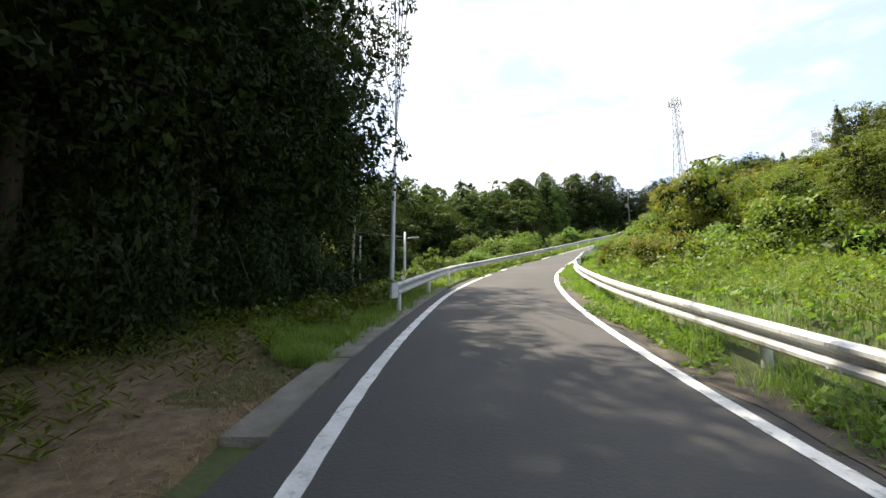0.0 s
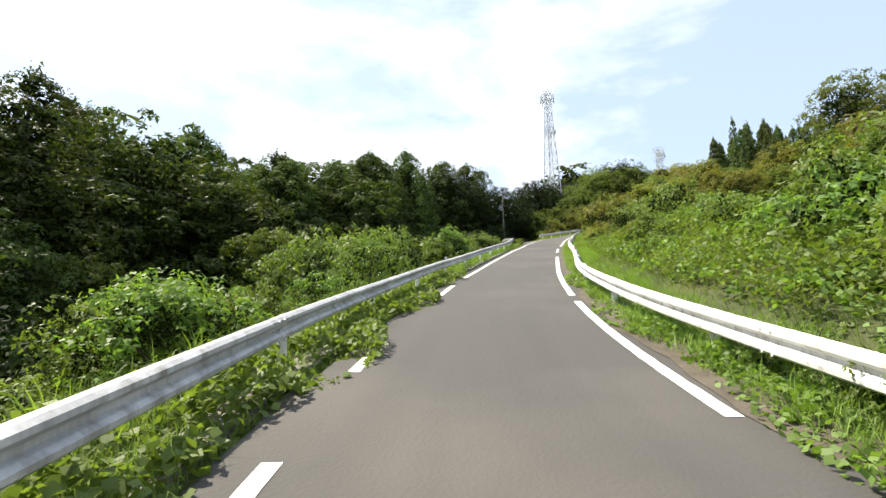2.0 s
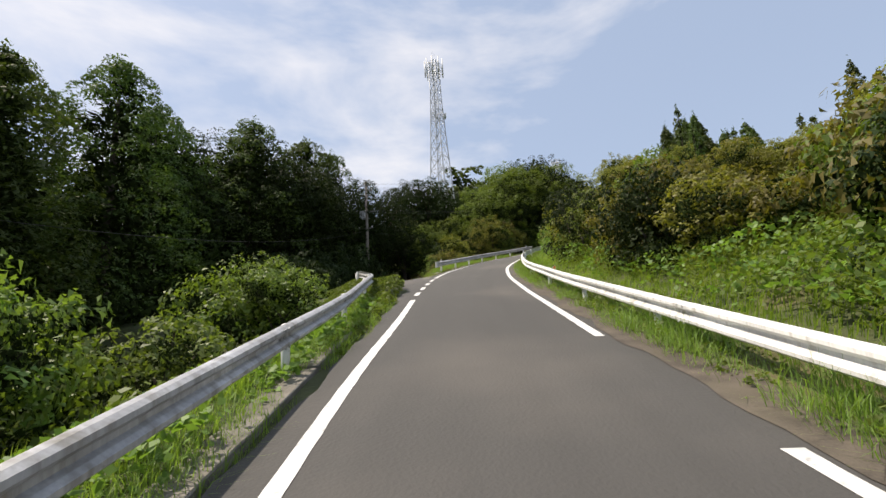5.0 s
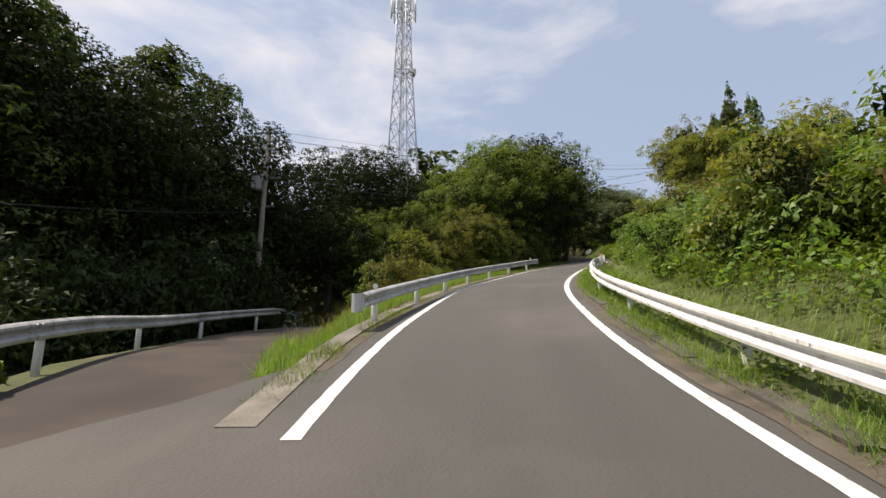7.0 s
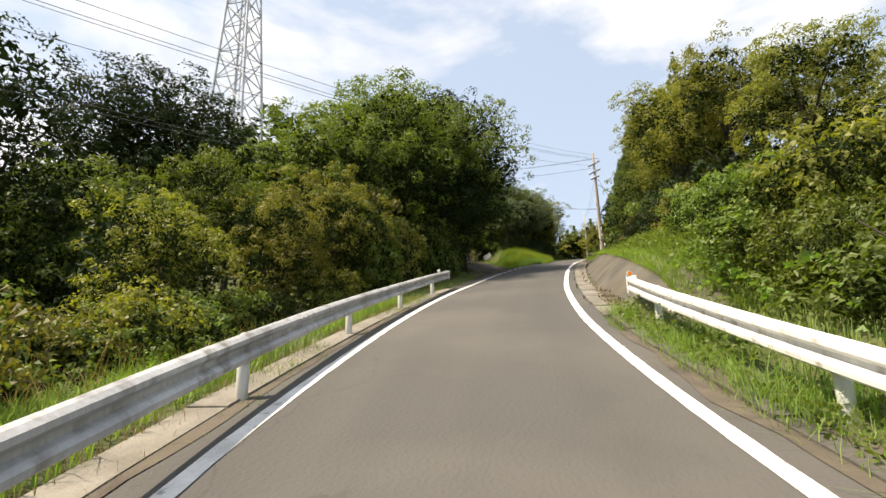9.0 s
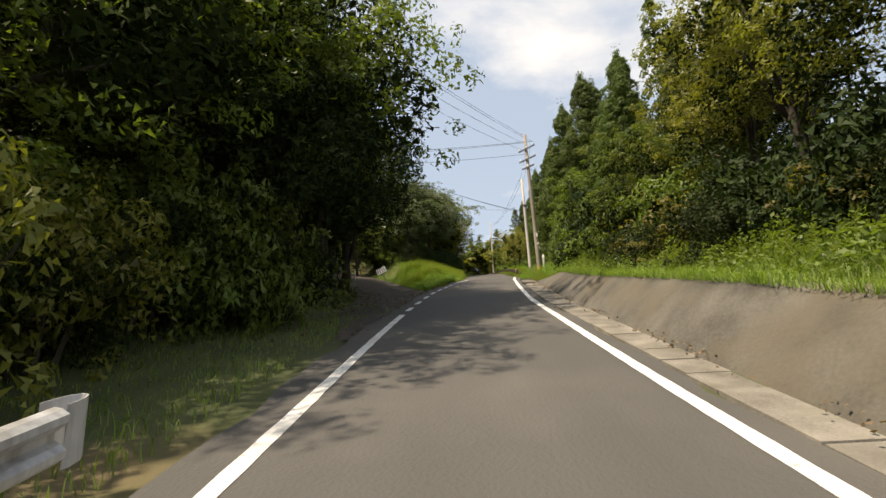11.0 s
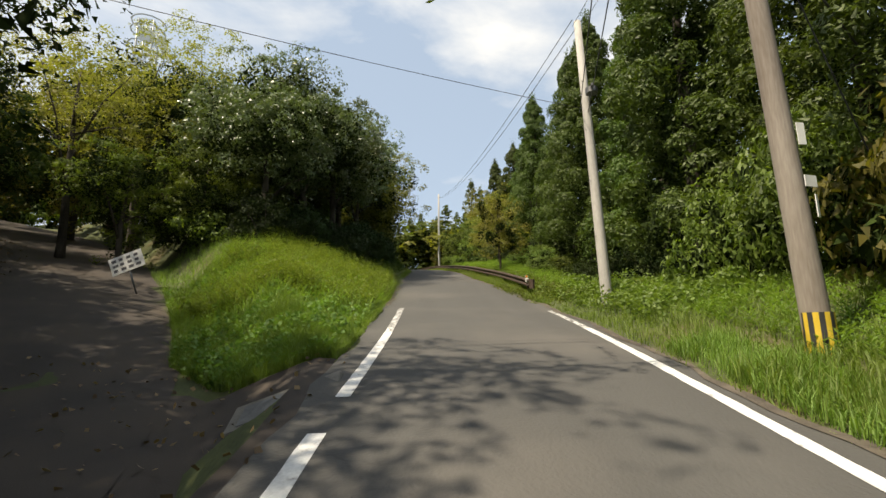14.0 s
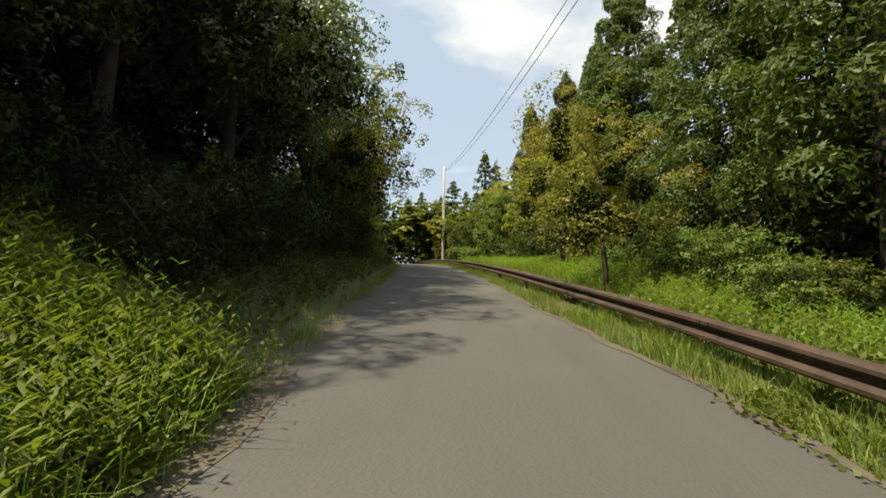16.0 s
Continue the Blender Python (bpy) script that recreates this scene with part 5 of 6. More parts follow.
# valley wood behind the first guardrail
spots("cypress", ((46.1, -25.3, 11.4), (42, -21, 10.0), (38, -17.5, 9.2), (34.5, -19, 12.0), (66.5, -18.0, 10.4), (61, -17.5, 9.4), (55, -19.0, 9.6), (49, -20.5, 10.0), (72, -19.0, 11.6), (74.4, -16.4, 12.8), (69.3, -16.4, 10.4), (90.0, -19.3, 14.6), (83.5, -17.5, 13.5), (79, -19.5, 13.0), (64, -19, 9.8), (58, -20, 9.0), (52, -22, 9.6), (38, -24, 9.8), (31, -22, 9.0), (68.0, -17.2, 11.4), (92.3, -18.8, 13.8), (86.5, -22.0, 14.6)), 1.3)
for k in range(34):
    FAR.append(("forest", 66 + 1.1 * k + 3 * math.sin(k * 2.1), 112 + 0.9 * k + 4 * math.cos(k * 1.7), 41.0 + 2 * math.sin(k), 1.3))
spots("forest_near", ((95.8, -16.8, 10.6), (93.0, -17.0, 11.5), (87.0, -17.5, 12.4), (96.4, -13.5, 6.2)), 1.1)
spots("broad_near", ((99.5, -15.5, 6.2), (102.0, -17.0, 6.8), (100.5, -13.8, 5.6), (103.5, -14.2, 6.6)), 1.1)
wood(["cypress", "forest"], 22, 76, -30, -17, 28, 7.5, 10.0, 3, apart=2.8, wide=1.25)
wood(["forest", "broad"], 22, 70, -16.5, -12.5, 14, 1.5, 4.0, 5, apart=2.6)
wood(["forest", "cypress"], 76, 94, -26, -18, 10, 7.5, 10.5, 6, apart=2.6, wide=1.2)
far_wood(["cypress", "forest", "cypress"], 22, 100, -50, -28, 66, 12, 15.5, 104)
# lit trees below the tower
spots("olive_near", ((95.5, -6.8, 3.4), (98.5, -6.0, 4.0), (101.0, -5.6, 5.2)))
spots("broad_near", ((102.8, -6.9, 7.6), (104.6, -9.8, 8.2), (100.0, -9.0, 5.8), (96.5, -10.5, 5.2)))
spots("oak_near", ((106.4, -7.2, 9.9), (109.8, -6.4, 11.4), (113.4, -4.9, 12.0), (112.0, -9.5, 12.4)), 1.08)
# shaded wood at the second side road
for x, y, h in ((58.5, 91.8, 9.5), (65.0, 94.6, 11.5), (68.0, 96.6, 12.5), (72.0, 99.4, 13.5), (75.8, 102.2, 10.8), (80.0, 105.0, 8.5), (84.0, 110.5, 6.5), (62.5, 97.0, 11.0), (67.0, 100.5, 12.5), (71.5, 104.0, 12.5), (77.0, 108.5, 12.5)):
    plant("forest_near", x, y, on_ground(x, y) + h, wide=1.15)
wood(["forest"], 114, 140, -30, -18, 12, 9, 12, 8, apart=2.8, wide=1.2)
far_wood(["forest"], 100, 150, -55, -30, 26, 9, 13, 108)
for x, y, h in ((83.0, 106.8, 6.0), (87.0, 112.5, 7.5), (60.5, 88.6, 8.5)):
    plant("forest_near", x, y, on_ground(x, y) + h, wide=1.1)
# Rows deep in the wood, added to shut out sky light from behind.
wood(["forest_near"], 106, 138, -24, -13, 14, 10, 13.5, 19, apart=2.6, wide=1.2)
wood(["cedar"], 124, 138, 12.0, 18, 8, 9, 11.5, 14, apart=2.5, wide=1.1)
for x, y, h in ((89.6, 108.0, 10.5), (93.6, 109.2, 12.0), (86.6, 111.5, 9.5), (97.8, 109.0, 12.5)):
    plant("open_tree", x, y, on_ground(x, y) + h, wide=1.1)
for x, y, h in ((78.3, 101.0, 10.2), (81.6, 104.2, 7.2)):
    plant("forest_near", x, y, on_ground(x, y) + h)
for x, y, h in ((91.0, 117.0, 8.5), (95.0, 115.0, 9.0), (98.5, 116.5, 12.0), (101.0, 112.0, 11.0), (97.0, 110.0, 10.5), (101.0, 107.5, 10.0)):
    plant("olive", x, y, on_ground(x, y) + h, wide=1.1)
plant("forest_near", 61.6, 93.8, 35.2, wide=0.9)
for x, y, top in ((23.4, 88.2, 29.6), (20.8, 87.0, 29.2), (28.2, 87.6, 27.8), (25.0, 91.0, 28.8), (30.6, 91.0, 29.0)):
    plant("forest_near", x, y, top, wide=1.05)
# Added for the shade it throws over the road before the side lane.
plant("forest_near", 63.6, 92.2, 35.6, wide=1.0)
plant("forest_near", 73.2, 97.0, 36.6, wide=1.2)
plant("forest_near", 76.4, 97.6, 37.5, wide=1.1)
plant("forest_near", 70.0, 95.0, 36.5, wide=1.1)
plant("forest_near", 75.6, 99.6, 35.4, wide=1.0)


def reaching_tree(foot, fork, tips, seed):
    """An open tree: long bare limbs over the road, with drooping leafy twigs."""
    rng = np.random.default_rng(seed)
    ob = thing("tree", "open-crowned tree with long limbs reaching over the road", "tree", Matrix.Translation(foot), "young trees")
    foot, fork = Vector(foot), Vector(fork) - Vector(foot)
    pieces = [tube([(0, 0, -0.4), fork * 0.5 + Vector((0.2, -0.15, 0)), fork], [0.16, 0.13, 0.09], 9)]
    spots_at = []
    for tip in tips:
        tip = Vector(tip) - foot
        path = [fork.lerp(tip, u) + Vector((0, 0, 0.16 * (tip - fork).length * math.sin(u * math.pi))) + Vector(rng.normal(size=3)) * 0.1 * (0 < u < 1) for u in np.linspace(0, 1, 7)]
        pieces.append(tube(path, [0.06, 0.05, 0.042, 0.034, 0.026, 0.018, 0.008], 6))
        for k in range(26):
            u = rng.uniform(0.18, 1.0)
            i = min(int(u * 6), 5)
            root = path[i].lerp(path[i + 1], u * 6 - i)
            way = Vector(rng.normal(size=3)) + (tip - fork).normalized() * 0.8
            way.z = -abs(way.z) * 0.5 + 0.15
            end = root + way.normalized() * rng.uniform(0.5, 1.3)
            mid = root.lerp(end, 0.5) + Vector((0, 0, 0.1))
            pieces.append(tube([root, mid, end], [0.011, 0.007, 0.003], 4))
            for _ in range(int(rng.integers(9, 30))):
                w = rng.uniform(0.25, 1.05)
                q = (root.lerp(mid, w * 2) if w < 0.5 else mid.lerp(end, w * 2 - 1)) + Vector(rng.normal(size=3)) * 0.07
                spots_at.append(tuple(q))
    part("trunk", mesh_of("trunk", *join_all(pieces), BARK, True), ob)
    pts = np.array(spots_at)
    part("crown", quads_mesh("crown", leaf_verts(pts, rng.normal(size=pts.shape) * 0.6 + [0, 0, 0.8], 0.13, 0.055, rng, 0.5), LEAF_MID), ob)


reaching_tree((75.9, 98.0, on_ground(75.9, 98.0)), (76.9, 97.0, 29.6), ((80.6, 90.2, 30.0), (79.4, 92.4, 31.6), (78.0, 93.6, 31.0), (81.5, 95.6, 32.0), (79.0, 95.2, 30.2)), 3)
# trees on the grassy corner
for x, y, h in ((91.6, 103.4, 5.0), (90.0, 105.6, 5.4), (93.6, 102.8, 4.6)):
    plant("broad_near", x, y, on_ground(x, y) + h, wide=1.1)
plant("glossy", 95.6, 103.0, on_ground(95.6, 103.0) + 10.2, wide=0.95)
spots("glossy", ((145.6, -7.0, 9.6), (150.2, -6.6, 11.5), (154.6, -6.0, 12.5), (159.5, -6.6, 13.0)))
# Backing trees, added to block sky light over the bank.
spots("forest_near", ((152.5, -10.0, 13.0), (149.5, -13.5, 12.0), (157.0, -10.5, 14.0), (161.5, -10.5, 13.5), (165.5, -9.5, 13.0)), 1.1)
spots("olive_near", ((163.5, -5.6, 11.5), (168, -4.9, 12.2), (173, -5.2, 10.4), (178, -6.2, 9.0)), 1.12)
wood(["forest"], 142, 200, -18, -9.0, 14, 8, 11, 9, apart=2.6)
far_wood(["forest", "cedar"], 150, 214, -40, -16, 26, 8, 12, 109)
# right bank and hill
wood(["olive", "broad", "olive", "olive"], 0, 95, 8.0, 14.0, 36, 3.3, 4.9, 10, apart=2.4)
wood(["olive", "broad"], 5, 108, 14.0, 20.0, 26, 4.6, 5.8, 11, apart=2.8, wide=1.25)
far_wood(["olive", "broad", "forest"], 0, 112, 20, 34, 44, 5.4, 7.0, 110)
spots("broad", ((63.4, 23.5, 11.2), (67.0, 25.0, 8.6)))
spots("olive", ((68.0, 21.0, 7.9), (71.5, 10.8, 5.1)))
spots("cedar", ((87.9, 21.9, 9.0), (91.0, 22.5, 8.0), (85.2, 22.2, 8.0)), 0.95)
spots("cedar", ((66.0, 16.2, 8.0), (68.6, 17.6, 7.3)), 1.0)
spots("cedar", ((122.8, 10.8, 15.4), (124.6, 12.4, 14.2), (120.6, 12.2, 12.8), (24, 14.5, 6.8)), 0.75)
spots("light_tree", ((63.5, 13.6, 4.2), (31.0, 8.6, 3.6), (44.5, -7.6, 2.5), (47.2, -7.2, 2.1), (42.2, -8.6, 2.2), (59.4, -6.3, 2.9)), 1.1)
spots("broad_near", ((9.5, 8.2, 3.8), (13.5, 8.4, 3.6), (12, 10.8, 5.0), (29, 8.8, 3.8), (35, 9.5, 4.2)))
spots("olive_near", ((76, 8.6, 3.8), (80, 8.4, 4.0), (84, 8.2, 4.2), (89, 8.2, 4.0), (94, 8.6, 4.6), (97, 11.5, 6.6), (104, 12.0, 8.4)))
spots("olive_high", ((98.6, 7.5, 6.4), (102.6, 7.3, 8.0), (106.0, 7.0, 8.2), (109.6, 7.6, 8.6), (113.0, 8.8, 8.4)), 1.05)
# cedars beyond the cut
spots("cedar_near", ((115.4, 10.5, 11.6), (119.0, 9.8, 11.0), (125.0, 9.0, 12.0), (128.5, 10.0, 14.5), (133.0, 9.2, 15.0), (136.5, 10.8, 16.0), (141.0, 8.8, 15.5), (145.0, 10.0, 15.5), (149.0, 8.2, 14.5), (153.5, 8.8, 14.0), (158.0, 7.8, 13.2), (162.4, 8.2, 12.1), (165.4, 7.4, 11.5), (170, 7.2, 11.0)))
wood(["cedar"], 138, 200, 11.5, 17, 24, 13, 16, 12, apart=2.5, wide=1.1)
far_wood(["cedar"], 128, 214, 20, 36, 40, 9, 12.5, 112)
spots("broad_near", ((117.5, 7.4, 6.6), (126.5, 7.8, 8.0), (122, 8.2, 6.0)))
spots("thin", ((151.0, 3.8, 5.8), (157.0, 4.6, 6.4)), 1.15)
# far end of the road
spots("broad", ((180, -6.0, 8.0), (185, -5.4, 7.5), (190, -5.2, 7.0), (195, -5.0, 6.5), (177, 6.4, 6.5), (183, 6.0, 6.0), (189, 6.2, 6.0)))
for k in range(22):
    FAR.append((("olive", "cedar", "broad")[k % 3], 146 + 4 * math.sin(k * 1.7), 94 + 1.7 * k, 43.5 + 1.8 * math.sin(k * 2.9), 1.7))
wood(["cedar", "olive"], 197, 214, -8, 14, 14, 5, 8, 13, apart=1.8)
far_wood(["cedar"], 196, 214, -20, 20, 20, 8, 11, 113)
for k in range(30):
    FAR.append(("cedar", 142 + 30 * k / 29, 134 - 50 * k / 29, 44 + 2.5 * math.sin(k * 1.9), 1.3))


def join_far(kind):
    """All the distant trees of one kind, too many to count, as one wood."""
    rng = random.Random(5)
    leaves, cores, faces, base = [], [], [], 0
    mat = {"forest": LEAF_DARK, "cypress": LEAF_DARK, "cedar": LEAF_CEDAR, "olive": LEAF_OLIVE, "broad": LEAF_MID}[kind]
    kinds = {"forest": lambda k: broad_crown(k, 3.6, 4.6, 5.4, 8, 50, 12, 0.55, mat, skirt=0.35)[0], "olive": lambda k: broad_crown(k, 3.0, 3.0, 3.4, 8, 50, 12, 0.45, mat, skirt=0.35)[0], "broad": lambda k: broad_crown(k, 3.2, 3.4, 4.2, 8, 50, 12, 0.46, mat, skirt=0.35)[0],
             "cedar": lambda k: cone_crown(k, 2.5, 13, 0.8, 60, 12, 0.46, mat), "cypress": lambda k: cone_crown(k, 2.3, 12, 0.6, 60, 12, 0.46, mat, 0.6, 0.6, 0.5)}
    tall = {"forest": 10.0, "olive": 6.4, "broad": 7.6, "cedar": 13.0, "cypress": 12.0}[kind]
    shapes = []
    for k in range(3):
        me = kinds[kind](300 + k)
        v = np.empty(len(me.vertices) * 3)
        me.vertices.foreach_get("co", v)
        slot = np.empty(len(me.polygons), int)
        me.polygons.foreach_get("material_index", slot)
        cut = 3 * int((slot == 0).sum())
        li = np.empty(len(me.loops), int)
        me.loops.foreach_get("vertex_index", li)
        v = v.reshape(-1, 3)
        shapes.append((v[:cut], v[cut:], li[cut:].reshape(-1, 3) - cut))
        bpy.data.meshes.remove(me)
    for _, x, y, top, wide in [f for f in FAR if f[0] == kind]:
        z = on_ground(x, y)
        k = max(top - z, 2) / tall
        a = rng.uniform(0, 6.28)
        m = np.array([[math.cos(a), math.sin(a), 0], [-math.sin(a), math.cos(a), 0], [0, 0, 1]]) * np.array([k * wide, k * wide, k])
        lv, cv, cf = shapes[rng.randrange(3)]
        leaves.append(lv @ m + [x, y, z])
        cores.append(cv @ m + [x, y, z])
        faces.append(cf + base)
        base += len(cv)
    if leaves:
        thing("far_wood", "dense distant wood of " + {"forest": "dark broadleaf trees", "cypress": "dark conifers", "cedar": "green cedars", "olive": "olive green trees", "broad": "green broadleaf trees"}[kind], "wood", kind="stuff", me=tri_mesh("far_wood", np.concatenate(leaves), mat, (np.concatenate(cores), np.concatenate(faces))))


for k in range(26):
    FAR.append(("broad", 70 + 1.75 * k, 124 + 0.75 * k + 5 * math.sin(k * 2.3), 42.0 + 2 * math.sin(k * 1.3), 1.4))
for far_kind in ("forest", "cypress", "cedar", "olive", "broad"):
    join_far(far_kind)


# ---- shrubs ----
SHRUBS, NEAR_SHRUBS = {}, {}
# The dark sort takes the shade-coloured leaf, for unlit undergrowth.
for name, mat, leaf, per, rx, rz in (("dark", LEAF_SHADE, 0.15, 18, 1.3, 1.0), ("mid", LEAF_MID, 0.15, 20, 1.3, 1.0), ("light", LEAF_LIGHT, 0.145, 20, 1.3, 1.1), ("vine", LEAF_LIGHT, 0.17, 20, 1.5, 0.75), ("olive", LEAF_OLIVE, 0.15, 20, 1.3, 1.0)):
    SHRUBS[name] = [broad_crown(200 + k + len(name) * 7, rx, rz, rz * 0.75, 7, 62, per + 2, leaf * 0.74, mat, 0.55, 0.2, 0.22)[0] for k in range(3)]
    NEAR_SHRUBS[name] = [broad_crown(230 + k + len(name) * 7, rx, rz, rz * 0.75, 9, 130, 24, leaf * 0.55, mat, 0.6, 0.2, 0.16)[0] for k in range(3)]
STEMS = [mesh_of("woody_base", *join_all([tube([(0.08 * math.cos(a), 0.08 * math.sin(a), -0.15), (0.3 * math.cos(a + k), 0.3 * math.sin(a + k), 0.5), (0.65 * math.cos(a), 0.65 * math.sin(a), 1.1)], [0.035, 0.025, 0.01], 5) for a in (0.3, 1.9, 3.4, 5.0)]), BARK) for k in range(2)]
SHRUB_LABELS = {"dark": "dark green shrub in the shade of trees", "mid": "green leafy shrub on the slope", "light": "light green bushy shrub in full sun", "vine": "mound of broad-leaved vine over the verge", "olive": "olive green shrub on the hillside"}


FAR_SHRUBS = []


def shrub(kind, x, y, size, tall=1.0):
    rng = random.Random(count[0] * 11 + 3)
    count[0] += 1
    s, d, _ = along([x], [y])
    near = -6.0 < d[0] < 6.1 and s[0] < 138 or 138 < s[0] < 164 and -8 < d[0] < 10
    if not near:
        a = rng.uniform(0, 6.28)
        FAR_SHRUBS.append((kind, count[0] % 3, x, y, on_ground(x, y) - 0.1, size, tall, a))
        return
    ob = thing("shrub", SHRUB_LABELS[kind], "shrub", Matrix.LocRotScale((x, y, on_ground(x, y) - 0.1), Euler((0, 0, rng.uniform(0, 6.28))), (size, size, size * tall)), kind + " shrubs")
    part("foliage", NEAR_SHRUBS[kind][count[0] % 3], ob)
    part("woody_base", STEMS[count[0] % 2], ob)


def thicket(kinds, s0, s1, d0, d1, n, size0, size1, seed, room=0.9, tall=1.0):
    rng = random.Random(seed)
    done = tries = 0
    while done < n and tries < n * 20:
        tries += 1
        s, d = rng.uniform(s0, s1), rng.uniform(d0, d1)
        p = place(s, d)
        k = rng.uniform(size0, size1)
        if clear(p.x, p.y, room * k):
            shrub(rng.choice(kinds), p.x, p.y, k, tall * rng.uniform(0.85, 1.25))
            done += 1


thicket(["vine", "light", "mid"], 19, 40, -6.5, -4.0, 16, 0.8, 1.2, 31)
thicket(["light", "light", "mid"], 41, 48.5, -9.0, -5.6, 12, 1.2, 1.7, 32, tall=1.5)
thicket(["vine", "mid"], 48, 57, -6.4, -4.8, 7, 0.5, 0.8, 58)
thicket(["light", "light", "mid"], 57.5, 61.5, -7.6, -5.6, 6, 1.0, 1.4, 56, tall=1.4)
thicket(["dark"], 49, 57, -11.0, -7.0, 14, 1.0, 1.5, 57)
thicket(["mid", "vine", "light"], 56, 70, -8.0, -4.6, 12, 0.9, 1.5, 33)
thicket(["dark", "mid"], 20, 72, -13, -9, 18, 1.4, 2.2, 34)
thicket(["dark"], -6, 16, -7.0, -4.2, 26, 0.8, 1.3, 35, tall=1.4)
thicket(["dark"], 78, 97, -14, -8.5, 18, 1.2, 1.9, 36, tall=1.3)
thicket(["olive", "mid"], 88, 101, -7.0, -4.6, 8, 0.7, 1.1, 37)
thicket(["mid", "olive", "mid"], 100, 112, -6.6, -4.4, 16, 1.1, 1.7, 38, tall=1.25)
thicket(["light", "mid", "vine"], 0, 60, 6.4, 9.0, 22, 0.8, 1.2, 39)
thicket(["olive", "olive", "mid", "vine"], 58, 97, 5.4, 8.0, 34, 0.8, 1.4, 40)
thicket(["olive", "mid"], 0, 95, 9, 14, 20, 1.4, 2.2, 41)
thicket(["olive", "mid", "olive", "dark"], 51, 80, 5.0, 6.6, 24, 0.9, 1.3, 60, room=0.6, tall=1.25)
thicket(["vine", "light", "mid", "olive"], 15, 60, 4.7, 7.4, 34, 0.5, 0.85, 48)
thicket(["light", "vine", "mid"], 84, 98, 4.4, 6.4, 18, 0.6, 1.0, 49)
thicket(["olive", "mid", "light"], 93, 98, 4.6, 6.4, 8, 0.8, 1.1, 63)
thicket(["mid", "olive", "dark"], 113, 128, 6.2, 9.0, 20, 1.0, 1.6, 42, tall=1.2)
thicket(["dark"], 97, 114, 6.4, 9.6, 26, 0.9, 1.4, 59, room=0.6, tall=1.2)
thicket(["dark", "olive", "dark"], 97, 116, 5.5, 7.2, 24, 0.7, 1.05, 67, room=0.5)
thicket(["mid", "olive", "light", "dark"], 90, 106, -7.6, -4.9, 24, 0.7, 1.1, 68, room=0.5)
thicket(["dark"], 84, 112, -25, -14, 40, 1.7, 2.5, 50, tall=1.2)
thicket(["vine"], 27, 31, 3.3, 3.7, 3, 0.35, 0.45, 51, room=0.1)
thicket(["dark"], 140, 190, 6.0, 8.6, 30, 0.6, 1.0, 43)
thicket(["mid", "olive", "mid"], 127.5, 138, 6.4, 8.6, 14, 0.9, 1.3, 53, tall=1.7)
thicket(["dark"], 130, 175, 9.5, 14.0, 26, 1.3, 1.8, 54, tall=1.3)
thicket(["light", "mid"], 143, 160, 4.8, 6.4, 10, 0.5, 0.8, 44)
thicket(["dark"], 148, 164, -10.0, -6.8, 14, 0.9, 1.4, 45)
thicket(["dark"], 143.6, 166, -6.8, -3.3, 32, 0.7, 1.15, 66, room=0.6, tall=1.2)
thicket(["dark", "mid"], 164, 200, -7.0, -4.0, 18, 0.9, 1.5, 65)
thicket(["mid", "dark"], 138, 150, -11.5, -8.0, 10, 0.9, 1.4, 46)
thicket(["olive", "light", "mid"], 170, 212, 3.8, 7.0, 14, 0.8, 1.4, 47)
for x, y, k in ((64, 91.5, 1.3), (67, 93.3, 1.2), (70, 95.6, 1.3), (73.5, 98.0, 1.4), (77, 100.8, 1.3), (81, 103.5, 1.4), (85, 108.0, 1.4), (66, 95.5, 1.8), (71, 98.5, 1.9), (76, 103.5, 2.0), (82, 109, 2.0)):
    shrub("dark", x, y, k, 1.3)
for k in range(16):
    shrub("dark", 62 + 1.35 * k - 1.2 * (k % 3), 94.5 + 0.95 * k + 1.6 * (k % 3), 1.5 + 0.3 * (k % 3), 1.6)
for x, y in ((84, 113), (88, 118), (91, 123), (94, 128), (86, 119), (90, 129), (82, 117), (97, 136), (102, 134), (93, 135), (103, 126)):
    shrub("mid", x, y, 2.0, 1.5)
for k in range(15):
    shrub(("mid", "dark")[k % 2], 97 + 1.2 * k, 137 - 1.15 * k + 1.5 * (k % 3), 2.8, 1.7)


def join_shrubs(kind):
    """The undergrowth further off, as one mass of each sort."""
    leaves, cores, faces, base = [], [], [], 0
    shapes = []
    for me in SHRUBS[kind]:
        v = np.empty(len(me.vertices) * 3)
        me.vertices.foreach_get("co", v)
        slot = np.empty(len(me.polygons), int)
        me.polygons.foreach_get("material_index", slot)
        v, cut = v.reshape(-1, 3), 3 * int((slot == 0).sum())
        shapes.append((v[:cut], v[cut:]))
    for _, k, x, y, z, size, tall, a in [f for f in FAR_SHRUBS if f[0] == kind]:
        m = np.array([[math.cos(a), math.sin(a), 0], [-math.sin(a), math.cos(a), 0], [0, 0, 1]]) * np.array([size, size, size * tall])
        leaves.append(shapes[k][0] @ m + [x, y, z])
        cores.append(shapes[k][1] @ m + [x, y, z])
        faces.append(np.arange(len(shapes[k][1])).reshape(-1, 3) + base)
        base += len(shapes[k][1])
    if leaves:
        thing("undergrowth", {"dark": "dark undergrowth beneath the trees", "mid": "green undergrowth on the slopes", "light": "light green undergrowth in the sun", "vine": "vine-covered undergrowth", "olive": "olive green undergrowth on the hillside"}[kind], "undergrowth", kind="stuff", me=tri_mesh("undergrowth", np.concatenate(leaves), SHRUBS[kind][0].materials[0], (np.concatenate(cores), np.concatenate(faces))))


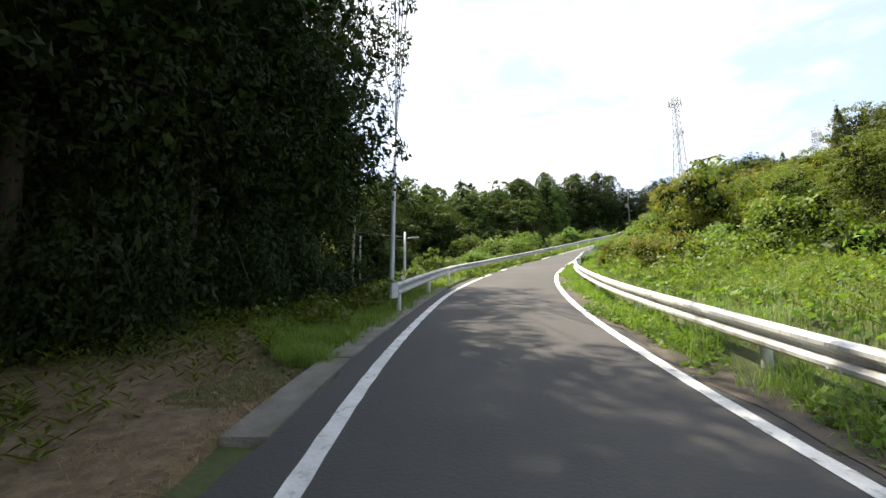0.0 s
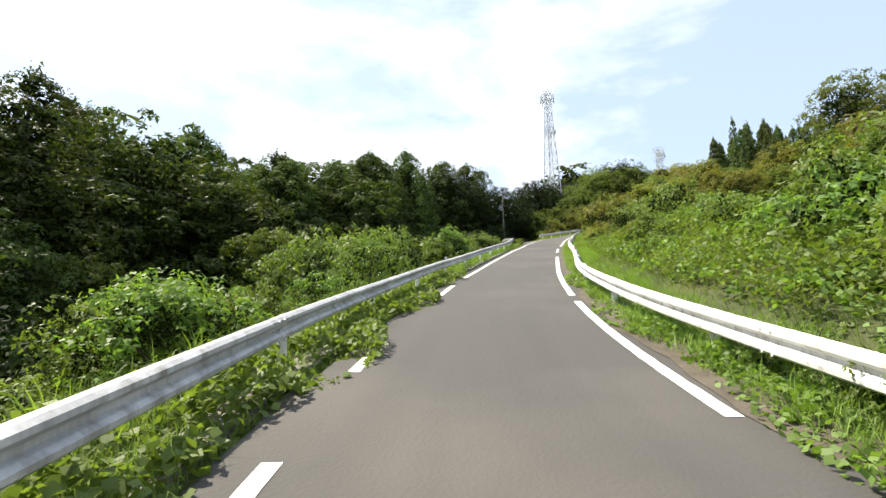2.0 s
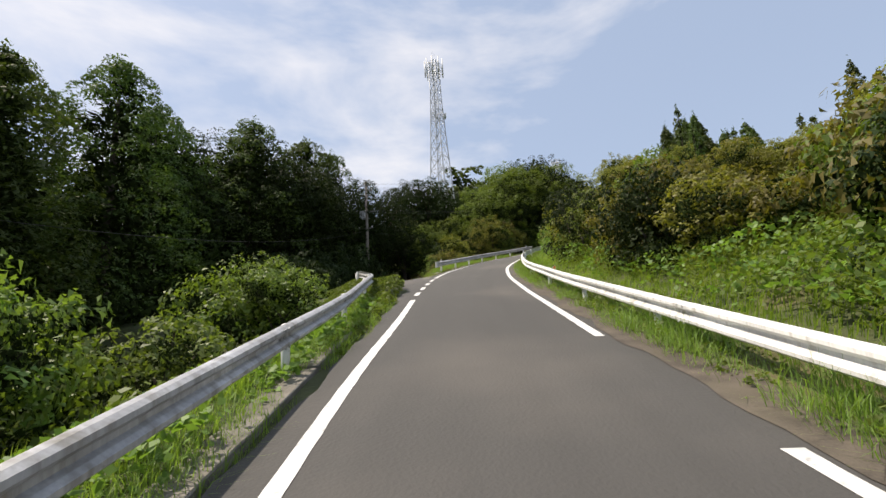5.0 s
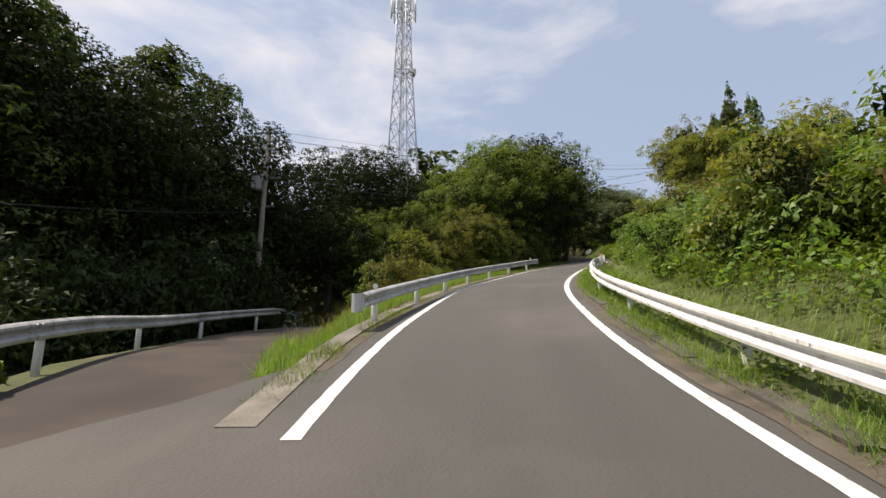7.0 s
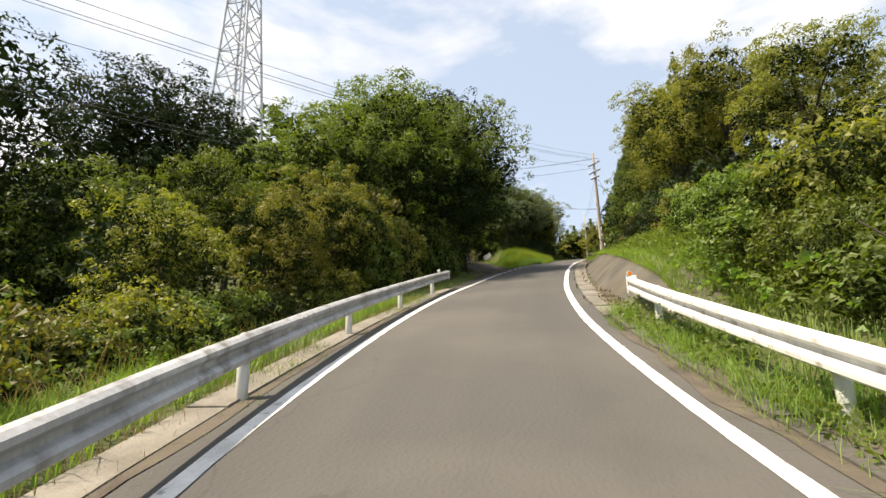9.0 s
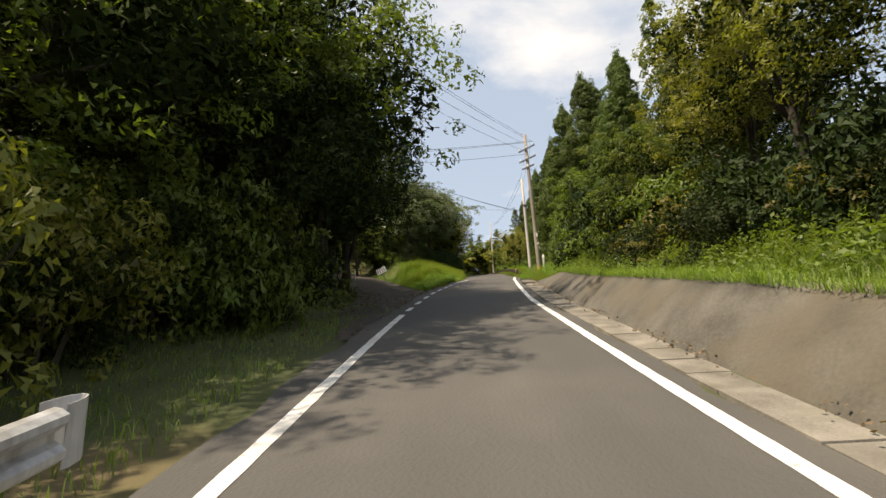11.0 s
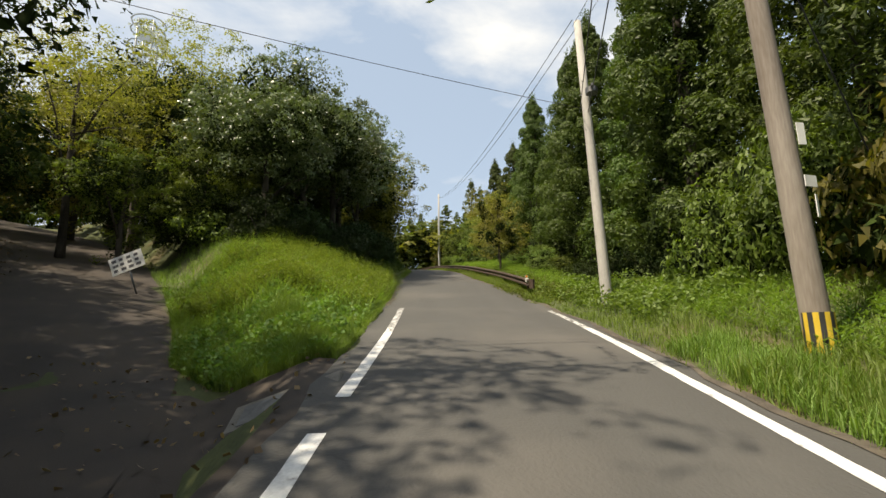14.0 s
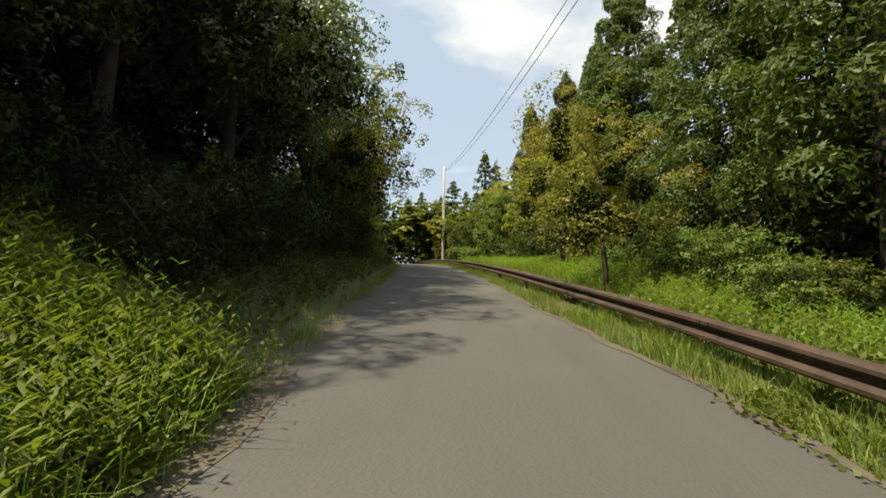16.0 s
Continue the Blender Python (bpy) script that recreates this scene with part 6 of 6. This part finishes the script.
for shrub_kind in ("dark", "mid", "light", "vine", "olive"):
    join_shrubs(shrub_kind)


# ---- grass and ground cover ----
def blades(name, label, pts, tall, width, mat, seed, lean=0.52):
    """Curved tapering blades rooted at the points; long ones have more joints."""
    rng = np.random.default_rng(seed)
    n, joints = len(pts), 3 if tall > 0.4 else 2
    a = rng.uniform(0, math.tau, n)
    t = np.array([0.95 + 0.7 * noise.noise((q[0] * 1.3, q[1] * 1.3, seed * 0.3)) for q in pts]) * tall * rng.uniform(0.45, 1.25, n)
    bend = t * rng.uniform(0.1, lean * 2, n)
    drop = t * 0.42 * np.minimum(bend / np.maximum(t, 0.01), 1.5)
    b = a + math.pi / 2 + rng.normal(size=n) * 0.5
    half = width * rng.uniform(0.45, 0.85, n)
    rings = 2 * joints + 1
    out = np.empty((n, rings, 3))
    for k in range(joints + 1):
        u = k / joints
        c = pts + np.c_[np.cos(a) * bend * u**2, np.sin(a) * bend * u**2, t * u - drop * u**2.2 - 0.02 * (k == 0)]
        if k == joints:
            out[:, 2 * k] = c
            break
        w = (half * (1 - 0.45 * u**2))[:, None]
        side = np.c_[np.cos(b), np.sin(b), np.zeros(n)] * w
        out[:, 2 * k], out[:, 2 * k + 1] = c - side, c + side
    quads = [[2 * k, 2 * k + 1, 2 * k + 3, 2 * k + 2] for k in range(joints - 1)]
    order = np.array(sum(quads, []) + [2 * joints - 2, 2 * joints - 1, 2 * joints])
    sizes = np.array([4] * len(quads) + [3])
    loops = (np.arange(n)[:, None] * rings + order[None]).ravel().astype(np.int32)
    totals = np.tile(sizes, n).astype(np.int32)
    me = bpy.data.meshes.new(name)
    me.vertices.add(n * rings)
    me.vertices.foreach_set("co", out.astype(np.float32).ravel())
    me.loops.add(len(loops))
    me.loops.foreach_set("vertex_index", loops)
    me.polygons.add(len(totals))
    me.polygons.foreach_set("loop_start", np.r_[0, np.cumsum(totals)[:-1]].astype(np.int32))
    me.polygons.foreach_set("loop_total", totals)
    me.materials.append(mat)
    me.update(calc_edges=True)
    return thing(name, label, "grass", kind="stuff", me=me)


def scatter(s0, s1, d0, d1, n, seed, clump=0.0, off_road=True):
    rng = np.random.default_rng(seed)
    s = rng.uniform(s0, s1, n)
    a = d0(s) if callable(d0) else np.full(n, float(d0))
    b = d1(s) if callable(d1) else np.full(n, float(d1))
    d = a + (b - a) * rng.random(n)
    x, y = np.interp(s, RUN, LINE[:, 0]), np.interp(s, RUN, LINE[:, 1])
    ax, ay = np.interp(s, RUN, AHEAD[:, 0]), np.interp(s, RUN, AHEAD[:, 1])
    x, y = x + ay * d, y - ax * d
    if clump:
        keep = np.array([noise.noise((p * 0.9, q * 0.9, seed * 1.7)) for p, q in zip(x, y)]) > clump - rng.random(n) * 0.5
        x, y = x[keep], y[keep]
    if off_road:
        keep = np.ones(len(x), bool)
        for p, h in PADS:
            gap = np.full(len(x), 99.0)
            for q in p:
                gap = np.minimum(gap, np.hypot(x - q[0], y - q[1]))
            keep &= gap > h - 0.25
        x, y = x[keep], y[keep]
    return np.c_[x, y, ground_height(x, y)]


def line_l(k):
    return lambda s: table(LEFT_LINE, s) - k


def line_r(k):
    return lambda s: table(RIGHT_LINE, s) + k


blades("verge_grass", "green roadside grass under the guardrails", scatter(8, 68, line_l(0.45), line_l(1.3), 30000, 61, 0.1), 0.3, 0.006, BLADE, 61, 0.7)
blades("verge_grass", "green roadside grass under the white guardrail", scatter(-6, 96, line_r(0.35), line_r(1.6), 80000, 62, 0.12), 0.36, 0.0055, BLADE, 62, 0.75)
blades("slope_grass", "tall green grass on the slope behind the rail", scatter(10, 70, line_l(1.2), line_l(3.2), 22000, 63, 0.0), 0.42, 0.009, BLADE, 63)
blades("slope_grass", "tall green grass on the bank behind the rail", scatter(-4, 96, line_r(1.2), line_r(5.0), 80000, 64, 0.0), 0.36, 0.009, BLADE, 64)
def cap_points(n, seed):
    rng = random.Random(seed)
    out = []
    for k in range(n):
        s, d = rng.uniform(94.5, 126.5), rng.random()
        out.append(place(s, table(RIGHT_LINE, s) + np.interp(s, [100, 118], [1.55, 1.75]) + 1.5 * d * d, wall_height(s) - 0.07))
    return np.array([tuple(p) for p in out])


blades("bank_grass", "grass hanging over the edge of the mortar wall", cap_points(16000, 6), 0.24, 0.008, BLADE, 95, 0.9)
blades("bank_grass", "sunlit grass on top of the cut bank", scatter(94, 130, line_r(2.0), line_r(4.4), 40000, 65, -0.2), 0.34, 0.008, BLADE, 65)
blades("verge_grass", "sunlit green verge grass beside the poles", scatter(128.3, 150, lambda s: table(RIGHT_LINE, s) + np.interp(s, [128, 131], [0.9, 0.3]), line_r(4.6), 36000, 66, -0.2), 0.26, 0.008, BLADE, 66)
blades("verge_grass", "grass over the end of the mortar wall", scatter(124.5, 131.5, lambda s: table(RIGHT_LINE, s) + np.interp(s, [124, 127.6, 128.6, 131], [1.35, 1.2, 0.8, 0.42]), line_r(3.6), 9000, 105, -0.3), 0.3, 0.008, BLADE, 105)
blades("verge_grass", "thin grass along the brown rail", scatter(141, 200, line_r(0.22), line_r(3.0), 60000, 67, -0.2), 0.3, 0.008, BLADE, 67)
blades("mound_grass", "dense sunlit grass on the corner mound", scatter(132.9, 143.5, lambda s: table(LEFT_LINE, s) - np.interp(s, [132.4, 137.5, 152], [1.3, 7.4, 5.0]), line_l(0.5), 80000, 68), 0.32, 0.006, BLADE, 68, 0.42)
blades("verge_grass", "grass beyond the drain grate", scatter(127.8, 133, line_r(0.42), line_r(1.3), 6000, 118, -0.1), 0.26, 0.007, BLADE, 118, 0.6)
blades("verge_grass", "grass round the drain grate", scatter(124.8, 129.5, line_r(0.95), line_r(1.8), 9000, 121, -0.2), 0.26, 0.007, BLADE, 121, 0.7)
blades("mound_grass", "tall grass behind the corner mound", scatter(135.5, 150, line_l(9.5), line_l(5.0), 26000, 107, -0.1), 0.34, 0.008, BLADE, 107, 0.45)
blades("bank_weeds", "shaded weeds on the bank beside the lane", scatter(142, 205, line_l(4.0), line_l(0.6), 22000, 69, -0.1), 0.24, 0.009, BLADE, 69)
blades("island_grass", "tall grass between the two lanes", scatter(77.5, 99, line_l(3.6), line_l(0.9), 26000, 70, -0.2), 0.36, 0.009, BLADE, 70)
blades("shade_grass", "dim grass under the roadside trees", scatter(99, 124, line_l(6.0), line_l(0.8), 16000, 71, 0.0), 0.16, 0.008, BLADE, 71)
blades("shade_grass", "dim grass and weeds under dark trees", scatter(9.5, 13, line_l(5.0), line_l(0.9), 7000, 72, 0.05), 0.2, 0.009, BLADE, 72)
blades("dry_straw", "dry straw lying beside the road", scatter(-6, 6.5, line_l(4.5), line_l(0.75), 40000, 73, -0.2), 0.07, 0.005, STRAW, 73, 3.0)
blades("shade_grass", "green grass beside the first kerb", scatter(5.5, 12.5, lambda s: table(LEFT_LINE, s) - np.interp(s, [5.5, 9, 12.5], [1.2, 3.6, 4.6]), line_l(0.6), 14000, 119, -0.1), 0.24, 0.007, BLADE, 119, 0.7)


def litter_patch():
    """A thin carpet of dry litter whose uneven rim dips under the ground."""
    rows, cols = np.arange(-9.5, 11.0, 0.18), np.arange(-9.6, -1.2, 0.14)
    verts, faces = [], []
    for s in rows:
        for d in cols:
            edge = min((9.6 - s) * 0.6, -1.5 - 0.26 * max(0.0, s - 2.5) - d, d + 9.2)
            q = place(s, d)
            ragged = noise.noise((q.x * 0.8, q.y * 0.8, 1.0)) * 0.8 + noise.noise((q.x * 2.6, q.y * 2.6, 4.0)) * 0.35
            verts.append((q.x, q.y, float(np.clip((edge - 0.35 + ragged) * 0.06, -0.08, 0.03))))
    m = len(cols)
    for i in range(len(rows) - 1):
        faces += [(i * m + k, i * m + k + 1, (i + 1) * m + k + 1, (i + 1) * m + k) for k in range(m - 1)]
    xy = np.array(verts)
    xy[:, 2] += ground_height(xy[:, 0], xy[:, 1])
    thing("litter_patch", "brown carpet of dry needles and straw beside the road", "litter", kind="stuff", me=mesh_of("litter_patch", xy, faces, LITTER, True))


litter_patch()


def corner_asphalt():
    """The mouth between road and side lane, paved up to the grassy corner."""
    verts, faces = [], []
    n, m = 72, 14
    for i in range(n):
        s = 108.5 + 24.4 * i / (n - 1)
        a, b = table(LEFT_LINE, s) - np.interp(s, [108.5, 110, 130, 132.9], [0.45, 0.25, 0.25, 0.5]), float(np.interp(s, [108.5, 113, 124, 127], [-2.1, -3.2, -4.2, -4.6]))
        for k in range(m):
            q = place(s, a + (b - a) * k / (m - 1))
            verts.append((q.x, q.y, 0.0))
    xy = np.array(verts)
    xy[:, 2] = ground_height(xy[:, 0], xy[:, 1]) + 0.042
    for i in range(n - 1):
        for k in range(m - 1):
            o = i * m + k
            faces.append((o, o + m, o + m + 1, o + 1))
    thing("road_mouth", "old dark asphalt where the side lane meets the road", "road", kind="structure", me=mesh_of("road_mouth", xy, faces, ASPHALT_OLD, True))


corner_asphalt()
blades("kerb_grass", "green tufts growing along the pale kerb", scatter(77, 102.4, line_l(0.8), line_l(0.42), 14000, 108, 0.28), 0.2, 0.006, BLADE, 108, 0.6)
blades("kerb_grass", "yellow-green tufts over the asphalt edge", scatter(77, 102, line_l(0.62), line_l(0.2), 9000, 120, 0.34), 0.15, 0.005, BLADE, 120, 0.9)
blades("dry_grass", "yellowed grass along the kerb", scatter(78, 100, line_l(1.0), line_l(0.45), 5000, 74, 0.1), 0.16, 0.005, STRAW, 74, 0.5)


def edge_dirt(label, s0, s1, near, far, seed):
    """Earth washed over the edge of the asphalt, uneven in width."""
    def a(s):
        return near(s) + 0.1 * noise.noise((s * 0.7, seed, 0.0))
    def b(s):
        return far(s) + 0.14 * noise.noise((s * 0.9, seed, 5.0))
    thing("edge_dirt", label, "dirt", kind="stuff", me=strip("edge_dirt", s0, s1, lambda s: min(a(s), b(s)), lambda s: max(a(s), b(s)), lambda s, d: max(0.009, on_crown(s, d)), DIRT, 0.35))


edge_dirt("pale sandy dirt along the road's edge", 139.5, 190, lambda s: edge_left(s) - 0.25, lambda s: edge_left(s) + 0.16, 3)
edge_dirt("brown dirt along the foot of the verge", -10, 94, lambda s: edge_right(s) - 0.06, lambda s: edge_right(s) + 0.44, 4)
edge_dirt("brown dirt beside the kerb", 78, 98, lambda s: table(LEFT_LINE, s) - 0.54, lambda s: table(LEFT_LINE, s) - 0.3, 5)
edge_dirt("dirt along the grassy verge", 128, 190, lambda s: edge_right(s) - 0.03, lambda s: edge_right(s) + 0.1, 6)


def stalks(name, label, pts, tall, leaf, mat, seed, per=9, wide=0.13, rise=0.75):
    """Upright weeds: leaves set round thin stalks."""
    rng = np.random.default_rng(seed)
    n = len(pts)
    t = tall * rng.uniform(0.55, 1.3, (n, 1, 1))
    u = np.linspace(0.12, 1.0, per)[None, :, None] + rng.normal(size=(n, per, 1)) * 0.03
    lean = rng.normal(size=(n, 1, 3)) * np.array([0.18, 0.18, 0])
    a = np.arange(per)[None, :] * 2.4 + rng.uniform(0, 6.28, (n, 1))
    out = np.stack([np.cos(a), np.sin(a), np.full_like(a, rise)], -1)
    c = pts[:, None] + lean * t * u**2 + np.array([0, 0, 1.0]) * t * u + out * leaf * 0.45 * (1.25 - 0.6 * u)
    side = np.stack([-np.sin(a), np.cos(a), np.zeros_like(a)], -1)
    ln = leaf * (1.25 - 0.6 * u) * rng.uniform(0.7, 1.3, (n, per, 1))
    v = np.stack([c - out * ln * 0.5, c + side * ln * wide, c + out * ln * 0.5 - np.array([0, 0, 0.2]) * ln, c - side * ln * wide], 2)
    return thing(name, label, "weeds", kind="stuff", me=quads_mesh(name, v.reshape(-1, 3), mat))


stalks("bank_stalks", "tall leafy weeds on the roadside bank", scatter(137, 145.5, line_l(5.6), line_l(0.7), 5400, 75, 0.1), 0.66, 0.13, LEAF_WEED, 75, 12)
# Same weeds in the dark leaf: the bank's shade put into their colour.
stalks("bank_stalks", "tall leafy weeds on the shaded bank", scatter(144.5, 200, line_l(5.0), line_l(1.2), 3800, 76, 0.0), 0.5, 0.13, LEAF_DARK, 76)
stalks("bank_stalks", "leafy weeds behind the white guardrail", scatter(-4, 96, line_r(1.9), line_r(5.0), 4200, 77, 0.0), 0.55, 0.14, LEAF_LIGHT, 77)
stalks("bank_stalks", "leafy weeds at the foot of the cedars", scatter(128, 180, line_r(1.6), line_r(3.6), 3600, 78, 0.0), 0.45, 0.12, LEAF_WEED, 78)
stalks("bank_stalks", "weeds in the shade of the first trees", scatter(2, 20, line_l(5.0), line_l(1.6), 900, 79, 0.0), 0.5, 0.13, LEAF_MID, 79)


def cover(name, label, pts, leaf, mat, seed, lift, cap=9.0):
    rng = np.random.default_rng(seed)
    n = len(pts)
    hump = np.array([0.5 + noise.noise((q[0] * 1.4, q[1] * 1.4, seed * 0.7)) for q in pts]).clip(0.05, 1.3)
    p = pts + np.c_[np.zeros(n), np.zeros(n), np.minimum(rng.random(n) ** 0.6 * lift * hump * 1.6, cap * rng.uniform(0.7, 1.0, n))]
    face = np.array([0, 0, 1.0]) + rng.normal(size=(n, 3)) * 0.75
    return thing(name, label, "ground cover", kind="stuff", me=quads_mesh(name, leaf_verts(p, face, leaf, leaf * 0.9, rng), mat))


cover("vine_cover", "broad vine leaves creeping over the kerb", scatter(21, 47, line_l(3.4), lambda s: table(LEFT_LINE, s) - 0.12 + 0.3 * np.sin(s * 1.3) - np.interp(s, [40, 43], [0.0, 0.6]), 44000, 81, 0.05), 0.1, LEAF_LIGHT, 81, 0.38, 0.36)
cover("vine_cover", "vine leaves on the slope below the rail", scatter(44, 68, line_l(3.4), line_l(0.75), 20000, 91, 0.1), 0.1, LEAF_LIGHT, 91, 0.35, 0.36)
cover("vine_cover", "broad vine leaves over the verge at the side lane", scatter(62, 78, lambda s: np.interp(s, [62, 68, 72, 74, 78], [-4.5, -4.6, -4.8, -5.6, -6.6]), lambda s: np.interp(s, [62, 68, 71, 72, 73, 74.2, 76, 78], [-1.7, -1.75, -1.75, -1.9, -2.4, -3.0, -4.2, -5.4]), 27000, 92, 0.0, False), 0.095, LEAF_LIGHT, 92, 0.36, 0.42)
cover("vine_cover", "tangle of broad vine leaves on the lit bank", scatter(10, 62, line_r(1.75), line_r(5.5), 34000, 93, 0.12), 0.095, LEAF_LIGHT, 93, 0.75)
cover("vine_cover", "creeping leaves along the road's edge", scatter(-4, 52, lambda s: table(RIGHT_LINE, s) + 0.2 + 0.14 * np.sin(s * 1.1) + np.interp(s, [40, 43], [0.0, 0.35]), line_r(1.0), 26000, 82, 0.08), 0.075, LEAF_LIGHT, 82, 0.16)
cover("weed_cover", "leafy weeds on the bank", scatter(-4, 97, line_r(1.8), line_r(6.0), 32000, 83, 0.0), 0.105, LEAF_LIGHT, 83, 0.6)
cover("weed_cover", "leafy sunlit weeds on the roadside bank", scatter(139, 146, line_l(4.6), line_l(0.5), 12000, 98, -0.1), 0.065, LEAF_WEED, 98, 0.36)
blades("plume_grass", "long arching grass on the sunlit bank", scatter(136.5, 145.5, line_l(6.0), line_l(0.6), 14000, 114, 0.0), 0.62, 0.009, BLADE, 114, 0.6)
blades("plume_grass", "thin grass spilling over the dirt edge", scatter(140, 170, line_l(0.85), line_l(0.5), 7000, 115, 0.05), 0.26, 0.006, BLADE, 115, 0.9)
# Dark leaf colour stands in for the shade below the cedars.
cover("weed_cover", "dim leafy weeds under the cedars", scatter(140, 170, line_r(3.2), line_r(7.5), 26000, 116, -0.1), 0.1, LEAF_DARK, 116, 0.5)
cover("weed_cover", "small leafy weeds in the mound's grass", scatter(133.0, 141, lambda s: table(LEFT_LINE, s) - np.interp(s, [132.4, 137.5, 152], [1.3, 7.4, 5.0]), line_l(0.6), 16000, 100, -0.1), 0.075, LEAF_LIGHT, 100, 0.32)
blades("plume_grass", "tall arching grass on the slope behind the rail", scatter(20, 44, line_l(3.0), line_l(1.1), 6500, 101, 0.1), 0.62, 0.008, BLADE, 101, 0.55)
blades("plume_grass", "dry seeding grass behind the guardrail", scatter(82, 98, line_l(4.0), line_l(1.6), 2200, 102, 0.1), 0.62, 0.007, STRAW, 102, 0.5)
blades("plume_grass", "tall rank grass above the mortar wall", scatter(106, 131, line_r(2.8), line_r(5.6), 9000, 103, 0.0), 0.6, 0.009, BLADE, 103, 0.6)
# Dark leaf again, colouring in the shade on this part of the bank.
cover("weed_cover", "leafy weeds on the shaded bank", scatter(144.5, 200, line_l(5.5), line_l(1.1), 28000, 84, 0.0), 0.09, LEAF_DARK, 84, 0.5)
cover("vine_cover", "broad leaves spreading over the edge of the asphalt", scatter(139.5, 145.5, line_r(0.0), line_r(2.6), 9000, 104, 0.1), 0.062, LEAF_WEED, 104, 0.22)
cover("weed_cover", "knee-high leafy weeds round the concrete pole", scatter(134.5, 142.5, line_r(0.9), line_r(3.4), 9000, 106, -0.1), 0.085, LEAF_LIGHT, 106, 0.42, 0.62)
cover("weed_cover", "leafy weeds beside the brown rail", scatter(136, 175, line_r(1.0), line_r(3.6), 20000, 85, 0.1), 0.07, LEAF_WEED, 85, 0.3, 0.4)
cover("weed_cover", "leafy weeds under the valley trees", scatter(8, 66, line_l(10.0), line_l(1.6), 16000, 86, 0.05), 0.11, LEAF_MID, 86, 0.45, 0.45)
cover("weed_cover", "low weeds in the shade", scatter(8.0, 14, line_l(5.0), line_l(1.2), 8000, 87, 0.1), 0.12, LEAF_MID, 87, 0.4)
def lane_side(n, near, far, seed):
    """Points beside the second side lane, on its far side."""
    rng = np.random.default_rng(seed)
    q = np.array(BRANCH_2)
    k = rng.integers(2, int(len(q) * 0.62), n)
    t = q[k + 1] - q[k - 1]
    out = near + (far - near) * rng.random(n)
    ln = np.hypot(t[:, 0], t[:, 1])
    x, y = q[k, 0] - t[:, 1] / ln * out + rng.normal(size=n) * 0.2, q[k, 1] + t[:, 0] / ln * out + rng.normal(size=n) * 0.2
    return np.c_[x, y, ground_height(x, y)]


# Coloured dark for the shade of the trees beside the lane.
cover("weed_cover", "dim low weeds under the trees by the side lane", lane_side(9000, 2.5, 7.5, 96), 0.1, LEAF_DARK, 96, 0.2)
cover("fallen_leaves", "brown leaves gathered along the lane's edge", lane_side(1300, 1.5, 3.1, 97) + [0, 0, 0.06], 0.07, DRY_LEAF, 97, 0.01)
cover("fallen_leaves", "dry brown fallen leaves on the side lane", scatter(108, 134, -9.0, line_l(0.3), 1500, 88, 0.0, False) + [0, 0, 0.075], 0.07, DRY_LEAF, 88, 0.01)
cover("fallen_leaves", "pale scattered leaves on the dark side lane", scatter(112, 134, -8.0, line_l(0.5), 900, 117, 0.0, False) + [0, 0, 0.08], 0.075, STRAW, 117, 0.01)
cover("fallen_leaves", "dry leaf litter in the gutter", scatter(94, 127, line_r(0.55), line_r(1.05), 900, 89, 0.2) + [0, 0, 0.1], 0.045, DRY_LEAF, 89, 0.02)
cover("fallen_leaves", "heap of brown leaves at the foot of the wall", scatter(95.8, 99.0, line_r(0.55), line_r(0.95), 330, 99, 0.1) + [0, 0, 0.1], 0.045, DRY_LEAF, 99, 0.03)
cover("leaf_litter", "brown litter under the dark trees", scatter(-6, 10, line_l(5.0), line_l(0.8), 2500, 90, 0.1), 0.07, DRY_LEAF, 90, 0.03)
cover("weed_cover", "small leafy weeds under the white guardrail", scatter(50, 96, line_r(0.5), line_r(1.6), 15000, 110, 0.12), 0.055, LEAF_LIGHT, 110, 0.26)
cover("weed_cover", "tangled weeds on top of the cut bank", scatter(93, 129, line_r(2.1), line_r(4.6), 20000, 111, -0.05), 0.085, LEAF_LIGHT, 111, 0.5)
stalks("bank_stalks", "tall leafy weeds along the top of the cut", scatter(93, 131, line_r(2.6), line_r(6.0), 2600, 112, 0.0), 0.65, 0.14, LEAF_LIGHT, 112)
blades("plume_grass", "rank tall grass at the end of the mortar wall", scatter(121, 131, line_r(1.9), line_r(4.8), 9000, 113, -0.1), 0.7, 0.008, BLADE, 113, 0.5)
